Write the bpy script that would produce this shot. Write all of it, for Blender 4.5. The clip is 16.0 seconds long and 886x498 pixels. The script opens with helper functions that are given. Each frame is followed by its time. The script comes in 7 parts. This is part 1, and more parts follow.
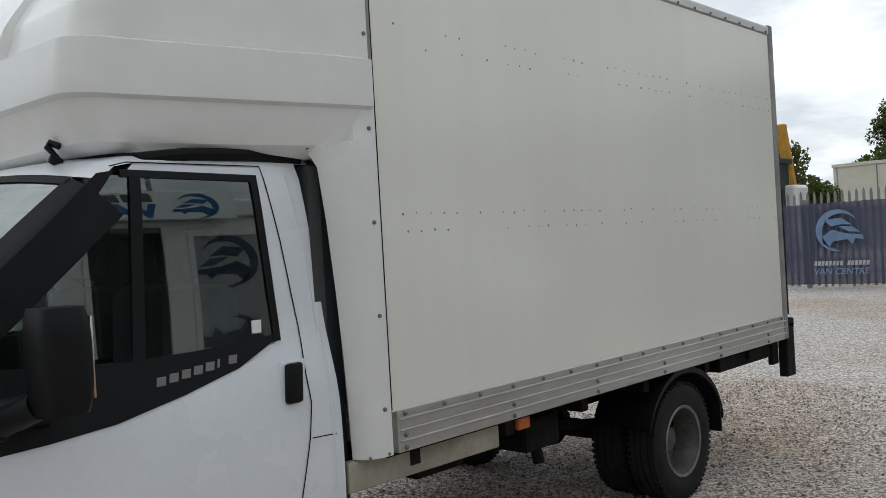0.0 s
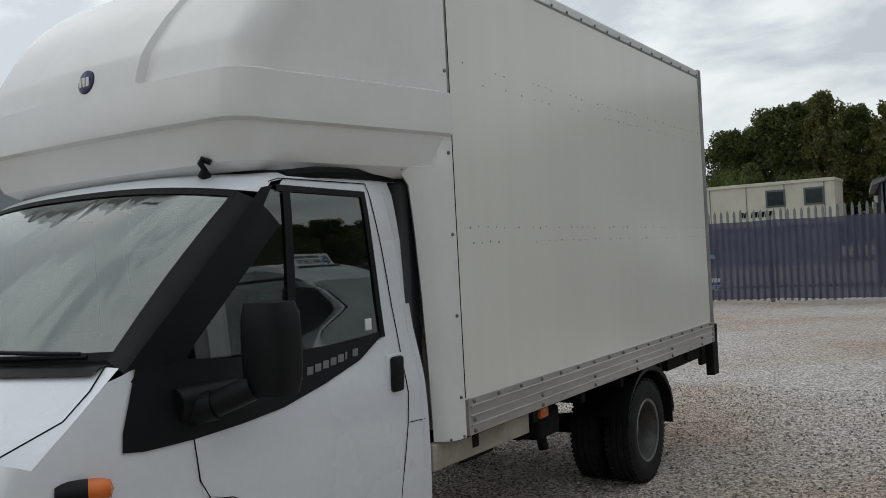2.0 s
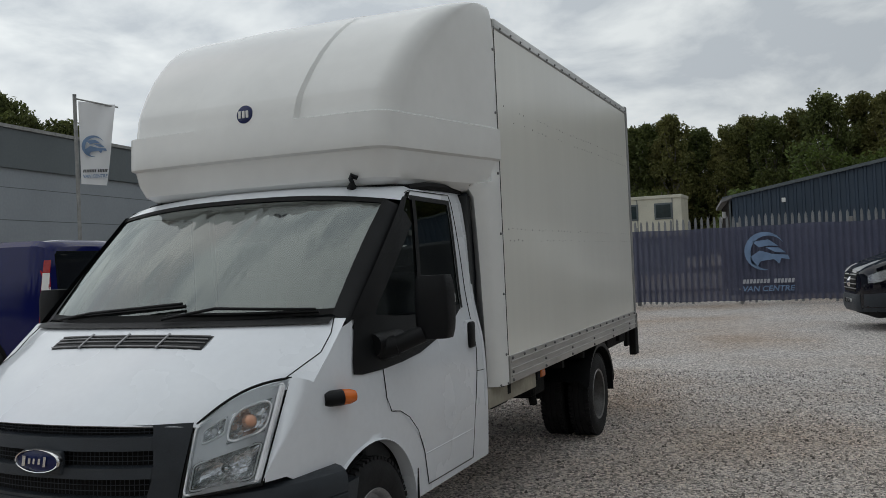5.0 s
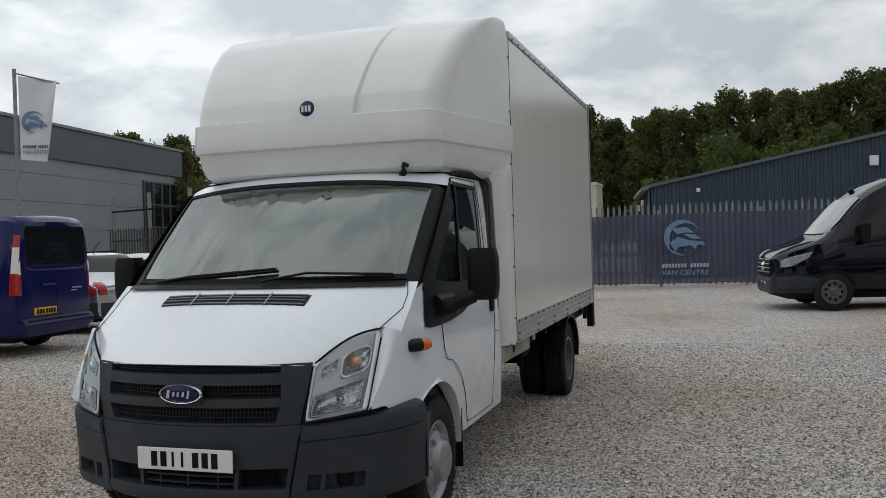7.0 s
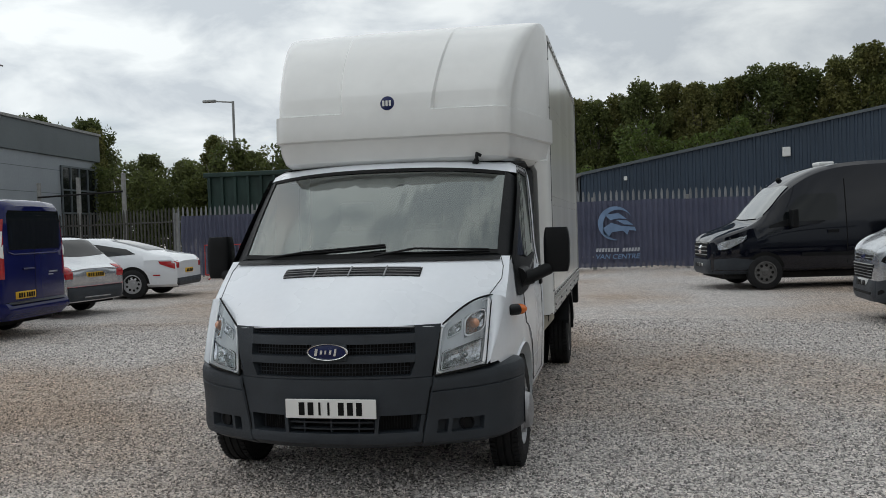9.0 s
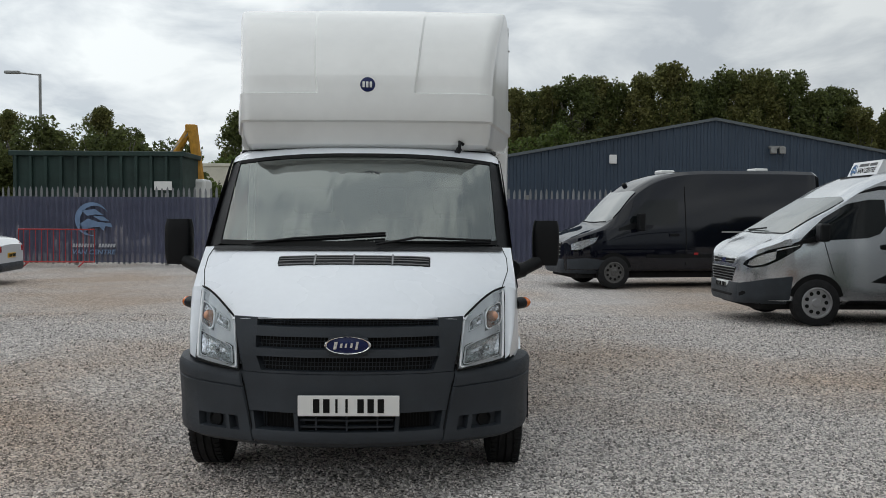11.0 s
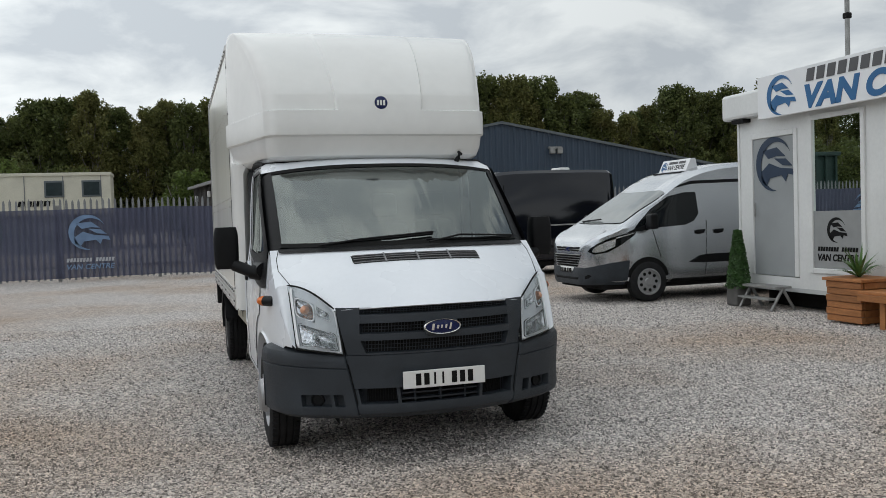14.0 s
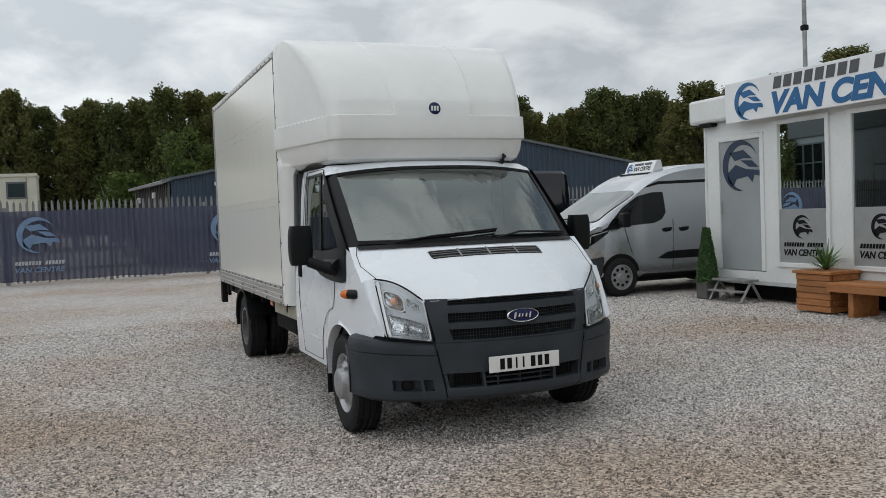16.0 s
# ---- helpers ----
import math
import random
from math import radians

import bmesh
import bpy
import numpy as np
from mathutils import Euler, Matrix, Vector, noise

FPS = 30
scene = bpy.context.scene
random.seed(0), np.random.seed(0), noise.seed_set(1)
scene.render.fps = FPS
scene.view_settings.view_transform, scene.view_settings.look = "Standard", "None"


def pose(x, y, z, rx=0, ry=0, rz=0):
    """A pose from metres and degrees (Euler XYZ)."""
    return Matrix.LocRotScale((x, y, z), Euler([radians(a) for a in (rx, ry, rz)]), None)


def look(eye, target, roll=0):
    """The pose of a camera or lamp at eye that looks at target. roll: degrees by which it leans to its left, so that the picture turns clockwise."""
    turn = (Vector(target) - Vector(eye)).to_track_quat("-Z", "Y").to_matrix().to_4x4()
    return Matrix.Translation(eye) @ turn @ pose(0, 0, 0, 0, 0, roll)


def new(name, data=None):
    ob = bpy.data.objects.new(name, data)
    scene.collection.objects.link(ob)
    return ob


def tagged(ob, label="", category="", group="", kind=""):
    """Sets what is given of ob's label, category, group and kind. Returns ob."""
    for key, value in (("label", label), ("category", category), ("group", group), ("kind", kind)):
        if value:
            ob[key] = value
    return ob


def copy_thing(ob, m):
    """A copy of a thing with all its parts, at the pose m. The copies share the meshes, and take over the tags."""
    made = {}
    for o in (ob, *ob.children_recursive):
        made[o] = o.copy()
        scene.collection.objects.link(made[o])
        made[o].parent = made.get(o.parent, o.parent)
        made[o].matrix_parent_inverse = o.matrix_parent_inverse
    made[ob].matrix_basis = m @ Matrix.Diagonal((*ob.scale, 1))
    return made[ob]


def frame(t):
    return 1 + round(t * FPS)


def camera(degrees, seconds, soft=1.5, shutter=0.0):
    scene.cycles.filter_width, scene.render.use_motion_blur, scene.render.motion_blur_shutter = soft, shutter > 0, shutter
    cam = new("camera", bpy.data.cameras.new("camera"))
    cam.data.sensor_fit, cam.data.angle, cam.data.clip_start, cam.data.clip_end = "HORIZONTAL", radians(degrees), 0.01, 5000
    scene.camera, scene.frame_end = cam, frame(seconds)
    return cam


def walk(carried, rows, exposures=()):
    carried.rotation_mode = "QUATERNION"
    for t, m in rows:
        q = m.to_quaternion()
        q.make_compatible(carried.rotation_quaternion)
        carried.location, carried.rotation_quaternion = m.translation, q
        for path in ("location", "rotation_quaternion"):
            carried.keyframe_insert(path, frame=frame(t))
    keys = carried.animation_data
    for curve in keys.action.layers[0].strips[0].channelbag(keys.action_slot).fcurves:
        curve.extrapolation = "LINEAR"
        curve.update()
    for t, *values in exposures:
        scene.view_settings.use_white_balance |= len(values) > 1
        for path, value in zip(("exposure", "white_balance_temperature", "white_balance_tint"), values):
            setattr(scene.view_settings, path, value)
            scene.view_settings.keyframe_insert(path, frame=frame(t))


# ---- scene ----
cam = camera(53.8, 16.0, soft=0.8)
PATH = [
    (0, (3.552, 0.182, 1.582), (2.184, 1.641, 1.574), -3.3),
    (0.5, (3.423, -0.029, 1.586), (2.137, 1.503, 1.576), -3.2),
    (1, (3.351, -0.282, 1.587), (2.11, 1.286, 1.584), -3.2),
    (1.5, (3.201, -0.561, 1.572), (2.042, 1.068, 1.585), -3.5),
    (2, (3.131, -0.815, 1.589), (2.042, 0.862, 1.607), -3.0),
    (2.5, (3.087, -1.081, 1.585), (2.04, 0.623, 1.608), -3.2),
    (3, (2.954, -1.354, 1.571), (1.968, 0.386, 1.615), -3.2),
    (3.5, (2.934, -1.629, 1.579), (1.996, 0.136, 1.634), -2.9),
    (4, (2.928, -1.92, 1.558), (2.027, -0.135, 1.612), -2.7),
    (6.3, (2.618, -3.176, 1.529), (1.949, -1.291, 1.521), -2.0),
    (6.5, (2.588, -3.281, 1.524), (1.932, -1.391, 1.515), -1.8),
    (7, (2.459, -3.547, 1.524), (1.85, -1.642, 1.505), -1.8),
    (7.5, (2.206, -3.81, 1.51), (1.647, -1.89, 1.478), -2.0),
    (8, (2.065, -4.103, 1.5), (1.545, -2.173, 1.458), -2.1),
    (8.5, (1.892, -4.336, 1.522), (1.423, -2.393, 1.463), -1.9),
    (9, (1.605, -4.519, 1.513), (1.201, -2.561, 1.458), -1.8),
    (9.2, (1.506, -4.539, 1.506), (1.176, -2.567, 1.45), -1.5),
    (11.3, (0.222, -4.415, 1.483), (0.316, -2.419, 1.412), -0.2),
    (11.5, (0.091, -4.405, 1.464), (0.23, -2.412, 1.394), -0.7),
    (12, (-0.247, -4.468, 1.487), (-0.011, -2.484, 1.415), -1.5),
    (12.5, (-0.518, -4.649, 1.486), (-0.218, -2.673, 1.414), -1.5),
    (13, (-0.866, -4.72, 1.488), (-0.443, -2.767, 1.422), -1.5),
    (13.5, (-1.195, -4.854, 1.503), (-0.72, -2.912, 1.436), -1.5),
    (14, (-1.484, -5.041, 1.498), (-0.902, -3.129, 1.425), -1.9),
    (14.5, (-1.827, -5.132, 1.498), (-1.187, -3.239, 1.427), -2.0),
    (15, (-2.088, -5.226, 1.5), (-1.409, -3.346, 1.426), -1.9),
    (15.5, (-2.31, -5.279, 1.518), (-1.598, -3.412, 1.441), -2.1),
    (16, (-2.592, -5.129, 1.514), (-1.841, -3.277, 1.437), -2.2),
]
walk(cam, [(t, look(eye, target, roll)) for t, eye, target, roll in PATH],
     exposures=[(0.0, 0.0), (1.5, -0.20), (3.0, -0.60), (4.0, -0.63), (6.5, -0.38), (9.0, -0.32), (11.5, -0.21), (13.0, -0.14), (16.0, -0.17)])

# ---- world, sun, exposure ----
world = bpy.data.worlds.new("overcast_sky")
scene.world = world
world.use_nodes = True
SUN_EL, SUN_AZ = radians(46), radians(288)  # azimuth of the sun, clockwise from +y


def build_world():
    nt = world.node_tree
    nt.nodes.clear()
    out = nt.nodes.new("ShaderNodeOutputWorld")
    bg = nt.nodes.new("ShaderNodeBackground")
    sky = nt.nodes.new("ShaderNodeTexSky")
    sky.sky_type, sky.sun_disc = "NISHITA", False
    sky.sun_elevation, sky.sun_rotation = SUN_EL, SUN_AZ
    tc = nt.nodes.new("ShaderNodeTexCoord")
    sep = nt.nodes.new("ShaderNodeSeparateXYZ")
    up = nt.nodes.new("ShaderNodeMath")
    up.operation, up.inputs[1].default_value = "MAXIMUM", 0.0
    lift = nt.nodes.new("ShaderNodeMath")
    lift.operation, lift.inputs[1].default_value = "ADD", 0.30
    flat = nt.nodes.new("ShaderNodeVectorMath")
    flat.operation = "DIVIDE"
    comb = nt.nodes.new("ShaderNodeCombineXYZ")
    n1 = nt.nodes.new("ShaderNodeTexNoise")
    n1.inputs["Scale"].default_value, n1.inputs["Detail"].default_value = 2.8, 9.0
    n1.inputs["Roughness"].default_value, n1.inputs["Distortion"].default_value = 0.55, 0.35
    n2 = nt.nodes.new("ShaderNodeTexNoise")
    n2.inputs["Scale"].default_value, n2.inputs["Detail"].default_value = 0.7, 5.0
    cover = nt.nodes.new("ShaderNodeValToRGB")
    cover.color_ramp.elements[0].position, cover.color_ramp.elements[1].position = 0.30, 0.44
    tone = nt.nodes.new("ShaderNodeValToRGB")
    tone.color_ramp.elements[0].position, tone.color_ramp.elements[1].position = 0.38, 0.62
    tone.color_ramp.elements[0].color = (0.585, 0.64, 0.69, 1)
    tone.color_ramp.elements[1].color = (0.905, 0.955, 0.97, 1)
    gain = nt.nodes.new("ShaderNodeMix")
    gain.data_type, gain.blend_type = "RGBA", "MULTIPLY"
    gain.inputs["Factor"].default_value = 1.0
    # clouds are brightest towards the hidden sun
    dot = nt.nodes.new("ShaderNodeVectorMath")
    dot.operation = "DOT_PRODUCT"
    dot.inputs[1].default_value = (math.cos(SUN_EL) * math.sin(SUN_AZ), math.cos(SUN_EL) * math.cos(SUN_AZ), math.sin(SUN_EL))
    glow = nt.nodes.new("ShaderNodeMapRange")
    glow.inputs["From Min"].default_value, glow.inputs["From Max"].default_value = 0.0, 1.0
    glow.inputs["To Min"].default_value, glow.inputs["To Max"].default_value = CLOUD * 0.84, CLOUD * 1.42
    mix = nt.nodes.new("ShaderNodeMix")
    mix.data_type = "RGBA"
    k = nt.links.new
    k(tc.outputs["Generated"], sep.inputs[0])
    k(sep.outputs["Z"], up.inputs[0])
    k(up.outputs[0], lift.inputs[0])
    for n in range(3):
        k(lift.outputs[0], comb.inputs[n])
    k(tc.outputs["Generated"], flat.inputs[0])
    k(comb.outputs[0], flat.inputs[1])
    k(flat.outputs[0], n1.inputs["Vector"])
    k(flat.outputs[0], n2.inputs["Vector"])
    k(n2.outputs["Fac"], cover.inputs[0])
    # clouds overhead show more structure than those near the horizon
    gainz = nt.nodes.new("ShaderNodeMapRange")
    gainz.inputs["To Min"].default_value, gainz.inputs["To Max"].default_value = 0.9, 2.3
    mid = nt.nodes.new("ShaderNodeMath")
    mid.operation, mid.inputs[1].default_value = "SUBTRACT", 0.5
    amp = nt.nodes.new("ShaderNodeMath")
    amp.operation = "MULTIPLY"
    back = nt.nodes.new("ShaderNodeMath")
    back.operation, back.inputs[1].default_value = "ADD", 0.5
    k(sep.outputs["Z"], gainz.inputs["Value"])
    k(n1.outputs["Fac"], mid.inputs[0])
    k(mid.outputs[0], amp.inputs[0])
    k(gainz.outputs[0], amp.inputs[1])
    k(amp.outputs[0], back.inputs[0])
    k(back.outputs[0], tone.inputs[0])
    k(tone.outputs["Color"], gain.inputs["A"])
    k(tc.outputs["Generated"], dot.inputs[0])
    k(dot.outputs["Value"], glow.inputs["Value"])
    k(glow.outputs[0], gain.inputs["B"])
    k(cover.outputs["Color"], mix.inputs["Factor"])
    k(sky.outputs["Color"], mix.inputs["A"])
    k(gain.outputs["Result"], mix.inputs["B"])
    k(mix.outputs["Result"], bg.inputs["Color"])
    bg.inputs["Strength"].default_value = 0.1
    k(bg.outputs[0], out.inputs["Surface"])


CLOUD = 10.6
build_world()
sun = new("sun", bpy.data.lights.new("sun", "SUN"))
sun.data.energy, sun.data.angle, sun.data.color = 0.5, radians(120), (1.0, 0.97, 0.93)
sun.matrix_world = look((60 * math.cos(SUN_EL) * math.sin(SUN_AZ), 60 * math.cos(SUN_EL) * math.cos(SUN_AZ), 60 * math.sin(SUN_EL)), (0, 0, 0))


# ---- materials ----
def mat(name, color, rough=0.5, metal=0.0, vary=0.12, scale=6.0, grain=0.0, gscale=60.0, bump=0.0, bscale=80.0, coat=0.0,
        tint=None, spec=0.5, stretch=(1, 1, 1), rand=0.0, rvary=0.08, ior=1.5):
    """A surface: base colour varied by broad stains (scale) and fine grain (gscale), relief, and gloss that varies."""
    m = bpy.data.materials.new(name)
    m.use_nodes = True
    nt = m.node_tree
    b = nt.nodes["Principled BSDF"]
    k = nt.links.new
    tc = nt.nodes.new("ShaderNodeTexCoord")
    mp = nt.nodes.new("ShaderNodeMapping")
    mp.inputs["Scale"].default_value = stretch
    k(tc.outputs["Object"], mp.inputs["Vector"])
    n1 = nt.nodes.new("ShaderNodeTexNoise")
    n1.inputs["Scale"].default_value, n1.inputs["Detail"].default_value = scale, 6.0
    k(mp.outputs[0], n1.inputs["Vector"])
    r1 = nt.nodes.new("ShaderNodeMapRange")
    r1.inputs["From Min"].default_value, r1.inputs["From Max"].default_value = 0.3, 0.7
    k(n1.outputs["Fac"], r1.inputs["Value"])
    other = tint or tuple(c * (1 - vary) for c in color)
    mx = nt.nodes.new("ShaderNodeMix")
    mx.data_type = "RGBA"
    mx.inputs["A"].default_value, mx.inputs["B"].default_value = (*color, 1), (*other, 1)
    k(r1.outputs[0], mx.inputs["Factor"])
    col = mx.outputs["Result"]
    n2 = nt.nodes.new("ShaderNodeTexNoise")
    n2.inputs["Scale"].default_value, n2.inputs["Detail"].default_value = gscale, 3.0
    k(mp.outputs[0], n2.inputs["Vector"])
    if grain:
        hs = nt.nodes.new("ShaderNodeHueSaturation")
        r2 = nt.nodes.new("ShaderNodeMapRange")
        r2.inputs["From Min"].default_value, r2.inputs["From Max"].default_value = 0.3, 0.7
        r2.inputs["To Min"].default_value, r2.inputs["To Max"].default_value = 1 - grain, 1 + grain
        k(n2.outputs["Fac"], r2.inputs["Value"])
        k(r2.outputs[0], hs.inputs["Value"])
        k(col, hs.inputs["Color"])
        col = hs.outputs["Color"]
    if rand:
        oi = nt.nodes.new("ShaderNodeObjectInfo")
        r3 = nt.nodes.new("ShaderNodeMapRange")
        r3.inputs["To Min"].default_value, r3.inputs["To Max"].default_value = 1 - rand, 1 + rand
        hs2 = nt.nodes.new("ShaderNodeHueSaturation")
        k(oi.outputs["Random"], r3.inputs["Value"])
        k(r3.outputs[0], hs2.inputs["Value"])
        k(col, hs2.inputs["Color"])
        col = hs2.outputs["Color"]
    k(col, b.inputs["Base Color"])
    rr = nt.nodes.new("ShaderNodeMapRange")
    rr.inputs["To Min"].default_value, rr.inputs["To Max"].default_value = max(0.02, rough - rvary), min(1, rough + rvary)
    k(n1.outputs["Fac"], rr.inputs["Value"])
    k(rr.outputs[0], b.inputs["Roughness"])
    b.inputs["Metallic"].default_value = metal
    b.inputs["Specular IOR Level"].default_value = spec
    b.inputs["IOR"].default_value = ior
    b.inputs["Coat Weight"].default_value = coat
    b.inputs["Coat Roughness"].default_value = 0.05
    if bump:
        n3 = nt.nodes.new("ShaderNodeTexNoise")
        n3.inputs["Scale"].default_value, n3.inputs["Detail"].default_value = bscale, 4.0
        k(mp.outputs[0], n3.inputs["Vector"])
        bp = nt.nodes.new("ShaderNodeBump")
        bp.inputs["Strength"].default_value, bp.inputs["Distance"].default_value = bump, 0.01
        k(n3.outputs["Fac"], bp.inputs["Height"])
        k(bp.outputs[0], b.inputs["Normal"])
    return m


def glass(name, color=(1, 1, 1), clear=0.75, rough=0.02, ior=1.6, film=0.0, wavy=0.0):
    """Thin window glass: clear pane with a tint, and a mirror-like sheen by Fresnel."""
    m = bpy.data.materials.new(name)
    m.use_nodes = True
    nt = m.node_tree
    nt.nodes.clear()
    out = nt.nodes.new("ShaderNodeOutputMaterial")
    tr = nt.nodes.new("ShaderNodeBsdfTransparent")
    tr.inputs["Color"].default_value = (*[c * clear for c in color], 1)
    gl = nt.nodes.new("ShaderNodeBsdfGlossy")
    gl.inputs["Roughness"].default_value = rough
    gl.inputs["Color"].default_value = (0.93, 1.0, 0.97, 1)
    fr = nt.nodes.new("ShaderNodeFresnel")
    fr.inputs["IOR"].default_value = ior
    mx = nt.nodes.new("ShaderNodeMixShader")
    nt.links.new(fr.outputs[0], mx.inputs[0])
    nt.links.new(tr.outputs[0], mx.inputs[1])
    nt.links.new(gl.outputs[0], mx.inputs[2])
    last = mx.outputs[0]
    if wavy:
        # slight streaky waviness of laminated glass, running down the screen
        wt = nt.nodes.new("ShaderNodeTexCoord")
        wm = nt.nodes.new("ShaderNodeMapping")
        wm.inputs["Scale"].default_value = (5.0, 1.2, 1.2)
        wm.inputs["Rotation"].default_value = (0.0, 0.25, 0.0)
        wn = nt.nodes.new("ShaderNodeTexNoise")
        wn.inputs["Scale"].default_value, wn.inputs["Detail"].default_value, wn.inputs["Distortion"].default_value = 1.0, 2.0, 0.4
        wb = nt.nodes.new("ShaderNodeBump")
        wb.inputs["Strength"].default_value, wb.inputs["Distance"].default_value = wavy, 0.02
        nt.links.new(wt.outputs["Object"], wm.inputs["Vector"])
        nt.links.new(wm.outputs[0], wn.inputs["Vector"])
        nt.links.new(wn.outputs["Fac"], wb.inputs["Height"])
        nt.links.new(wb.outputs[0], gl.inputs["Normal"])
    if film:
        # thin streaky film of dust and wiper smears
        tc = nt.nodes.new("ShaderNodeTexCoord")
        mp = nt.nodes.new("ShaderNodeMapping")
        mp.inputs["Scale"].default_value = (5.0, 1.6, 1.6)
        mp.inputs["Rotation"].default_value = (0.0, 0.35, 0.25)
        no = nt.nodes.new("ShaderNodeTexNoise")
        no.inputs["Scale"].default_value, no.inputs["Detail"].default_value, no.inputs["Distortion"].default_value = 1.3, 5.0, 0.6
        mr = nt.nodes.new("ShaderNodeMapRange")
        mr.inputs["From Min"].default_value, mr.inputs["From Max"].default_value = 0.36, 0.72
        mr.inputs["To Max"].default_value = film
        df = nt.nodes.new("ShaderNodeBsdfDiffuse")
        df.inputs["Color"].default_value = (0.62, 0.68, 0.64, 1)
        m2 = nt.nodes.new("ShaderNodeMixShader")
        nt.links.new(tc.outputs["Object"], mp.inputs["Vector"])
        nt.links.new(mp.outputs[0], no.inputs["Vector"])
        nt.links.new(no.outputs["Fac"], mr.inputs["Value"])
        nt.links.new(mr.outputs[0], m2.inputs[0])
        nt.links.new(last, m2.inputs[1])
        nt.links.new(df.outputs[0], m2.inputs[2])
        last = m2.outputs[0]
    nt.links.new(last, out.inputs[0])
    return m


def gravel_mat(name, ground=False):
    """Crushed limestone, grey with tan patches."""
    m = mat(name, (0.36, 0.355, 0.35), 0.95, 0, 0.2, 0.16, 0.0, spec=0.2)
    nt = m.node_tree
    b = nt.nodes["Principled BSDF"]
    k = nt.links.new
    tc = nt.nodes["Texture Coordinate"]
    vo = nt.nodes.new("ShaderNodeTexVoronoi")
    vo.inputs["Scale"].default_value = 62.0
    k(tc.outputs["Object"], vo.inputs["Vector"])
    big = nt.nodes.new("ShaderNodeTexNoise")
    big.inputs["Scale"].default_value, big.inputs["Detail"].default_value = 0.22, 5.0
    k(tc.outputs["Object"], big.inputs["Vector"])
    ramp = nt.nodes.new("ShaderNodeValToRGB")
    ramp.color_ramp.elements[0].position, ramp.color_ramp.elements[1].position = 0.43, 0.62
    ramp.color_ramp.elements[0].color, ramp.color_ramp.elements[1].color = (0.53, 0.493, 0.468, 1), (0.45, 0.365, 0.30, 1)
    k(big.outputs["Fac"], ramp.inputs[0])
    hs = nt.nodes.new("ShaderNodeHueSaturation")
    rr = nt.nodes.new("ShaderNodeMapRange")
    rr.inputs["To Min"].default_value, rr.inputs["To Max"].default_value = 0.24, 1.84
    if ground:
        sp = nt.nodes.new("ShaderNodeSeparateColor")
        k(vo.outputs["Color"], sp.inputs[0])
        k(sp.outputs[0], rr.inputs["Value"])
        bp = nt.nodes.new("ShaderNodeBump")
        bp.inputs["Strength"].default_value, bp.inputs["Distance"].default_value = 1.0, 0.02
        bp.invert = True
        k(vo.outputs["Distance"], bp.inputs["Height"])
        k(bp.outputs[0], b.inputs["Normal"])
    else:
        ge = nt.nodes.new("ShaderNodeNewGeometry")
        k(ge.outputs["Random Per Island"], rr.inputs["Value"])
    k(rr.outputs[0], hs.inputs["Value"])
    k(ramp.outputs["Color"], hs.inputs["Color"])
    k(hs.outputs["Color"], b.inputs["Base Color"])
    return m


M = {}
M["white"] = mat("white_paint", (0.78, 0.81, 0.85), 0.28, 0, 0.05, 1.5, 0.015, 30, coat=0.6)
M["cream"] = mat("cream_box_panel", (0.83, 0.82, 0.755), 0.16, 0, 0.06, 0.9, 0.012, 8, bump=0.10, bscale=4, stretch=(1, 1, 0.10))
M["pod"] = mat("fibreglass_gelcoat", (0.80, 0.80, 0.78), 0.20, 0, 0.06, 2.0, 0.015, 12, bump=0.04, bscale=2.5)
M["black"] = mat("black_plastic", (0.007, 0.0075, 0.0085), 0.45, 0, 0.3, 8, 0.15, 200, 0.2, 400, spec=0.2)
M["bumper"] = mat("dark_grey_bumper_plastic", (0.032, 0.039, 0.048), 0.5, 0, 0.25, 6, 0.12, 220, 0.3, 500, spec=0.4)
M["rubber"] = mat("tyre_rubber", (0.016, 0.016, 0.017), 0.8, 0, 0.35, 12, 0.2, 90, 0.3, 200, spec=0.3)
M["steel"] = mat("silver_wheel_paint", (0.42, 0.42, 0.43), 0.42, 0.6, 0.2, 12, 0.1, 80, 0.1, 200)
M["rimdark"] = mat("dirty_dark_rim", (0.16, 0.155, 0.15), 0.55, 0.4, 0.45, 14, 0.15, 80, 0.2, 150)
M["alu"] = mat("brushed_aluminium", (0.62, 0.61, 0.59), 0.38, 0.85, 0.25, 5, 0.08, 60, stretch=(1, 0.15, 1))
M["rivet"] = mat("zinc_rivet", (0.20, 0.20, 0.20), 0.5, 0.6)
M["dark"] = mat("underbody_black", (0.014, 0.0135, 0.013), 0.85, 0, 0.4, 6, 0.25, 60, 0.4, 120, spec=0.2)
M["chrome"] = mat("chrome", (0.8, 0.8, 0.8), 0.12, 1.0)
M["screen"] = glass("windscreen_glass", (0.86, 0.97, 0.93), 0.45, 0.05, 2.35, 0.03, 0.5)
M["dglass"] = glass("door_glass", (0.80, 0.93, 0.88), 0.6, 0.01, 2.2, 0.02)
M["tint"] = glass("tinted_glass", (0.5, 0.55, 0.6), 0.15)
M["pane"] = glass("office_glass", (0.9, 0.97, 0.95), 0.18, 0.01, 1.45)
M["lens"] = glass("lamp_lens", (0.97, 0.98, 1.0), 0.95)
M["orange"] = mat("amber_plastic", (0.75, 0.17, 0.02), 0.25, 0, 0.2, 20)
M["red"] = mat("red_lens", (0.45, 0.012, 0.015), 0.2, 0, 0.3, 20, coat=0.5)
M["bluebadge"] = mat("blue_enamel", (0.006, 0.014, 0.085), 0.25, 0, 0.2, 20, spec=0.4)
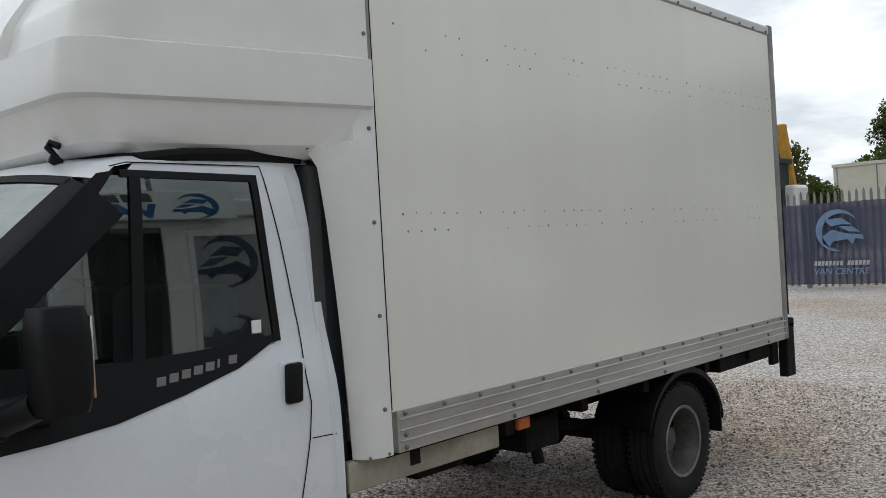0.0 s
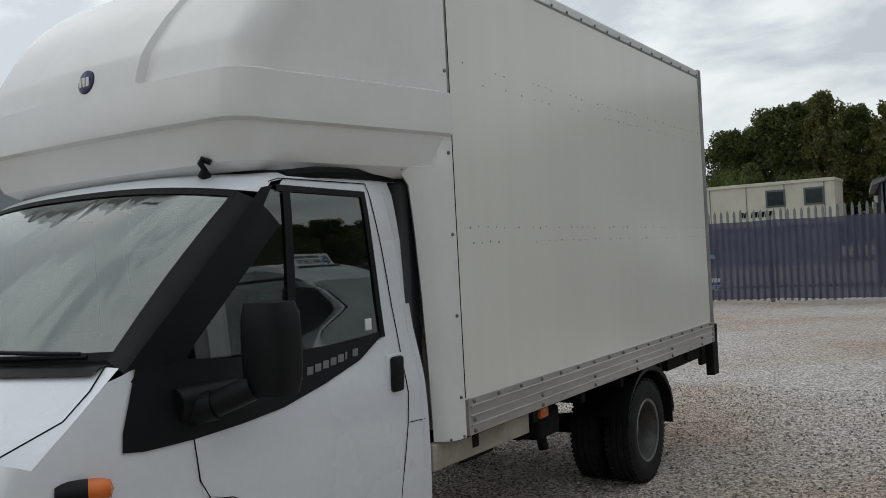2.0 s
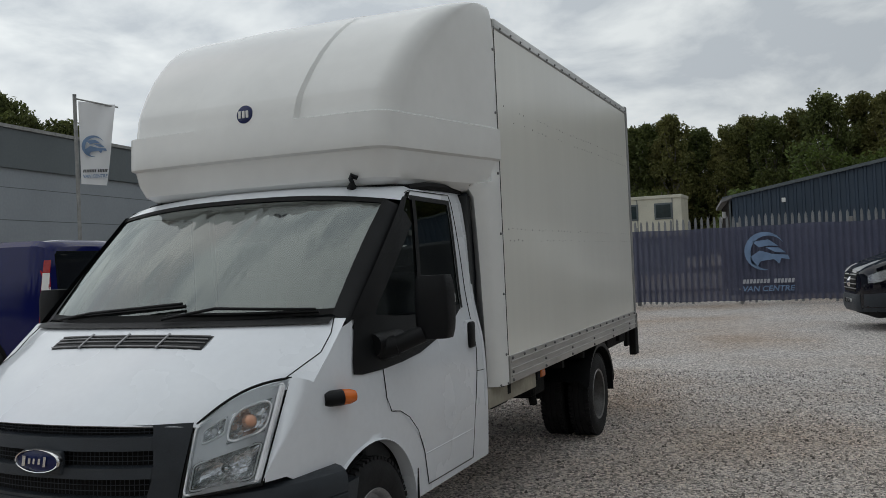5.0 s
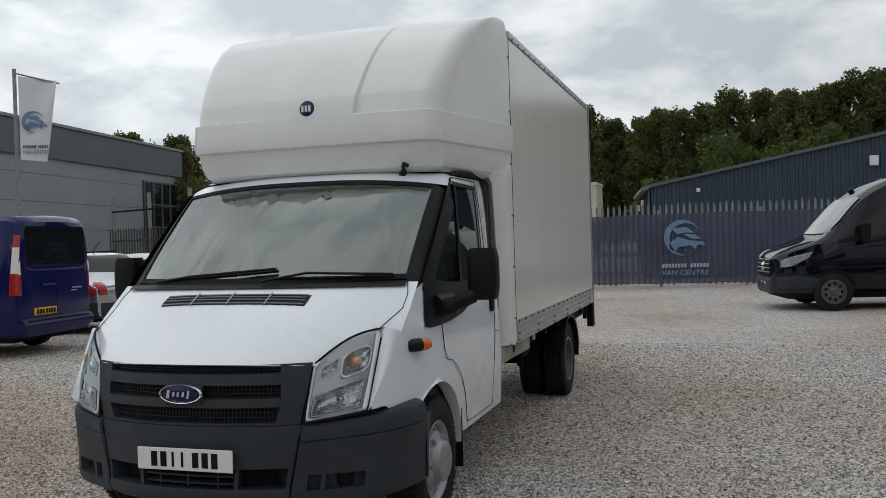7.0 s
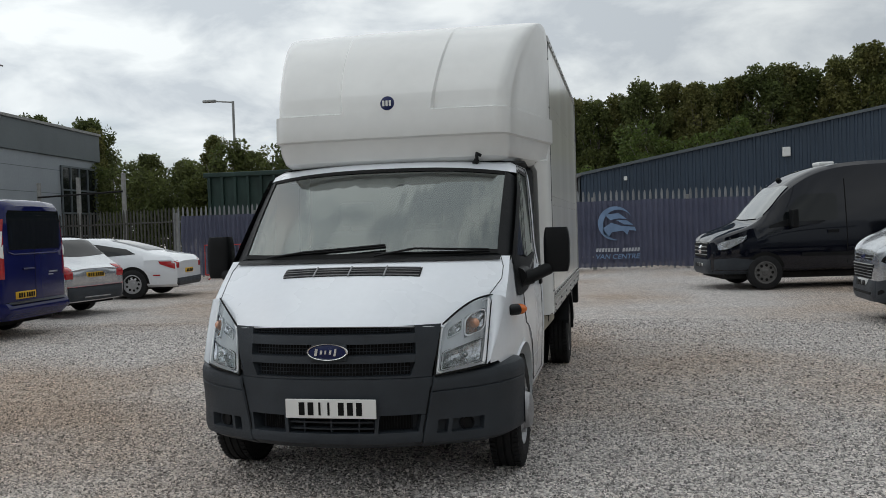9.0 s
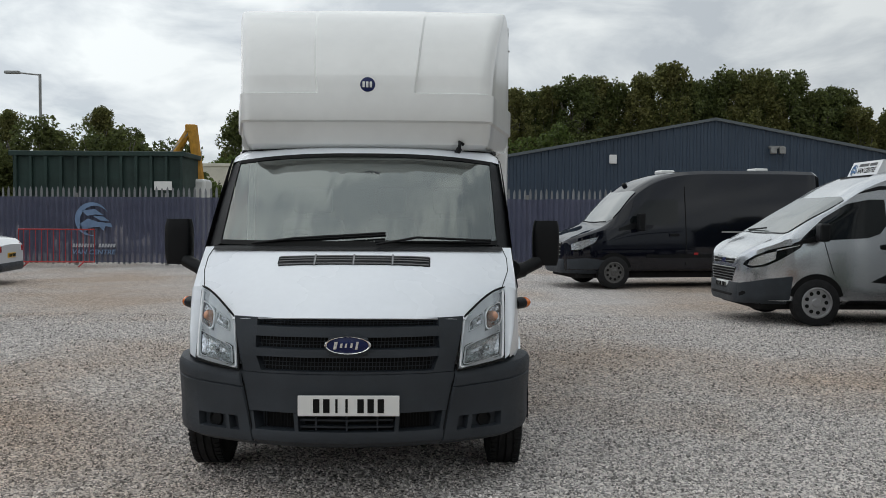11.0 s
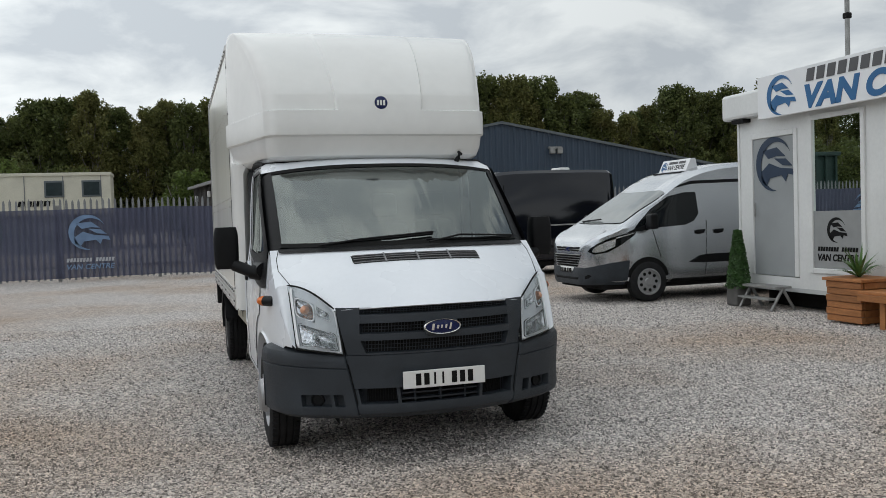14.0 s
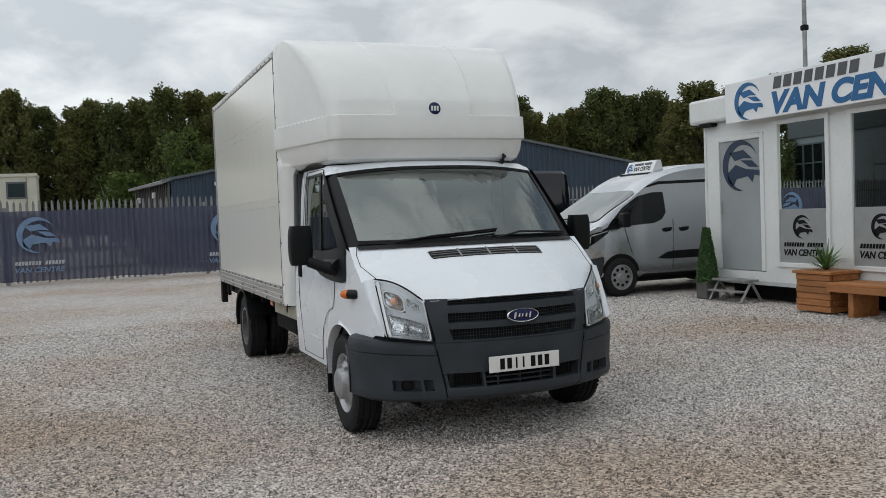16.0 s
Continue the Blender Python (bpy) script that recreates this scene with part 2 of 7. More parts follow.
M["plate"] = mat("white_number_plate", (0.82, 0.82, 0.80), 0.35, 0, 0.05, 9)
M["yplate"] = mat("yellow_number_plate", (0.75, 0.44, 0.02), 0.35, 0, 0.08, 9)
M["ink"] = mat("black_ink", (0.006, 0.006, 0.006), 0.7, spec=0.2)
M["seat"] = mat("grey_seat_cloth", (0.07, 0.075, 0.085), 0.9, 0, 0.3, 9, 0.2, 150)
M["inside"] = mat("grey_cab_trim", (0.055, 0.058, 0.06), 0.7, 0, 0.2, 6)
M["lettergrey"] = mat("grey_lettering", (0.30, 0.30, 0.31), 0.35, 0.6)
M["gravel"] = gravel_mat("gravel_ground", True)
M["stones"] = gravel_mat("gravel_stones")
M["frost"] = mat("film_grey", (0.30, 0.31, 0.31), 0.6)
M["palefilm"] = mat("pale_grey_film", (0.52, 0.54, 0.54), 0.5, 0, 0.1, 2)
M["galv"] = mat("galvanised_steel", (0.36, 0.36, 0.35), 0.55, 0.5, 0.35, 5, 0.12, 60)


# ---- building helpers ----
def bm_ob(name, bm, material, smooth=True):
    me = bpy.data.meshes.new(name)
    bmesh.ops.recalc_face_normals(bm, faces=bm.faces[:])
    bm.to_mesh(me)
    bm.free()
    me.materials.append(material)
    if smooth:
        for p in me.polygons:
            p.use_smooth = True
    return new(name, me)


def part(name, bm, material, parent=None, label="", smooth=False, angle=35):
    ob = bm_ob(name, bm, material, smooth)
    if smooth and angle < 180:
        ob.data.set_sharp_from_angle(angle=radians(angle))
    if parent is not None:
        ob.parent = parent
    if label:
        ob["label"] = label
    return ob


def thing(name, label, category, group="", kind=""):
    return tagged(new(name), label, category, group, kind)


def box(bm, lo, hi, bevel=0.0, m=None):
    """A block between two corners, with bevelled edges."""
    r = bmesh.ops.create_cube(bm, size=1.0)
    c = [(a + b) / 2 for a, b in zip(lo, hi)]
    s = [abs(b - a) for a, b in zip(lo, hi)]
    for v in r["verts"]:
        v.co = Vector([c[n] + v.co[n] * s[n] for n in range(3)])
    if bevel:
        edges = list({e for v in r["verts"] for e in v.link_edges})
        r = bmesh.ops.bevel(bm, geom=edges, offset=min(bevel, min(s) * 0.45), segments=2, profile=0.5, affect="EDGES")
        if m is not None:
            bmesh.ops.transform(bm, matrix=m, verts=list({v for f in r["faces"] for v in f.verts} | {v for v in r["verts"]}))
    elif m is not None:
        bmesh.ops.transform(bm, matrix=m, verts=r["verts"])
    return bm


def boxes(*items, bevel=0.0):
    bm = bmesh.new()
    for lo, hi in items:
        box(bm, lo, hi, bevel)
    return bm


def cyl(bm, a, b, r, r2=None, seg=16):
    """A round bar from a to b."""
    a, b = Vector(a), Vector(b)
    d = b - a
    m = Matrix.Translation((a + b) / 2) @ d.to_track_quat("Z", "Y").to_matrix().to_4x4()
    bmesh.ops.create_cone(bm, cap_ends=True, segments=seg, radius1=r, radius2=r if r2 is None else r2, depth=d.length, matrix=m)
    return bm


def tube(bm, pts, r, seg=8):
    """One continuous round bar along a line of points."""
    pts = [Vector(p) for p in pts]
    rows = []
    for i, p in enumerate(pts):
        d = (pts[min(i + 1, len(pts) - 1)] - pts[max(i - 1, 0)])
        q = d.to_track_quat("Z", "Y") if d.length > 1e-9 else Vector((0, 0, 1)).to_track_quat("Z", "Y")
        rows.append([p + q @ Vector((r * math.cos(2 * math.pi * k / seg), r * math.sin(2 * math.pi * k / seg), 0)) for k in range(seg)])
    # keep neighbouring rings in step
    for i in range(1, len(rows)):
        best = min(range(seg), key=lambda o: sum((rows[i][(k + o) % seg] - rows[i - 1][k]).length_squared for k in range(seg)))
        rows[i] = rows[i][best:] + rows[i][:best]
    vs = grid(bm, rows, closed=True)
    bm.faces.new(vs[0])
    bm.faces.new(vs[-1])
    return bm


def rods(pts, r, seg=10):
    return tube(bmesh.new(), pts, r, seg)


def grid(bm, rows, closed=False):
    """Skin over rows of points, all with as many points."""
    vs = [[bm.verts.new(p) for p in row] for row in rows]
    for a, b in zip(vs, vs[1:]):
        n = len(a)
        for i in range(n if closed else n - 1):
            j = (i + 1) % n
            try:
                bm.faces.new((a[i], a[j], b[j], b[i]))
            except ValueError:
                pass
    return vs


def lathe(bm, profile, axis_x=True, seg=40, centre=(0, 0, 0)):
    """Turns a profile of (along, radius) about an axis along x."""
    rows = []
    for n in range(seg + 1):
        a = 2 * math.pi * n / seg
        rows.append([(centre[0] + h, centre[1] + r * math.cos(a), centre[2] + r * math.sin(a)) for h, r in profile])
    grid(bm, rows)
    bmesh.ops.remove_doubles(bm, verts=bm.verts[:], dist=1e-5)
    return bm


def extrude_poly(bm, pts, d):
    """A plate with the outline pts, thickened by the vector d."""
    a = [bm.verts.new(p) for p in pts]
    b = [bm.verts.new(Vector(p) + Vector(d)) for p in pts]
    bm.faces.new(a)
    bm.faces.new(list(reversed(b)))
    for i in range(len(a)):
        j = (i + 1) % len(a)
        bm.faces.new((a[i], b[i], b[j], a[j]))
    return bm


def lerp_table(table, x):
    xs = [r[0] for r in table]
    return [float(np.interp(x, xs, [r[n] for r in table])) for n in range(1, len(table[0]))]


def smooth_table(table, x):
    """Catmull-like smooth reading of a table of rows (x, values)."""
    n = len(table)
    i = max(0, min(n - 2, int(np.searchsorted([r[0] for r in table], x)) - 1))
    p1, p2 = table[i], table[i + 1]
    p0, p3 = table[max(0, i - 1)], table[min(n - 1, i + 2)]
    h = p2[0] - p1[0]
    u = min(1.0, max(0.0, (x - p1[0]) / h))
    out = []
    for c in range(1, len(p1)):
        m1 = (p2[c] - p0[c]) / (p2[0] - p0[0]) * h
        m2 = (p3[c] - p1[c]) / (p3[0] - p1[0]) * h
        out.append((2 * u**3 - 3 * u**2 + 1) * p1[c] + (u**3 - 2 * u**2 + u) * m1 + (-2 * u**3 + 3 * u**2) * p2[c] + (u**3 - u**2) * m2)
    return out


def text_mesh(body, size, shear=0.0, bold=0.0, depth=0.004):
    cu = bpy.data.curves.new("lettering", "FONT")
    cu.body, cu.size, cu.shear, cu.offset, cu.extrude = body, size, shear, bold, depth
    ob = bpy.data.objects.new("lettering", cu)
    me = bpy.data.meshes.new_from_object(ob)
    bpy.data.objects.remove(ob)
    return me


def text_part(name, body, size, material, parent, m, shear=0.0, bold=0.0, label="", width=0.0):
    me = text_mesh(body, size, shear, bold)
    xs = [v.co.x for v in me.vertices]
    k = width / (max(xs) - min(xs)) if width else 1.0
    me.transform(Matrix.Diagonal((k, 1, 1, 1)) @ Matrix.Translation((-min(xs), 0, 0)))
    me.materials.append(material)
    ob = new(name, me)
    ob.parent = parent
    ob.matrix_basis = m
    if label:
        ob["label"] = label
    return ob


# ---- ground ----
def ground_sheet():
    xs = sorted(set([-600, -300, -150, -80, -50, 50, 80, 150, 300, 600] + [x * 0.5 for x in range(-70, 71)]))
    ys = sorted(set([-600, -300, -150, -80, -40, 60, 80, 150, 300, 600] + [y * 0.5 for y in range(-40, 101)]))
    bm = bmesh.new()
    rows = []
    for y in ys:
        rows.append([(x, y, 0.02 * (noise.noise((x * 0.35, y * 0.35, 0.0)) - 0.3) if abs(x) < 34 and -19 < y < 49 else -0.01) for x in xs])
    grid(bm, rows)
    return tagged(part("ground", bm, M["gravel"], smooth=True, angle=180), "pale crushed-stone yard with tan worn patches", "ground", kind="structure")


ground_sheet()


def gravel_stones(count, x0, x1, y0, y1, lo, hi, seed, name):
    """Loose angular stones lying on the yard, one joined mesh."""
    rng = np.random.default_rng(seed)
    base = np.array([(1, 0, 0), (0, 1, 0), (-1, 0, 0), (0, -1, 0), (0, 0, 1), (0, 0, -1)], float)
    tri = np.array([(0, 1, 4), (1, 2, 4), (2, 3, 4), (3, 0, 4), (1, 0, 5), (2, 1, 5), (3, 2, 5), (0, 3, 5)])
    px, py = rng.uniform(x0, x1, count), rng.uniform(y0, y1, count)
    size = rng.uniform(lo, hi, count) * rng.uniform(0.6, 1.2, count)
    jit = base[None] * rng.uniform(0.6, 1.3, (count, 6, 1)) + rng.normal(0, 0.22, (count, 6, 3))
    jit[:, :, 2] *= 0.8
    ang = rng.uniform(0, 2 * np.pi, count)
    c, s = np.cos(ang)[:, None], np.sin(ang)[:, None]
    v = np.empty_like(jit)
    v[:, :, 0] = (jit[:, :, 0] * c - jit[:, :, 1] * s) * size[:, None] + px[:, None]
    v[:, :, 1] = (jit[:, :, 0] * s + jit[:, :, 1] * c) * size[:, None] + py[:, None]
    v[:, :, 2] = jit[:, :, 2] * size[:, None] + 0.004
    h = np.array([0.02 * (noise.noise((x * 0.35, y * 0.35, 0.0)) - 0.3) for x, y in zip(px, py)])
    v[:, :, 2] += h[:, None]
    f = (tri[None] + (np.arange(count) * 6)[:, None, None]).reshape(-1, 3)
    me = bpy.data.meshes.new(name)
    me.from_pydata(v.reshape(-1, 3).tolist(), [], f.tolist())
    me.materials.append(M["stones"])
    return tagged(new(name, me), "loose grey crushed stones on the yard", "gravel", kind="stuff")


gravel_stones(140000, -7.5, 5.5, -1.4, 2.6, 0.004, 0.0115, 3, "gravel")
gravel_stones(60000, -9.0, 7.0, 2.6, 9.0, 0.006, 0.014, 4, "gravel")


# ---- the box truck; forward is -y, its left side +x ----
truck = thing("box_truck", "white box truck with dark grey bumper and overcab fibreglass pod", "truck")

W_TAB = [(0.0, 0.78), (0.12, 0.815), (0.25, 0.868), (0.5, 0.932), (0.8, 0.972), (1.1, 0.984), (2.45, 0.984)]
T_TAB = [(0.3, 0.985), (0.55, 0.998), (0.8, 1.004), (1.08, 0.994), (1.2, 0.975), (1.35, 0.950), (1.6, 0.938), (1.9, 0.918), (1.98, 0.895), (2.05, 0.845)]
TOP_TAB = [(0.25, 0.774), (0.53, 1.10), (0.83, 1.345), (1.16, 1.64), (1.47, 1.915), (1.6, 1.965), (2.4, 1.975)]


def side_x(y, z):
    return smooth_table(W_TAB, y)[0] * smooth_table(T_TAB, z)[0]


def side_patch(bm, lower, upper, off, sgn, n=10, m=6):
    """A sheet that hugs the cab's side, between two lines of (y, z)."""
    def at(line, u):
        ys = np.linspace(0, 1, len(line))
        return np.interp(u, ys, [p[0] for p in line]), np.interp(u, ys, [p[1] for p in line])
    rows = []
    for j in range(m + 1):
        v = j / m
        row = []
        for i in range(n + 1):
            a, b = at(lower, i / n), at(upper, i / n)
            y, z = a[0] + (b[0] - a[0]) * v, a[1] + (b[1] - a[1]) * v
            row.append((sgn * (side_x(y, z) + off), y, z))
        rows.append(row)
    grid(bm, rows)
    return bm


def side_line(bm, pts, sgn, r=0.004, off=0.001):
    """A panel gap along a line of (y, z)."""
    p3 = [(sgn * (side_x(y, z) + off), y, z) for y, z in pts]
    return tube(bm, p3, r, 6)


def dense(pts, k=6):
    out = []
    for a, b in zip(pts, pts[1:]):
        out += [tuple(p + (q - p) * i / k for p, q in zip(a, b)) for i in range(k)]
    return out + [pts[-1]]


def cab_side(sgn):
    ys = sorted(set([0.25, 0.35, 0.45, 0.49, 0.5, 0.53, 0.6, 0.7, 0.78, 0.83, 0.917, 1.0, 1.08, 1.16, 1.25, 1.32, 1.335, 1.36, 1.47, 1.6, 1.7, 1.8, 1.9, 2.0, 2.1, 2.2, 2.3, 2.36]))
    rows = []
    for y in ys:
        # the black pillar closes the corner in front of the door window
        top = lerp_table(TOP_TAB, y)[0] - 0.075 * min(1.0, max(0.0, (y - 0.80) / 0.08)) * min(1.0, max(0.0, (1.52 - y) / 0.05))
        d = abs(y - 0.917)
        arch = 0.36 + math.sqrt(max(0, 0.425**2 - d * d)) if d < 0.425 else 0.36
        bot = max(arch, 0.752 if y < 0.4 else 0.70) if y < 0.55 else max(arch, 0.40 if y > 1.2 else 0.36)
        if y < 0.3:
            bot = min(bot, top - 0.02)
        col = []
        for j in range(25):
            z = bot + (top - bot) * j / 24
            back = 0.095 * max(0.0, (z - 1.0) / 0.95) ** 1.5 * min(1.0, max(0.0, (y - 2.15) / 0.21))
            col.append((sgn * side_x(y, z), y - back, z))
        rows.append(col)
    bm = bmesh.new()
    grid(bm, rows)
    # opening for the side windows
    hole = [(1.03, 1.295), (2.087, 1.295), (2.042, 1.912), (1.50, 1.914)]
    edges = list(zip(hole, hole[1:] + hole[:1]))
    for (y0, z0), (y1, z1) in edges:
        bmesh.ops.bisect_plane(bm, geom=bm.verts[:] + bm.edges[:] + bm.faces[:], dist=1e-5, plane_co=(0, y0, z0), plane_no=(0, z1 - z0, y0 - y1))
    inside = []
    for f in bm.faces:
        c = f.calc_center_median()
        if all((y1 - y0) * (c.z - z0) - (z1 - z0) * (c.y - y0) > 0 for (y0, z0), (y1, z1) in edges):
            inside.append(f)
    bmesh.ops.delete(bm, geom=inside, context="FACES")
    # wheel-arch lip turned inwards
    lip = []
    for k in range(25):
        a = math.pi * (0.0 + k / 24)
        y, z = 0.917 - 0.425 * math.cos(a), 0.36 + 0.425 * math.sin(a)
        x = side_x(y, z)
        lip.append([(sgn * (x + 0.0), y, z), (sgn * (x + 0.012), y + 0.006 * math.cos(a), z - 0.008), (sgn * (x - 0.06), y, z - 0.012)])
    grid(bm, lip)
    # wing edge, rolled over from the side to the outer edge of the headlamp
    rows = []
    for y in (0.25, 0.35, 0.45, 0.49, 0.5, 0.53):
        v = (y - 0.25) / 0.28
        a = Vector((0.846, 0.266, 0.742)).lerp(Vector((0.862, 0.466, 1.124)), v)
        z = lerp_table(TOP_TAB, y)[0]
        b = Vector((side_x(y, z), y, z))
        bulge = Vector((0.55, -0.6, 0.35)) * (0.010 + 0.016 * v)
        rows.append([(sgn * p.x, p.y, p.z) for p in (a, a.lerp(b, 0.25) + bulge * 0.75, a.lerp(b, 0.5) + bulge, a.lerp(b, 0.75) + bulge * 0.75, b)])
    grid(bm, rows)
    bmesh.ops.remove_doubles(bm, verts=bm.verts[:], dist=1e-4)
    return bm


for sgn in (1, -1):
    part("cab_side", cab_side(sgn), M["white"], truck, smooth=True, angle=75)

# bonnet, screen and roof: rows of (centre y, z, edge x, y, z)
TOPROWS = [(0.008, 0.994, 0.618, 0.172, 0.972), (0.10, 1.060, 0.70, 0.255, 1.015), (0.20, 1.122, 0.775, 0.355, 1.066), (0.34, 1.210, 0.856, 0.462, 1.122),
           (0.46, 1.278, 0.905, 0.66, 1.205), (0.545, 1.322, 0.905, 0.75, 1.278), (0.60, 1.350, 0.880, 0.825, 1.342)]


def top_row(r, n=14, extra=None):
    cy, cz, ex, ey, ez = r
    pts = []
    for i in range(-n, n + 1):
        u = abs(i) / n
        pts.append((ex * i / n, cy + (ey - cy) * u**2.3, cz + (ez - cz) * u**2.6))
    if extra:
        y, z = extra
        x = side_x(y, z)
        pts = [(-x, y, z)] + pts + [(x, y, z)]
    return pts


bm = bmesh.new()
rows = []
for k, r in enumerate(TOPROWS):
    e = (r[3], r[4]) if k < 3 else (max(r[3], 0.53), lerp_table(TOP_TAB, max(r[3], 0.53))[0])
    if k < 3:
        rows.append([(-r[2] - 0.004, r[3], r[4] - 0.004)] + top_row(r) + [(r[2] + 0.004, r[3], r[4] - 0.004)])
    else:
        rows.append(top_row(r, extra=e))
rows.insert(0, [(x, y + 0.010, z - 0.006) for x, y, z in rows[0]])
rows.insert(0, [(x, y + 0.03, z - 0.004) for x, y, z in rows[0]])
grid(bm, rows)
part("bonnet", bm, M["white"], truck, smooth=True, angle=50)
bm = bmesh.new()
for s in (1, -1):
    line = [(s * (r[2] - 0.012), r[3] - 0.004, r[4] + 0.004) for r in TOPROWS[3:]]
    part("bonnet_gap", tube(bm, line, 0.0025, 6), M["ink"], truck)
    bm = bmesh.new()
bm.free()


def screen_row(v, grow=0.0):
    bow = 0.018 * math.sin(math.pi * v)
    cy, cz = 0.60 + (1.355 - 0.60) * v - bow, 1.350 + (1.955 - 1.350) * v + bow
    return (cy, cz, 0.854 + (0.846 - 0.854) * v + grow, 0.855 + (1.425 - 0.855) * v - bow * 0.5, 1.356 + (1.905 - 1.356) * v + bow * 0.5)


bm = bmesh.new()
grid(bm, [top_row(screen_row(v / 10)) for v in range(11)])
ob = part("windscreen", bm, M["screen"], truck, "clear windscreen reflecting the clouds", smooth=True, angle=180)
ob.visible_shadow = False
bm = bmesh.new()   # black band round the glass
for v0, v1 in ((0.0, 0.045), (0.955, 1.0)):
    grid(bm, [[(x, y - 0.003, z + 0.003) for x, y, z in top_row(screen_row(v))] for v in (v0, (v0 + v1) / 2, v1)])
part("screen_seal", bm, M["ink"], truck, smooth=True)
for sgn in (1, -1):
    bm = bmesh.new()
    rows = []
    for k in range(13):
        v = k / 12
        cy, cz, ex, ey, ez = screen_row(v)
        yo = 0.80 + (1.43 - 0.80) * v
        zo = lerp_table(TOP_TAB, yo)[0] - 0.012
        a = Vector((ex - 0.010, ey - 0.010, ez + 0.004))
        c = Vector((side_x(yo + 0.07, zo - 0.04) + 0.008, yo + 0.07, zo - 0.04))
        mid = (a + c) / 2 + Vector((0.014, -0.010, 0.010))
        rows.append([(sgn * p.x, p.y, p.z) for p in (a, a.lerp(mid, 0.6), mid, mid.lerp(c, 0.5) + Vector((0.004, -0.002, 0.002)), c, c + Vector((0.002, 0.05, -0.05)))])
    grid(bm, rows)
    part("windscreen_pillar", bm, M["black"], truck, smooth=True, angle=60)

bm = bmesh.new()
ROOF = [(1.35, 1.958, 0.852, 1.428, 1.908), (1.42, 1.99, 0.845, 1.52, 1.955), (1.55, 2.018, 0.85, 1.62, 1.982), (1.9, 2.03, 0.86, 1.95, 1.99), (2.36, 2.03, 0.86, 2.36, 1.99)]
grid(bm, [top_row(r, extra=(max(r[3], 1.47) + 0.02, lerp_table(TOP_TAB, r[3] + 0.03)[0] - 0.006)) for r in ROOF])
part("cab_roof", bm, M["white"], truck, smooth=True, angle=60)
# back wall of the cab and floor, so that the inside is closed
part("cab_back", boxes(((-0.93, 2.30, 0.45), (0.93, 2.36, 1.96))), M["inside"], truck)
part("cab_floor", boxes(((-0.9, 0.75, 0.50), (0.9, 2.32, 0.62)), ((-0.62, 0.45, 0.50), (0.62, 0.76, 0.90))), M["dark"], truck)
bm = bmesh.new()
grid(bm, [[(x * 0.97, y + dy, z + dz) for x, y, z in top_row((0.68, 1.32, 0.82, 0.86, 1.30))] for dy, dz in ((-0.02, 0.0), (0.12, 0.03), (0.3, 0.02), (0.36, -0.06), (0.34, -0.4))])
part("dashboard", bm, M["inside"], truck, smooth=True, angle=50)
bm = bmesh.new()
bmesh.ops.create_cone(bm, cap_ends=False, segments=28, radius1=0.19, radius2=0.19, depth=0.03, matrix=pose(-0.42, 1.14, 1.28, 55, 0, 0))
bmesh.ops.solidify(bm, geom=bm.faces[:], thickness=0.03)
cyl(bm, (-0.60, 1.14, 1.28), (-0.24, 1.14, 1.28), 0.018)
cyl(bm, (-0.42, 1.14, 1.28), (-0.42, 1.0, 1.12), 0.04)
part("steering_wheel", bm, M["black"], truck, smooth=True)
for x0, x1 in ((-0.68, -0.18), (-0.06, 0.36), (0.36, 0.78)):
    bm = bmesh.new()
    box(bm, (x0, 1.45, 0.75), (x1, 1.95, 0.98), 0.05)
    box(bm, (x0 + 0.02, 1.92, 0.9), (x1 - 0.02, 2.08, 1.52), 0.06)
    box(bm, (x0 + 0.1, 1.98, 1.55), (x1 - 0.1, 2.07, 1.75), 0.04)
    cyl(bm, ((x0 + x1) / 2 - 0.05, 2.02, 1.45), ((x0 + x1) / 2 - 0.05, 2.02, 1.62), 0.01)
    part("seat", bm, M["seat"], truck, smooth=True)

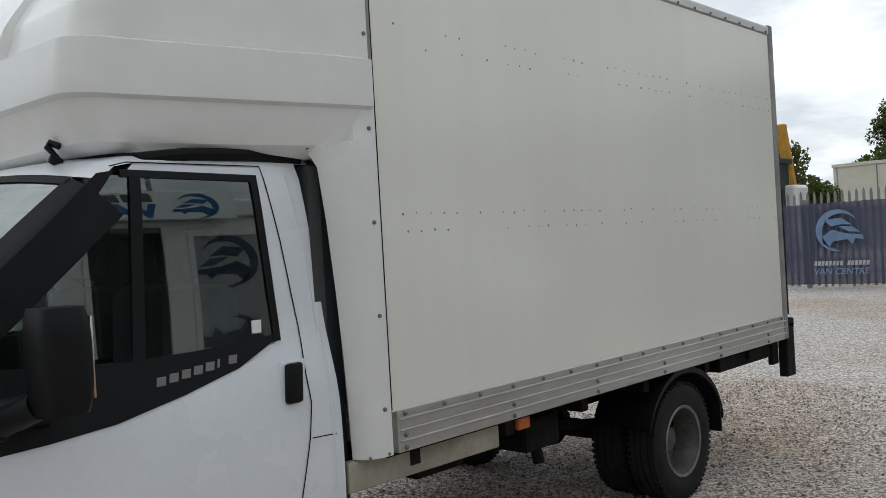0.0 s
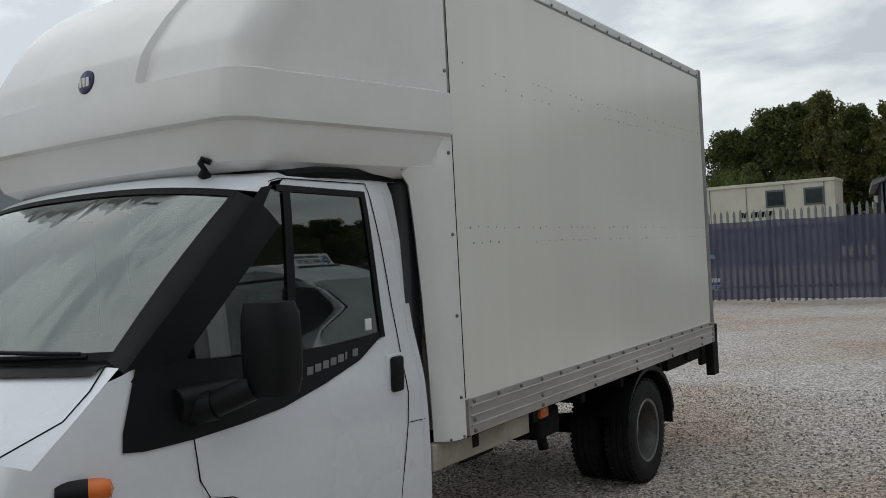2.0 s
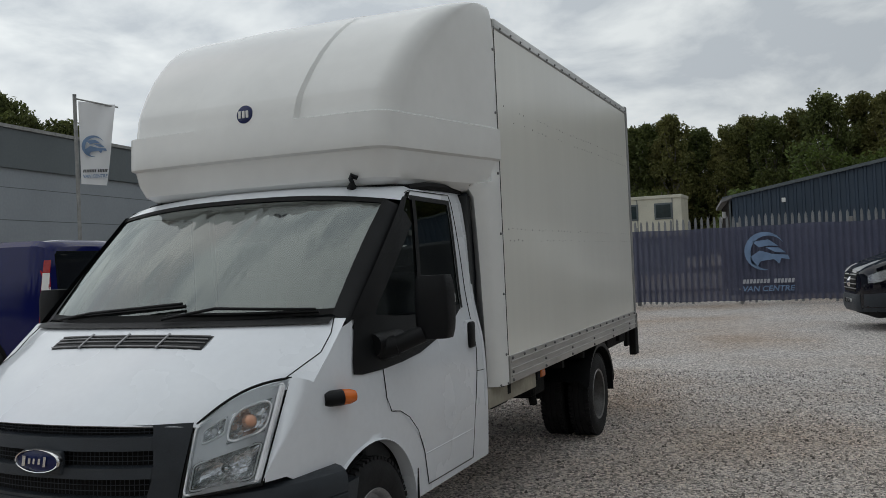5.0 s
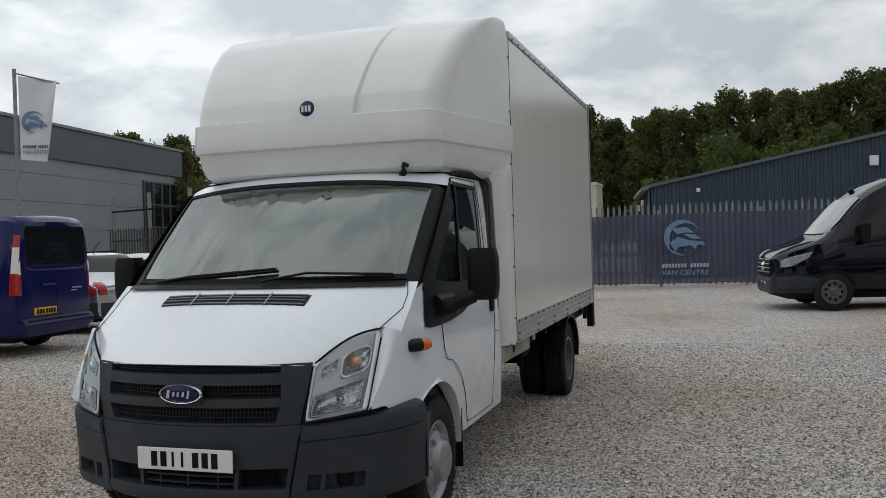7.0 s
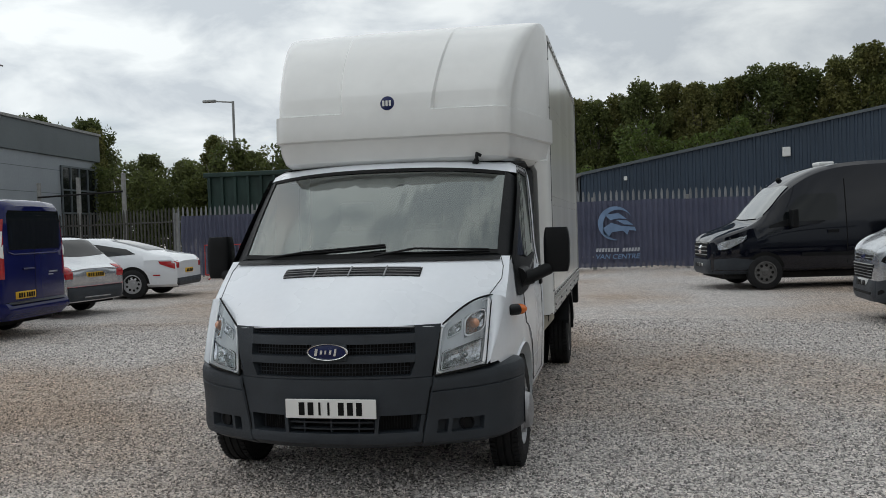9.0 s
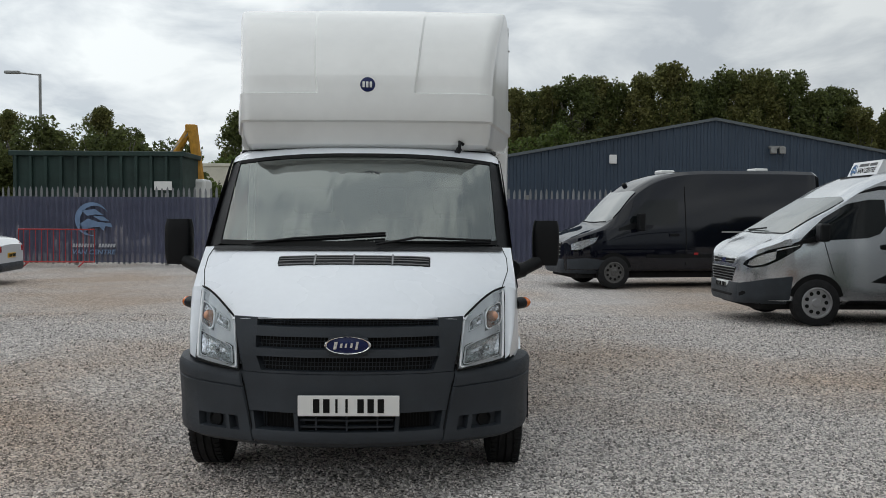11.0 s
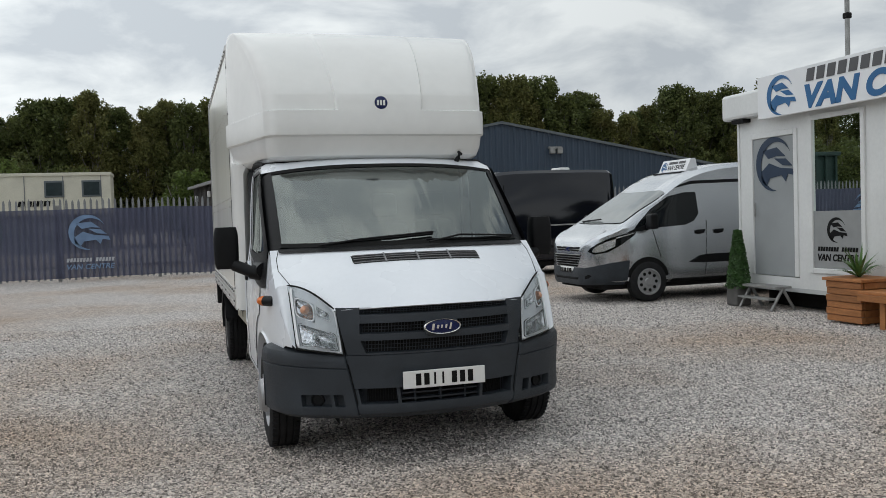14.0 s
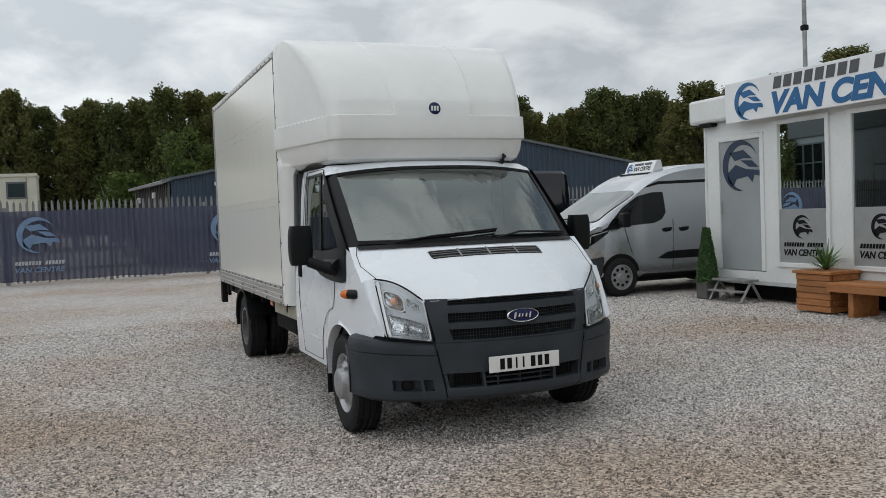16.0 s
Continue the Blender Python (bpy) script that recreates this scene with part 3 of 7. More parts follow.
# doors
for sgn in (1, -1):
    part("door_trim", boxes(((sgn * 0.86, 1.0, 0.62), (sgn * 0.90, 2.28, 1.30)), bevel=0.02), M["inside"], truck)
    part("door_armrest", boxes(((sgn * 0.78, 1.3, 0.98), (sgn * 0.87, 2.0, 1.06)), bevel=0.02), M["inside"], truck)
    door = part("door", side_patch(bmesh.new(), [(1.07, 0.90), (1.2, 0.86), (1.42, 0.68), (1.5, 0.44), (2.10, 0.44), (2.14, 0.66)],
                                   [(1.05, 1.10), (1.3, 1.11), (1.5, 1.13), (1.7, 1.17), (1.93, 1.23), (2.19, 1.30)], 0.003, sgn, 24, 12), M["white"], truck, smooth=True, angle=180)
    bm = bmesh.new()
    lo = [(0.79, 1.095), (0.86, 1.085), (1.05, 1.085), (1.25, 1.095), (1.46, 1.115), (1.70, 1.165), (1.92, 1.225), (2.07, 1.30)]
    hi = [(0.80, 1.15), (0.88, 1.345), (1.05, 1.340), (1.25, 1.318), (1.50, 1.302), (1.75, 1.305), (1.95, 1.315), (2.075, 1.325)]
    side_patch(bm, lo, hi, 0.007, sgn, 28, 8)
    side_patch(bm, [(0.84, 1.33), (1.06, 1.34)], [(1.45, 1.915), (1.510, 1.925)], 0.009, sgn, 4, 12)
    side_patch(bm, [(1.52, 1.29), (1.565, 1.29)], [(1.56, 1.91), (1.600, 1.91)], 0.009, sgn, 3, 8)
    side_patch(bm, [(1.53, 1.905), (2.05, 1.895)], [(1.53, 1.93), (2.06, 1.92)], 0.008, sgn, 8, 2)
    side_patch(bm, [(2.075, 1.30), (2.105, 1.30)], [(2.03, 1.91), (2.06, 1.92)], 0.008, sgn, 3, 8)
    part("window_surround", bm, M["black"], door, "black plastic window surround", smooth=True, angle=60)
    bm = side_patch(bmesh.new(), [(1.55, 1.29), (2.08, 1.29)], [(1.59, 1.905), (2.04, 1.90)], 0.001, sgn, 8, 8)
    ob = part("door_window", bm, M["dglass"], door, "greenish door glass", smooth=True, angle=180)
    ob.visible_shadow = False
    bm = side_patch(bmesh.new(), [(1.03, 1.33), (1.53, 1.32)], [(1.485, 1.91), (1.565, 1.91)], 0.001, sgn, 6, 8)
    ob = part("quarter_window", bm, M["dglass"], door, smooth=True, angle=180)
    ob.visible_shadow = False
    bm = bmesh.new()
    x = side_x(2.14, 1.14)
    box(bm, (sgn * (x - 0.01), 2.085, 1.055), (sgn * (x + 0.008), 2.20, 1.225), 0.012)
    part("handle_recess", bm, M["white"], door, smooth=True)
    bm = bmesh.new()
    box(bm, (sgn * (x + 0.004), 2.10, 1.065), (sgn * (x + 0.032), 2.175, 1.215), 0.014)
    part("door_handle", bm, M["black"], door, "black door handle", smooth=True)
    bm = bmesh.new()
    side_line(bm, dense([(1.05, 1.085), (1.06, 0.95), (1.10, 0.88), (1.19, 0.865), (1.28, 0.82), (1.37, 0.74), (1.44, 0.62), (1.49, 0.44), (2.10, 0.435), (2.135, 0.66), (2.20, 0.92), (2.22, 1.05), (2.20, 1.28), (2.14, 1.68), (2.085, 1.955), (1.56, 1.955), (1.50, 1.94)]), sgn, 0.0022, 0.003)
    part("panel_gap", bm, M["ink"], door)
    part("panel_gap", side_line(bmesh.new(), dense([(2.215, 0.92), (2.33, 0.915)], 3), sgn, 0.002), M["ink"], door)
    bm = bmesh.new()   # swage lines of the rear cab panel
    side_line(bm, dense([(2.20, 1.92), (2.27, 1.60), (2.32, 1.1), (2.31, 0.7)], 5), sgn, 0.010, -0.004)
    part("door_swage", side_line(bmesh.new(), dense([(1.45, 0.60), (2.10, 0.60)], 8), sgn, 0.012, -0.007), M["white"], door, smooth=True)
    part("door_swage", bm, M["white"], door, smooth=True)
    # name lettering shown as plain bars on the black trim
    for k in range(7):
        bm = bmesh.new()
        y0 = 1.60 + k * 0.046
        z0 = 1.222 + k * 0.006
        xx = side_x(y0, z0) + 0.010
        box(bm, (sgn * (xx - 0.003), y0, z0 - 0.014), (sgn * xx, y0 + (0.034 if k not in (5,) else 0.010), z0 + 0.016), 0.003)
        part("badge_bar", bm, M["lettergrey"], door)
    # mirror on its arm
    bm = bmesh.new()
    lo_, hi_ = Vector((1.105, 1.10, 1.215)), Vector((1.275, 1.27, 1.51))
    rows = []
    for k in range(9):
        v = k / 8
        z = lo_.z + (hi_.z - lo_.z) * v
        q = 1 - 0.16 * abs(2 * v - 1) ** 4
        ring = []
        for i in range(20):
            a = 2 * math.pi * i / 20
            cx, cy = math.cos(a), math.sin(a)
            e = 0.45
            px = math.copysign(abs(cx) ** e, cx) * 0.085 * q
            py = math.copysign(abs(cy) ** e, cy) * 0.085 * q * (0.72 if cy < 0 else 1)
            ring.append((sgn * (1.19 + px), 1.19 + py, z))
        rows.append(ring)
    grid(bm, rows, closed=True)
    bm.faces.new([v for v in bm.verts if abs(v.co.z - hi_.z) < 1e-5])
    bm.faces.new([v for v in bm.verts if abs(v.co.z - lo_.z) < 1e-5])
    mir = part("mirror", bm, M["black"], door, "black door mirror on a stout arm", smooth=True, angle=45)
    bm = bmesh.new()
    for a, b, r in (((0.95, 1.06, 1.17), (1.03, 1.10, 1.19), 0.050), ((1.03, 1.10, 1.19), (1.14, 1.16, 1.24), 0.042), ((0.95, 1.0, 1.20), (0.965, 1.25, 1.20), 0.055)):
        cyl(bm, (sgn * a[0], a[1], a[2]), (sgn * b[0], b[1], b[2]), r, seg=14)
    part("mirror_arm", bm, M["black"], door, smooth=True)
    bm = boxes(((sgn * 1.135, 1.270, 1.25), (sgn * 1.245, 1.2765, 1.48)))
    part("mirror_glass", bm, M["chrome"], door)
    # side repeater: black foot and amber lens, swept outwards and back
    root = Vector((sgn * (side_x(0.60, 1.01) - 0.02), 0.60, 1.016))
    way = Vector((sgn * 0.60, 0.80, 0.0))
    for nm, prof, mm, lab in (("indicator_base", [(0.0, 0.0), (0.0, 0.036), (0.03, 0.040), (0.085, 0.041), (0.09, 0.0)], M["black"], "black repeater foot"),
                              ("side_indicator", [(0.086, 0.0), (0.086, 0.040), (0.12, 0.038), (0.145, 0.028), (0.152, 0.0)], M["orange"], "amber side repeater lamp")):
        bm = lathe(bmesh.new(), prof, seg=20)
        bmesh.ops.transform(bm, matrix=Matrix.Translation(root) @ way.to_track_quat("X", "Z").to_matrix().to_4x4() @ Matrix.Diagonal((1, 1, 0.85, 1)), verts=bm.verts[:])
        part(nm, bm, mm, truck, lab, smooth=True)


# front end: plan line of the nose
NOSE = [(0.0, 0.0), (0.2, 0.012), (0.38, 0.05), (0.52, 0.105), (0.64, 0.165), (0.76, 0.225), (0.86, 0.30), (0.93, 0.39), (0.975, 0.50), (1.0, 0.62)]


def nose_at(x):
    """Point and outward direction of the nose line at one x."""
    ax = min(abs(x), 1.0)
    y = smooth_table(NOSE, ax)[0]
    g = (smooth_table(NOSE, min(1.0, ax + 0.01))[0] - smooth_table(NOSE, max(0.0, ax - 0.01))[0]) / (min(1.0, ax + 0.01) - max(0.0, ax - 0.01))
    n = Vector((g, -1.0)).normalized()
    return y, Vector((n.x if x >= 0 else -n.x, n.y))


def skin(bm, xs_at, zs, off):
    """A sheet over the nose: xs_at(z) gives the x of each column, off(i, j, x, z) how far it stands out."""
    rows = []
    for j, z in enumerate(zs):
        row = []
        for i, x in enumerate(xs_at(z)):
            y, n = nose_at(x)
            o = off(i, j, x, z)
            row.append((x + n.x * o, y + n.y * o, z))
        rows.append(row)
    grid(bm, rows)
    return bm


def seam_x(z):
    return 0.497 + 0.072 * min(1.0, max(0.0, (z - 0.344) / 0.376))


BUMP_Z = (0.292, 0.300, 0.335, 0.365, 0.392, 0.396, 0.484, 0.490, 0.53, 0.60, 0.66, 0.685, 0.694, 0.702)
BUMP_O = [(0.29, -0.10), (0.30, -0.05), (0.335, 0.004), (0.365, 0.012), (0.392, 0.006), (0.484, 0.0), (0.49, 0.004), (0.53, 0.004), (0.60, 0.006), (0.66, 0.006), (0.694, 0.004), (0.702, -0.02)]
COL_U = (-1, -0.96, -0.955, -0.95, -0.8, -0.65, -0.535, -0.53, -0.49, -0.485, -0.35, -0.2, 0, 0.2, 0.35, 0.485, 0.49, 0.53, 0.535, 0.65, 0.8, 0.95, 0.955, 0.96, 1)


def centre_off(i, j, x, z):
    u = abs(COL_U[i])
    o = lerp_table(BUMP_O, z)[0]
    if 0.394 < z < 0.487 and (u < 0.487 or 0.533 < u < 0.953):
        o = -0.075
    return o


bumper = part("front_bumper", skin(bmesh.new(), lambda z: [u * seam_x(z) for u in COL_U], BUMP_Z, centre_off), M["bumper"], truck, "dark grey textured plastic bumper", smooth=True, angle=28)
CORN_Z = (0.288, 0.296, 0.325, 0.36, 0.376, 0.380, 0.448, 0.452, 0.50, 0.56, 0.606, 0.612, 0.618, 0.65, 0.675, 0.695, 0.708, 0.714)
CORN_O = [(0.288, -0.10), (0.296, -0.05), (0.325, 0.004), (0.36, 0.012), (0.45, 0.010), (0.56, 0.017), (0.606, 0.021), (0.612, 0.014), (0.618, 0.022), (0.65, 0.024), (0.675, 0.021), (0.695, 0.010), (0.708, -0.012), (0.714, -0.05)]
CORN_U = (0.0, 0.012, 0.03, 0.09, 0.135, 0.145, 0.24, 0.25, 0.29, 0.30, 0.40, 0.52, 0.62, 0.63, 0.74, 0.82, 0.90, 0.95, 1.0)
for s in (1, -1):
    def corner_off(i, j, x, z):
        o = lerp_table(CORN_O, z)[0]
        if 0.378 < z < 0.450 and (0.14 < CORN_U[i] < 0.245 or 0.295 < CORN_U[i] < 0.625):
            o -= 0.045
        return o - (0.012 if i == 0 else 0.0)
    cols = lambda z: [s * (seam_x(z) + 0.002 + (0.998 - seam_x(z)) * u) for u in CORN_U]
    bm = skin(bmesh.new(), cols, CORN_Z, corner_off)
    for v_ in bm.verts:
        k_ = min(1.0, max(0.0, (abs(v_.co.x) - 0.57) / 0.38))
        v_.co.z += 0.032 * k_ * max(0.0, v_.co.z - 0.45) / 0.285
    part("bumper_corner", bm, M["bumper"], bumper, "dark grey wrap-round bumper corner", smooth=True, angle=28)
    bm = bmesh.new()   # return to the wheel arch
    grid(bm, [[(s * 1.017, 0.62, z), (s * 1.010, 0.66 + 0.1 * max(0, (z - 0.45)) / 0.3, z), (s * 0.94, 0.70, z)] for z in (0.325, 0.4, 0.5, 0.6, 0.63, 0.665)])
    part("bumper_end", bm, M["bumper"], bumper, smooth=True)
    bm = bmesh.new()
    lathe(bm, [(0, 0.0), (0.0, 0.043), (0.014, 0.043), (0.016, 0.037), (0.006, 0.030), (0.008, 0.0)], seg=24)
    y_, n_ = nose_at(s * 0.735)
    bmesh.ops.transform(bm, matrix=pose(s * 0.725, y_ + 0.035, 0.414, 0, 0, math.degrees(math.atan2(n_.y, n_.x))), verts=bm.verts[:])
    part("fog_lamp_blank", bm, M["black"], bumper, "round black fog lamp blank", smooth=True)
    part("seam", tube(bmesh.new(), [(s * seam_x(z), nose_at(seam_x(z))[0] - 0.002 - lerp_table(BUMP_O, z)[0], z) for z in (0.33, 0.40, 0.49, 0.56, 0.63, 0.70, 0.73)], 0.003, 6), M["ink"], bumper)
for x0, x1 in ((-0.455, -0.27), (-0.235, 0.235), (0.27, 0.455)):
    bm = skin(bmesh.new(), lambda z: [x0 + (x1 - x0) * k / 6 for k in range(7)], (0.398, 0.482), lambda i, j, x, z: -0.060)
    slot = part("intake_back", bm, M["ink"], bumper)
    bm = bmesh.new()
    for k in range(1, 12):
        x = x0 + (x1 - x0) * k / 12
        y, n = nose_at(x)
        cyl(bm, (x, y + 0.050, 0.398), (x, y + 0.050, 0.482), 0.002, seg=4)
    tagged(part("intake_mesh", bm, M["black"], slot), kind="stuff")
for z in (0.416, 0.452):
    bm = skin(bmesh.new(), lambda z_: [-0.245 + 0.49 * k / 10 for k in range(11)], (z - 0.007, z - 0.005, z + 0.005, z + 0.007), lambda i, j, x, z_: (-0.05, -0.012, -0.010, -0.05)[j])
    part("intake_bar", bm, M["bumper"], bumper, smooth=True)
for x in (-0.16, 0.0, 0.16):
    part("intake_bar", boxes(((x - 0.005, nose_at(x)[0] + 0.016, 0.396), (x + 0.005, nose_at(x)[0] + 0.07, 0.484)), bevel=0.002), M["bumper"], bumper)

# grille: three meshed slots with two thick bars, framed by a dark surround
GR_Z = (0.698, 0.704, 0.710, 0.714, 0.783, 0.787, 0.829, 0.833, 0.890, 0.894, 0.946, 0.950, 0.987, 0.991)
GR_U = (-1, -0.95, -0.90, -0.785, -0.775, -0.76, -0.74, -0.60, -0.45, -0.3, -0.15, 0, 0.15, 0.3, 0.45, 0.60, 0.74, 0.76, 0.775, 0.785, 0.90, 0.95, 1)


def slot_half(z):
    return 0.478 - 0.34 * max(0.0, 0.80 - z)


def grille_x(z):
    top = 0.56 + 0.055 * max(0.0, (z - 0.72) / 0.25)
    h = slot_half(z)
    return [math.copysign(h * abs(u) / 0.78 if abs(u) <= 0.78 else h + (top - h) * (abs(u) - 0.78) / 0.22, u) for u in GR_U]


def grille_off(i, j, x, z):
    o = lerp_table([(0.715, 0.002), (0.80, 0.006), (0.90, -0.004), (0.99, -0.016)], z)[0]
    u = abs(GR_U[i])
    if u < 0.78:
        if 0.712 < z < 0.785 or 0.831 < z < 0.892 or 0.948 < z < 0.989:
            return o - 0.035
        if 0.786 < z < 0.948:
            return o + 0.010
    return o + (0.006 if 0.79 > u > 0.70 else 0.0)


grille = part("grille_panel", skin(bmesh.new(), grille_x, GR_Z, grille_off), M["bumper"], truck, "dark grey grille surround with thick bars", smooth=True, angle=28)
for z0, z1 in ((0.714, 0.783), (0.833, 0.890), (0.950, 0.987)):
    w = slot_half((z0 + z1) / 2) * 0.98
    oz = lerp_table([(0.715, 0.002), (0.80, 0.006), (0.90, -0.004), (0.99, -0.016)], (z0 + z1) / 2)[0]
    slot = part("grille_slot", skin(bmesh.new(), lambda z: [w * (k / 10 - 1) for k in range(21)], (z0, z1), lambda i, j, x, z: oz - 0.030), M["ink"], grille, "black meshed slot")
    bm = bmesh.new()
    for k in range(1, 48):
        x = w * (k / 24 - 1)
        y, n = nose_at(x)
        cyl(bm, (x, y - oz + 0.018, z0), (x + 0.004, y - oz + 0.018, z1), 0.0018, seg=4)
    for q in (0.33, 0.66):
        tube(bm, [(w * (k / 8 - 1), nose_at(w * (k / 8 - 1))[0] - oz + 0.016, z0 + (z1 - z0) * q) for k in range(17)], 0.0018, 4)
    tagged(part("grille_mesh", bm, M["bumper"], slot), kind="stuff")
part("badge_mount", boxes(((-0.095, -0.022, 0.800), (0.115, 0.01, 0.895)), bevel=0.012), M["bumper"], grille)
oval = Matrix.Translation((0.010, -0.020, 0.858)) @ Matrix(((0, 1, 0, 0), (-1, 0, 0, 0), (0, 0, 1, 0), (0, 0, 0, 1)))
for nm, mm, a, b, prof, lab in (("badge_rim", M["chrome"], 0.120, 0.048, [(0.0, 0.0), (0.0, 1.0), (0.016, 1.0), (0.022, 0.95), (0.020, 0.90), (0.010, 0.88), (0.0, 0.0)], "chrome oval badge rim"),
                                ("badge", M["bluebadge"], 0.106, 0.041, [(0.0, 0.0), (0.012, 1.0), (0.020, 0.5), (0.022, 0.0)], "dark blue oval badge")):
    bm = lathe(bmesh.new(), prof, seg=40)
    bmesh.ops.transform(bm, matrix=oval @ Matrix.Diagonal((1, a, b, 1)), verts=bm.verts[:])
    badge = part(nm, bm, mm, grille, lab, smooth=True)
# plain strokes in place of the maker's script
for x, w, h in ((-0.052, 0.016, 0.040), (-0.022, 0.012, 0.022), (0.002, 0.010, 0.022), (0.030, 0.012, 0.024), (0.058, 0.012, 0.040)):
    part("badge_mark", extrude_poly(bmesh.new(), [(x - w / 2 - h * 0.1, -0.042, 0.858 - h / 2), (x + w / 2 - h * 0.1, -0.042, 0.858 - h / 2), (x + w / 2 + h * 0.1, -0.042, 0.858 + h / 2), (x - w / 2 + h * 0.1, -0.042, 0.858 + h / 2)], (0, -0.003, 0)), M["chrome"], badge)
plate = part("number_plate", boxes(((-0.248, -0.030, 0.484), (0.276, -0.022, 0.592)), bevel=0.004), M["plate"], bumper, "white number plate with plain black bars")
for k in range(7):
    x = -0.152 + k * 0.052 + (0.020 if k > 3 else 0)
    w = 0.012 if k in (2, 3) else 0.033
    part("plate_bar", boxes(((x - w / 2, -0.0325, 0.502), (x + w / 2, -0.0295, 0.574))), M["ink"], plate)
part("plate_holder", boxes(((-0.20, -0.024, 0.495), (0.23, 0.0, 0.58)), bevel=0.006), M["bumper"], bumper)

# headlamps
M["facet"] = mat("faceted_reflector", (0.80, 0.81, 0.82), 0.08, 0.9, 0.30, 40, 0.25, 60, 0.5, 45)
M["amberbulb"] = mat("pale_amber_bulb", (0.72, 0.38, 0.25), 0.25, 0, 0.2, 20)
M["lampin"] = mat("lamp_housing_silver", (0.86, 0.87, 0.89), 0.25, 0.0, 0.08, 16)
M["lampgrey"] = mat("lamp_shell_silver", (0.84, 0.85, 0.87), 0.30, 0.0, 0.08, 16)
LAMP = [Vector(p) for p in ((0.610, 0.172, 0.972), (0.858, 0.462, 1.122), (0.844, 0.262, 0.744), (0.586, 0.108, 0.708))]
CELLS = ((0.09, 0.87, 0.07, 0.42), (0.43, 0.87, 0.53, 0.84), (0.13, 0.38, 0.66, 0.84))
for s in (1, -1):
    def lamp_at(u, v, off):
        """A point of the lamp: u from the grille outwards, v upwards."""
        p = LAMP[3].lerp(LAMP[2], u).lerp(LAMP[0].lerp(LAMP[1], u), v)
        p = p + Vector((0, 0, 0.035)) * math.sin(math.pi * u) * v ** 3
        bulge = 0.050 * math.sin(math.pi * u) * (0.45 + 0.55 * math.sin(math.pi * v)) + 0.025 * u * (1 - u)
        p = p + Vector((0.55, -0.80, 0.2)) * (bulge + off)
        return (s * p.x, p.y, p.z)

    def lamp_cell(u0, u1, v0, v1, off, n=8):
        return [[lamp_at(u0 + (u1 - u0) * i / n, v0 + (v1 - v0) * j / n, off(i / n, j / n)) for i in range(n + 1)] for j in range(n + 1)]

    def skin_of(*a):
        bm = bmesh.new()
        grid(bm, lamp_cell(*a))
        return bm

    def loop_of(u0, u1, v0, v1, off, r=0.02):
        """A closed line with rounded corners."""
        pts = []
        for cu, cv, a0 in ((u1, v1, 0), (u0, v1, 90), (u0, v0, 180), (u1, v0, 270)):
            for k in range(6):
                a = radians(a0 + 90 * k / 5)
                ru, rv = (u1 - u0) * r, (v1 - v0) * r
                pts.append(lamp_at(cu - math.copysign(ru, cu - (u0 + u1) / 2) + ru * math.cos(a), cv - math.copysign(rv, cv - (v0 + v1) / 2) + rv * math.sin(a), off))
        return pts + pts[:1]
    lamp = part("headlamp", skin_of(0, 1, 0, 1, lambda i, j: 0.0, 12), M["lens"], truck, "clear headlamp with chrome reflectors", smooth=True, angle=180)
    lamp.visible_shadow = False
    part("lamp_housing", skin_of(0.01, 0.99, 0.01, 0.99, lambda i, j: -0.11 if any(a + 0.01 < 0.01 + 0.98 * i < b - 0.01 and c + 0.01 < 0.01 + 0.98 * j < d - 0.01 for a, b, c, d in CELLS) else -0.014, 48), M["lampgrey"], lamp, smooth=True, angle=40)
    part("lamp_rim", tube(bmesh.new(), loop_of(0.03, 0.965, 0.03, 0.97, -0.006, 0.06), 0.007, 8), M["lampin"], lamp, "silver lamp border", smooth=True)
    part("lamp_rim", tube(bmesh.new(), [lamp_at(0.93, v, -0.005) for v in (0.04, 0.2, 0.4, 0.6, 0.8, 0.95)], 0.011, 8), M["lampin"], lamp, smooth=True)
    part("lamp_gap", tube(bmesh.new(), [lamp_at(u, v, -0.006) for u, v in dense([(-0.012, -0.012), (1.015, -0.012), (1.015, 1.012), (-0.012, 1.012), (-0.012, -0.012)], 10)], 0.006, 6), M["ink"], lamp, "dark gap round the lamp")
    # main beam below, indicator and side lamp above
    for u0, u1, v0, v1, dep, rim, rd, lab in ((0.09, 0.87, 0.07, 0.42, 0.045, 0.004, 0.10, "faceted chrome main beam reflector"), (0.43, 0.87, 0.53, 0.84, 0.030, 0.006, 0.30, "chrome indicator reflector"),
                                              (0.13, 0.38, 0.66, 0.84, 0.020, 0.004, 0.20, "small chrome side lamp reflector")):
        n = 8 if u0 < 0.1 else 5
        bm = skin_of(u0, u1, v0, v1, lambda i, j: -0.010 - dep * (math.sin(math.pi * i) * math.sin(math.pi * j)) ** 0.6 * (1 + 0.30 * math.sin(97 * i + 53 * j)), n)
        part("reflector", bm, M["facet"], lamp, lab)
        part("reflector_frame", tube(bmesh.new(), loop_of(u0, u1, v0, v1, -0.006, rd), rim, 8), M["lampin"], lamp, smooth=True)
    part("reflector_shade", tube(bmesh.new(), loop_of(0.09, 0.87, 0.07, 0.42, -0.011, 0.10), 0.006, 6), M["dark"], lamp)
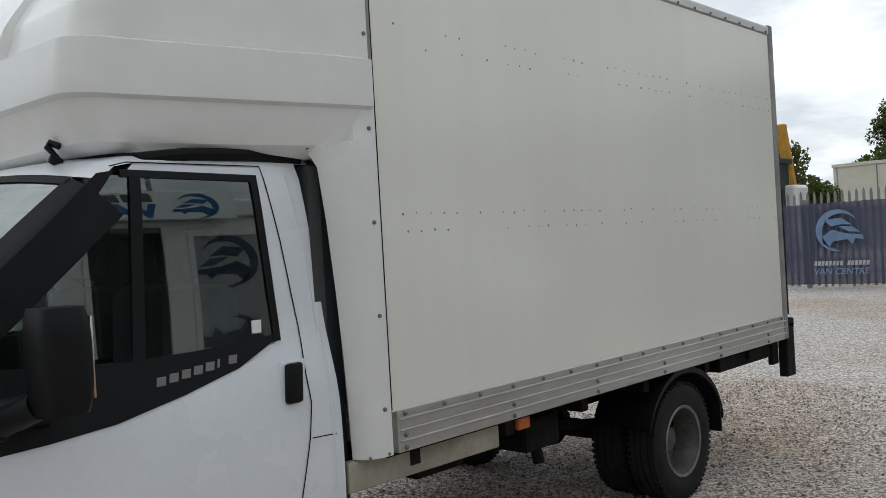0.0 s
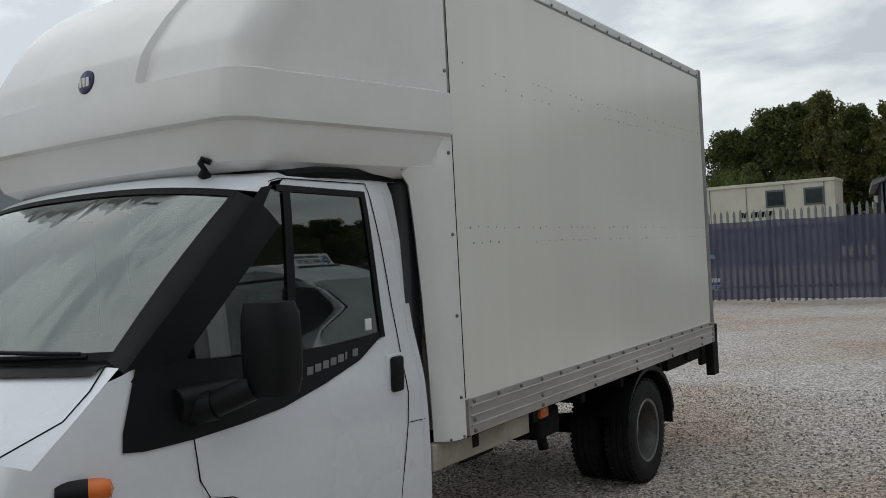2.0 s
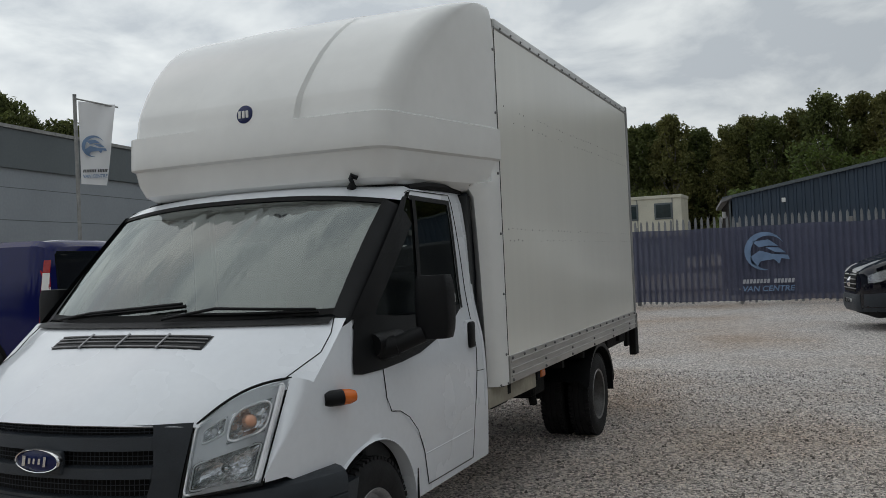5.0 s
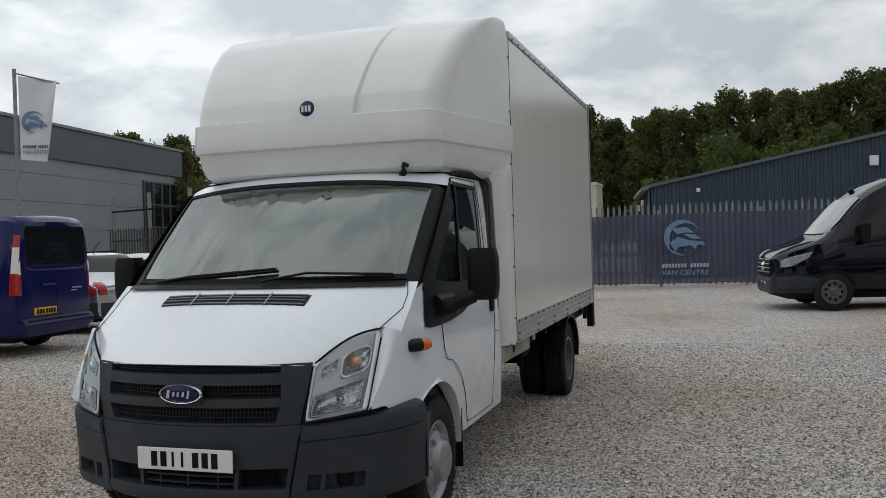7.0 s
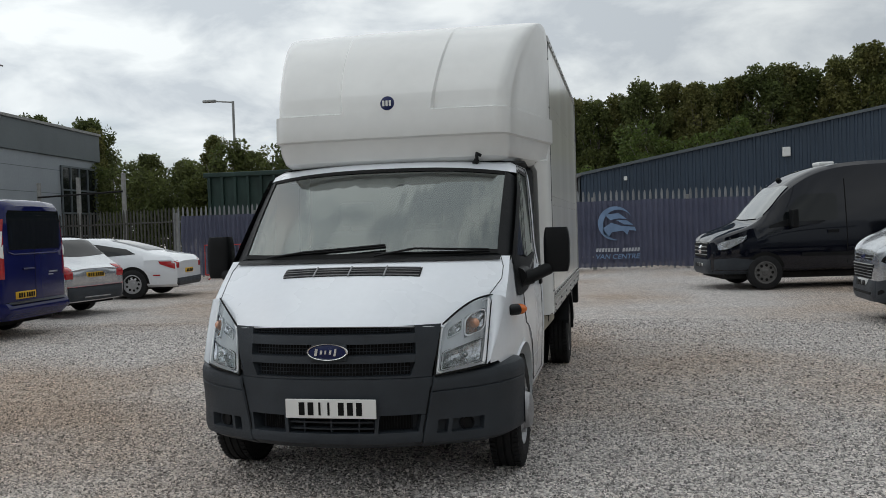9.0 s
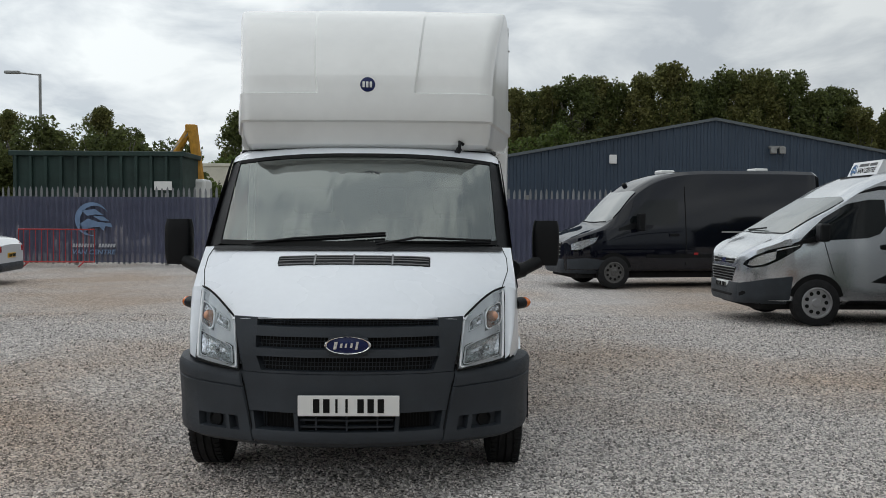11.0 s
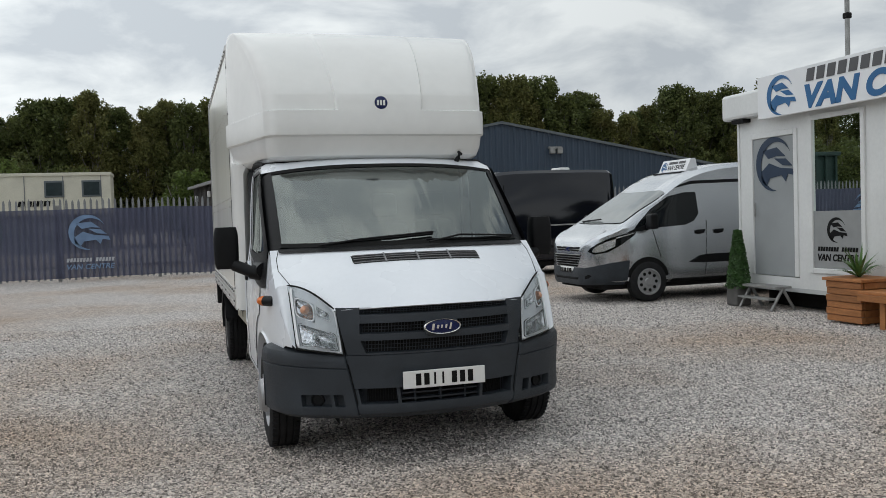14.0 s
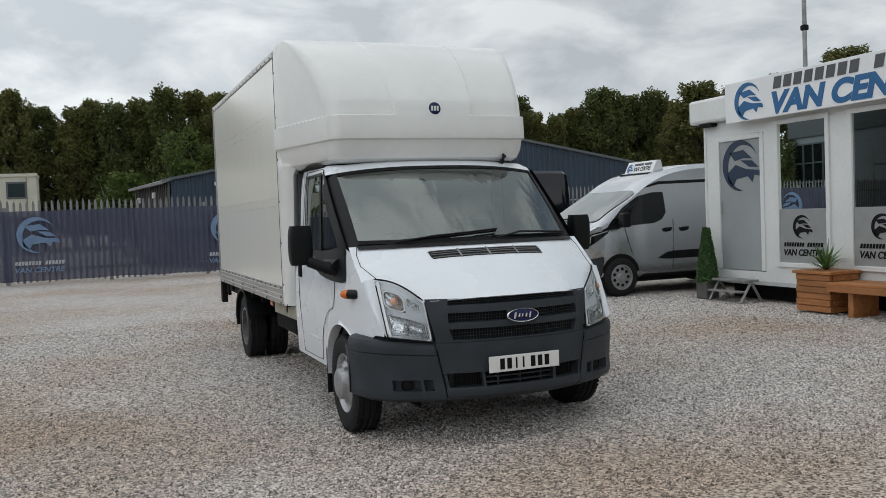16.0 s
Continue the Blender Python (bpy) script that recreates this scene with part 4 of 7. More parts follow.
    for u, v, r, mm, nm in ((0.65, 0.685, 0.030, M["amberbulb"], "indicator_bulb"), (0.50, 0.25, 0.020, M["chrome"], "beam_cap"), (0.255, 0.75, 0.012, M["lampgrey"], "side_bulb")):
        bm = bmesh.new()
        bmesh.ops.create_uvsphere(bm, u_segments=16, v_segments=10, radius=r, matrix=Matrix.Translation(lamp_at(u, v, -0.022)))
        part(nm, bm, mm, lamp, smooth=True)

# bonnet air vent, washer jets, wipers, aerial
def bonnet_at(x, k):
    i = min(int(k), len(TOPROWS) - 2)
    r = [p + (q - p) * (k - i) for p, q in zip(TOPROWS[i], TOPROWS[i + 1])]
    u = abs(x) / r[2]
    return Vector((x, r[0] + (r[3] - r[0]) * u**2.3, r[1] + (r[4] - r[1]) * u**2.6))


up_ = Vector((0, -0.5, 0.86))
bm = bmesh.new()
grid(bm, [[bonnet_at(-0.434 + 0.868 * i / 24 + (0.012 if j == 0 and i == 0 else 0), 3.56 + 1.04 * j / 4) + up_ * (0.004 if 0 < j < 4 else -0.002) for i in range(25)] for j in range(5)])
vent = part("bonnet_vent", bm, M["black"], truck, "black plastic bonnet air vent", smooth=True)
for row in range(4):
    k = 3.70 + row * 0.24
    part("vent_slat", tube(bmesh.new(), [bonnet_at(-0.425 + 0.85 * i / 16, k) + up_ * 0.007 for i in range(17)], 0.0035, 5), M["lettergrey"], vent)
for x in (-0.22, 0.0, 0.22):
    part("vent_divider", tube(bmesh.new(), [bonnet_at(x, 3.60 + 0.235 * i) + up_ * 0.008 for i in range(5)], 0.006, 5), M["lettergrey"], vent)


def screen_y(x, z):
    v = (z - 1.35) / 0.605
    u = min(1, abs(x) / 0.85)
    return 0.60 + 0.755 * v + (0.225 - 0.12 * v) * u**2.3


for a, b, c in (((-0.62, 1.352), (-0.36, 1.385), (0.17, 1.418)), ((0.12, 1.352), (0.36, 1.392), (0.80, 1.372))):
    bm = bmesh.new()
    pts = [(x, screen_y(x, z) - 0.035, z + 0.015) for x, z in dense([a, b, c], 5)]
    tube(bm, pts, 0.007, 8)
    part("wiper_arm", bm, M["black"], truck, "black wiper arm")
    bm = bmesh.new()
    bl = [(x, screen_y(x, z) - 0.012, z + 0.002) for x, z in dense([(b[0] - 0.25, b[1] - 0.012), (c[0], c[1])], 8)]
    tube(bm, bl, 0.0085, 6)
    part("wiper_blade", bm, M["black"], truck, "black wiper blade")
bm = bmesh.new()
grid(bm, [[(x, y + dy, z + dz) for x, y, z in top_row((0.575, 1.338, 0.87, 0.80, 1.330))] for dy, dz in ((-0.03, -0.006), (0.0, 0.014), (0.05, 0.018))])
part("scuttle", bm, M["black"], truck, "black plastic scuttle panel", smooth=True)
bm = rods([(0.632, 1.47, 1.985), (0.635, 1.44, 2.03), (0.632, 1.45, 2.045), (0.66, 1.47, 2.03)], 0.012)
cyl(bm, (0.615, 1.45, 1.97), (0.632, 1.47, 2.0), 0.02)
part("roof_aerial", bm, M["black"], truck, "short black roof aerial base", smooth=True)
part("tax_disc_sticker", boxes(((side_x(2.0, 1.36) - 0.002, 1.985, 1.335), (side_x(2.0, 1.36) + 0.004, 2.025, 1.385))), M["plate"], truck)

# overcab pod: level by level, (z, front y in the middle, front y of the side panels, half width, corner depth)
POD = [(1.985, 1.60, 1.60, 0.90, 0.20), (1.998, 1.53, 1.53, 0.945, 0.22), (2.03, 1.462, 1.462, 0.985, 0.22), (2.09, 1.43, 1.43, 1.010, 0.20), (2.172, 1.410, 1.410, 1.022, 0.18),
       (2.184, 1.388, 1.388, 1.041, 0.18), (2.205, 1.386, 1.386, 1.042, 0.18), (2.29, 1.392, 1.392, 1.042, 0.18), (2.368, 1.402, 1.402, 1.042, 0.18),
       (2.376, 1.404, 1.436, 1.023, 0.19), (2.43, 1.414, 1.448, 1.023, 0.20), (2.485, 1.430, 1.462, 1.023, 0.20), (2.50, 1.438, 1.468, 1.023, 0.20), (2.55, 1.470, 1.498, 1.023, 0.20), (2.65, 1.545, 1.570, 1.023, 0.20), (2.75, 1.637, 1.660, 1.023, 0.20),
       (2.83, 1.727, 1.748, 1.023, 0.20), (2.90, 1.820, 1.838, 1.022, 0.20), (2.96, 1.915, 1.932, 1.020, 0.19), (3.01, 2.015, 2.030, 1.016, 0.17), (3.05, 2.12, 2.133, 1.010, 0.14), (3.083, 2.245, 2.256, 1.002, 0.10), (3.103, 2.365, 2.373, 0.993, 0.07), (3.113, 2.45, 2.454, 0.988, 0.04), (3.118, 2.50, 2.502, 0.982, 0.02)]
POD_BACK = 2.535


def pod_plan(z, ym, ys, w, dep):
    """Plan of the pod at one level: sides drawn in towards the front, tight front corners, raised middle panel."""
    w = w + 0.026

    def half(y):
        return w - 0.225 * max(0.0, POD_BACK - 0.1 - y) / 1.0
    y1 = min(POD_BACK, ys + dep)
    pts = [(half(POD_BACK), POD_BACK)] + [(half(POD_BACK - 0.1 + (y1 - POD_BACK + 0.1) * k / 5) if y1 < POD_BACK - 0.1 else w, min(POD_BACK, POD_BACK - 0.1 + (y1 - POD_BACK + 0.1) * k / 5)) for k in range(6)]
    wf = pts[-1][0]
    xc = wf - min(0.12, 0.6 * dep + 0.02)
    bow = lambda x: 0.03 * (x / 0.85) ** 2
    for k in range(1, 9):
        a = math.pi / 2 * k / 8
        pts.append((xc + (wf - xc) * math.cos(a), y1 - (y1 - ys - bow(xc)) * math.sin(a)))
    xr = 0.330 + 0.075 * min(1.0, max(0.0, (z - 2.38) / 0.7))
    for x in (xc * 0.8 + xr * 0.2, (xc + xr) / 2, xr + 0.04, xr + 0.007):
        pts.append((x, ys + bow(x)))
    for x in (xr - 0.007, xr - 0.03, xr * 0.5, 0.0):
        pts.append((x, ym + bow(x)))
    return [(x, y, z) for x, y in pts] + [(-x, y, z) for x, y in pts[-2::-1]]


bm = bmesh.new()
rows = [pod_plan(*r) for r in POD]
grid(bm, rows)
pod = part("overcab_pod", bm, M["pod"], truck, "white fibreglass overcab pod with a raised middle panel", smooth=True, angle=27)
bm = bmesh.new()   # under side of the pod, over the cab roof
grid(bm, [[(x, y, 1.985) for x, y, z in rows[0]], [(x * 0.9, max(y, 1.85), 2.0) for x, y, z in rows[0]], [(x * 0.9, 2.5, 2.05) for x, y, z in rows[0]]])
part("pod_underside", bm, M["pod"], pod, smooth=True)
bm = bmesh.new()
pl = [(0.0, 1.515, 1.988), (0.4, 1.53, 1.985), (0.72, 1.57, 1.976), (0.86, 1.64, 1.972), (0.89, 1.80, 1.99), (0.89, 2.05, 1.998), (0.88, 2.3, 1.99)]
tube(bm, [(-x, y, z) for x, y, z in pl[:0:-1]] + pl, 0.022, 8)
part("pod_seal", bm, M["ink"], pod, "black rubber seal", smooth=True)
bm = bmesh.new()
lathe(bm, [(0.0, 0.0), (0.0, 0.052), (0.008, 0.05), (0.010, 0.046), (0.010, 0.0)], seg=28)
bmesh.ops.transform(bm, matrix=Matrix.Translation((0.012, 1.418, 2.425)) @ pose(0, 0, 0, -10, 0, 0) @ pose(0, 0, 0, 0, 0, -90), verts=bm.verts[:])
rb = part("pod_badge", bm, M["bluebadge"], pod, "round blue maker's badge", smooth=True)
for x in (-0.014, 0.010, 0.034):
    part("badge_mark", boxes(((x - 0.008, 1.400, 2.405), (x + 0.008, 1.408, 2.445)), bevel=0.003), M["plate"], rb)

def dome(x, y, z, r):
    bm = bmesh.new()
    bmesh.ops.create_uvsphere(bm, u_segments=8, v_segments=5, radius=r, matrix=Matrix.Translation((x, y, z)))
    return bm


# side fairings that join pod, cab and box
for s in (1, -1):
    bm = bmesh.new()
    rows = []
    for z, yf in ((0.79, 2.415), (0.95, 2.41), (1.17, 2.40), (1.45, 2.38), (1.74, 2.35), (1.95, 2.315), (2.03, 2.29), (2.05, 2.38), (2.12, 2.43), (2.2, 2.45), (2.36, 2.46)):
        k = 0.075 if z > 2.04 else 0.035 if z > 2.0 else 0.0
        rows.append([(s * (0.90 - k), yf + 0.09, z), (s * (0.97 - k), yf, z), (s * (1.015 - k), yf + 0.02, z), (s * (1.038 if not k else 1.041), min(2.455, yf + 0.07), z), (s * 1.044, 2.50, z), (s * 1.046, 2.553, z), (s * 0.98, 2.556, z)])
    grid(bm, rows)
    part("side_fairing", bm, M["pod"], truck, smooth=True, angle=50)
    part("lip_gap", tube(bmesh.new(), dense([(s * 1.030, 2.438, 2.195), (s * 1.028, 2.42, 2.13), (s * 1.0, 2.36, 2.06), (s * 0.96, 2.28, 2.02)], 4), 0.005, 6), M["ink"], truck, "dark gap round the pod lip")
    for yy, z, r in [(2.52, 0.98 + k * 0.373, 0.009) for k in range(6)] + [(2.44, 0.80, 0.007), (2.53, 0.80, 0.007)]:
        part("bolt", dome(s * 1.047, yy, z, r), M["rivet"], truck)
part("cab_gap", boxes(((-0.915, 2.335, 0.6), (0.915, 2.44, 1.98))), M["bumper"], truck, "dark grey seal behind the cab")

# load box
BX, BY0, BY1, BZ0, BZ1 = 1.045, 2.56, 6.25, 0.80, 3.03
lbox = part("load_box", boxes(((-BX + 0.03, BY0, BZ0 + 0.01), (BX - 0.03, BY1, BZ1 - 0.01))), M["cream"], truck)
for s in (1, -1):
    bm = boxes(((s * (BX - 0.03), BY0, 0.96), (s * (BX - 0.002), BY1 - 0.03, 2.985)), bevel=0.002)
    part("side_panel", bm, M["cream"], lbox, "cream laminate side panel with old fixing marks")
    rail = part("bottom_rail", boxes(((s * (BX - 0.035), BY0 + 0.02, 0.79), (s * (BX + 0.004), BY1, 0.965)), bevel=0.004), M["alu"], lbox, "brushed aluminium bottom rail")
    for z, h in ((0.835, 0.012), (0.88, 0.008), (0.925, 0.012)):
        part("rail_ridge", boxes(((s * (BX - 0.01), BY0 + 0.03, z - h / 2), (s * (BX + 0.010), BY1 - 0.01, z + h / 2)), bevel=0.003), M["alu"], rail)
    for k in range(17):
        y = BY0 + 0.06 + k * 0.222
        for z in ((0.947,) if k % 3 else (0.947, 0.86, 0.808)):
            part("rivet", dome(s * (BX + 0.005), y, z, 0.011), M["rivet"], rail)
    bm = boxes(((s * (BX - 0.04), BY0, 2.975), (s * (BX + 0.006), BY1, 3.04)), bevel=0.012)
    trail = part("top_rail", bm, M["alu"], lbox, "aluminium roof edge rail")
    for k in range(19):
        part("rivet", dome(s * (BX + 0.006), BY0 + 0.1 + k * 0.195, 2.995, 0.009), M["rivet"], trail)
    bm = boxes(((s * (BX - 0.05), BY1 - 0.04, 0.79), (s * (BX + 0.008), BY1 + 0.03, 3.05)), bevel=0.01)
    part("rear_corner_post", bm, M["galv"], lbox, "grey rear corner post")
    # filled screw holes in two double rows
    bm = bmesh.new()
    rng = random.Random(5)
    for z0 in (2.53, 1.76):
        for k in range(46):
            y = BY0 + 0.12 + k * 0.077
            if rng.random() < 0.25:
                continue
            for dz in (0, -0.075):
                if rng.random() < 0.8:
                    yy, zz = y + (0.02 if dz else 0) + rng.uniform(-0.006, 0.006), z0 + dz + rng.uniform(-0.005, 0.005)
                    r = rng.uniform(0.0035, 0.007)
                    bmesh.ops.create_cone(bm, cap_ends=True, segments=7, radius1=r, radius2=r * 0.7, depth=0.003, matrix=pose(s * (BX - 0.0015), yy, zz, 0, 90, 0))
    tagged(part("filled_hole", bm, mat("filler_grey", (0.26, 0.25, 0.23), 0.7), lbox, "small filled screw holes"), kind="stuff")
for s in (1, -1):
    part("box_seam", tube(bmesh.new(), [(s * 1.047, 2.556, z) for z in (0.97, 1.6, 2.3, 2.99)], 0.0022, 6), M["ink"], lbox, "dark seam at the front edge of the box")
part("box_roof", boxes(((-BX + 0.02, BY0 - 0.02, 3.03), (BX - 0.02, BY1, 3.05)), bevel=0.01), M["pod"], lbox, "white box roof")
part("front_cap", boxes(((-BX + 0.02, 2.45, 2.0), (BX - 0.02, 2.56, 3.06)), bevel=0.01), M["pod"], lbox)
part("rear_shutter", boxes(((-BX + 0.06, BY1 - 0.01, 0.95), (BX - 0.06, BY1 + 0.01, 2.9)), bevel=0.005), M["galv"], lbox)

# tail lift, chassis and running gear
lift = part("tail_lift", boxes(((-1.03, 6.27, 0.86), (1.03, 6.44, 0.93)), bevel=0.01), M["dark"], truck, "dark steel tail lift folded at the rear")
part("lift_platform", boxes(((-1.0, 6.40, 0.95), (1.0, 6.44, 1.9)), bevel=0.01), M["dark"], lift)
for s in (1, -1):
    part("lift_arm", boxes(((s * 1.03, 6.29, 0.50), (s * 0.96, 6.43, 0.90)), bevel=0.01), M["dark"], lift)
chassis = part("chassis", boxes(((-1.0, 2.56, 0.77), (1.0, 6.2, 0.80))), M["dark"], truck, "dark dirty chassis under the load floor")
for s in (1, -1):
    part("frame_rail", boxes(((s * 0.38, 2.3, 0.55), (s * 0.46, 6.2, 0.70)), bevel=0.01), M["dark"], chassis)
    part("lift_bracket", boxes(((s * 0.80, 5.45, 0.66), (s * 0.95, 6.26, 0.79)), bevel=0.01), M["dark"], chassis)
    part("bracket_foot", boxes(((s * 0.93, 6.18, 0.60), (s * 0.97, 6.28, 0.80)), bevel=0.01), M["dark"], chassis)
for y in (2.7, 3.3, 3.9, 4.5, 5.2, 5.8):
    part("cross_member", boxes(((-0.98, y, 0.70), (0.98, y + 0.06, 0.80)), bevel=0.005), M["dark"], chassis)
part("propshaft", cyl(bmesh.new(), (0, 2.2, 0.5), (0, 4.87, 0.40), 0.04), M["dark"], chassis)
part("rear_axle", cyl(bmesh.new(), (-0.8, 4.87, 0.35), (0.8, 4.87, 0.35), 0.06), M["dark"], chassis)
part("differential", dome(0, 4.87, 0.36, 0.16), M["dark"], chassis, smooth=True)
part("fuel_tank", boxes(((-0.86, 2.9, 0.45), (-0.5, 3.8, 0.70)), bevel=0.03), M["dark"], chassis)
part("battery_box", boxes(((0.60, 3.62, 0.52), (0.84, 3.90, 0.70)), bevel=0.03), M["dark"], chassis)
part("exhaust_bracket", boxes(((0.6, 2.9, 0.56), (0.8, 3.2, 0.72)), bevel=0.02), M["dark"], chassis)
part("filler_hose", cyl(bmesh.new(), (0.75, 3.75, 0.70), (0.78, 3.78, 0.44), 0.03), M["dark"], chassis)
for s in (1, -1):
    part("leaf_spring", tube(bmesh.new(), [(s * 0.52, 4.2, 0.52), (s * 0.52, 4.87, 0.42), (s * 0.52, 5.5, 0.54)], 0.03, 6), M["dark"], chassis)
for s in (1, -1):
    part("side_skirt", boxes(((s * 0.94, 2.38, 0.66), (s * 0.985, 3.25, 0.785)), bevel=0.01), mat("dirty_cream_steel", (0.42, 0.39, 0.31), 0.7, 0, 0.4, 5, 0.1, 40), truck, "dirty cream steel skirt")
    for y, z in ((3.44, 0.735), (5.75, 0.80)):
        mk = part("side_marker", boxes(((s * 0.95, y - 0.045, z - 0.03), (s * 0.98, y + 0.045, z + 0.03)), bevel=0.01), M["orange"], truck, "amber side marker lamp")


def tyre_bm(r, w, rim, seg=48):
    """A road tyre across x, centred on its hub, with blocks cut round the tread."""
    bm = bmesh.new()
    prof = [(-w * 0.40, rim - 0.01), (-w * 0.47, rim + 0.02), (-w * 0.5, rim + (r - rim) * 0.55), (-w * 0.44, r - 0.02), (-w * 0.36, r - 0.004), (-w * 0.24, r), (-w * 0.235, r - 0.010), (-w * 0.20, r - 0.010), (-w * 0.195, r),
            (-w * 0.03, r + 0.002), (-w * 0.025, r - 0.010), (w * 0.025, r - 0.010), (w * 0.03, r + 0.002), (w * 0.195, r), (w * 0.20, r - 0.010), (w * 0.235, r - 0.010), (w * 0.24, r), (w * 0.36, r - 0.004), (w * 0.44, r - 0.02), (w * 0.5, rim + (r - rim) * 0.55), (w * 0.47, rim + 0.02), (w * 0.40, rim - 0.01)]
    lathe(bm, prof, seg=seg)
    for k in range(60):
        a = 2 * math.pi * k / 60
        for sg in (1, -1):
            m = pose(0, 0, 0, math.degrees(a), 0, 0)
            box(bm, (sg * w * 0.26, r - 0.012, -0.010), (sg * w * 0.43, r + 0.003, 0.010), 0, m)
    return bm


def truck_wheel(name, y, z, x, s, rear=False):
    e = new(name)
    e.parent = truck
    e.location = (s * x, y, z)
    e.rotation_euler = (0, 0, 0 if s > 0 else math.pi)
    R, w, rim = 0.345, 0.20, 0.205
    part("tyre", tyre_bm(R, w, rim), M["rubber"], e, "worn black tyre", smooth=True, angle=30)
    bm = bmesh.new()
    if rear:
        lathe(bm, [(0.08, rim + 0.012), (0.09, rim + 0.004), (0.085, rim - 0.008), (0.04, rim - 0.018), (-0.06, rim - 0.03), (-0.07, rim - 0.05), (-0.06, 0.10), (-0.05, 0.095), (-0.05, 0.07), (0.0, 0.065), (0.01, 0.0)], seg=36)
        for k in range(6):
            a = 2 * math.pi * k / 6
            cyl(bm, (-0.055, 0.085 * math.cos(a), 0.085 * math.sin(a)), (-0.03, 0.085 * math.cos(a), 0.085 * math.sin(a)), 0.012, seg=6)
        rimo = part("rim", bm, M["rimdark"], e, "dirty grey dished steel rim", smooth=True, angle=40)
        part("rim_lip", lathe(bmesh.new(), [(0.083, rim + 0.010), (0.094, rim + 0.003), (0.088, rim - 0.012)], seg=36), mat("worn_rim_edge", (0.27, 0.265, 0.26), 0.45, 0.6, 0.4, 14, 0.15, 60), e, "worn grey rim edge", smooth=True)
        for k in range(6):
            a = 2 * math.pi * (k + 0.5) / 6
            part("rim_hole", cyl(bmesh.new(), (-0.068, 0.135 * math.cos(a), 0.135 * math.sin(a)), (-0.048, 0.135 * math.cos(a), 0.135 * math.sin(a)), 0.024, seg=12), M["ink"], e)
        part("tyre", tyre_bm(R, w, rim), M["rubber"], e, smooth=True, angle=30).location = (-0.24, 0, 0)
    else:
        lathe(bm, [(0.08, rim + 0.012), (0.09, rim + 0.004), (0.08, rim - 0.010), (0.05, rim - 0.02), (0.045, 0.165), (0.075, 0.155), (0.085, 0.13), (0.095, 0.115), (0.13, 0.105), (0.14, 0.09), (0.145, 0.06), (0.145, 0.0)], seg=36)
        for k in range(6):
            a = 2 * math.pi * k / 6
            cyl(bm, (0.07, 0.132 * math.cos(a), 0.132 * math.sin(a)), (0.105, 0.132 * math.cos(a), 0.132 * math.sin(a)), 0.014, seg=6)
        part("rim", bm, M["steel"], e, "dull silver steel rim with domed hub cover", smooth=True, angle=40)
        bm = bmesh.new()
        lathe(bm, [(-0.09, 0.19), (-0.085, 0.0)], seg=24)
        part("brake_disc", bm, M["dark"], e)
    return e


for s in (1, -1):
    truck_wheel("front_wheel", 0.917, 0.345, 0.885, s)
    truck_wheel("rear_wheel", 4.87, 0.345, 0.925, s, True)
    bm = bmesh.new()   # inner wheel arch
    rows = []
    for k in range(17):
        a = math.pi * k / 16
        y, z = 0.917 - 0.43 * math.cos(a), 0.355 + 0.43 * math.sin(a)
        rows.append([(s * (side_x(y, z) - 0.01), y, z), (s * 0.55, y, z)])
    grid(bm, rows)
    grid(bm, [[(s * 0.56, y, 0.2) for y in (0.45, 0.9, 1.36)], [(s * 0.56, y, 0.8) for y in (0.45, 0.9, 1.36)]])
    part("wheel_arch_liner", bm, M["dark"], truck)
    bm = boxes(((s * 0.80, 1.36, 0.20), (s * 0.985, 1.375, 0.55)), bevel=0.004)
    part("mud_flap", bm, M["black"], truck)
    bm = bmesh.new()
    rows = []
    for k in range(17):
        a = math.radians(20 + 150 * k / 16)
        y, z = 4.87 - 0.44 * math.cos(a), 0.355 + 0.44 * math.sin(a)
        rows.append([(s * 0.98, y, z - 0.03), (s * 1.03, y, z - 0.035), (s * 1.035, y, z), (s * 0.66, y, z)])
    grid(bm, rows)
    part("rear_mudguard", bm, M["black"], truck, "black plastic mudguard", smooth=True, angle=50)
    part("mud_flap", boxes(((s * 0.70, 5.27, 0.32), (s * 1.03, 5.285, 0.52)), bevel=0.004), M["black"], truck)
part("front_axle", cyl(bmesh.new(), (-0.8, 0.917, 0.30), (0.8, 0.917, 0.30), 0.05), M["dark"], truck)
# undertray made wider and lower, unseen, to keep light off the ground below
part("engine_undertray", boxes(((-0.68, 0.32, 0.27), (0.68, 2.2, 0.50)), bevel=0.03), M["dark"], truck)


# final proportions: lengths and heights of the body drawn above, brought to size
Y_FIT = [(-0.2, -0.2), (0.0, 0.0), (2.52, 2.465), (4.87, 4.876), (6.25, 6.37), (6.6, 6.72)]
Z_FIT = [(0.0, 0.0), (0.345, 0.345), (0.58, 0.575), (0.98, 0.962), (1.92, 1.875), (2.45, 2.394), (3.10, 3.062)]


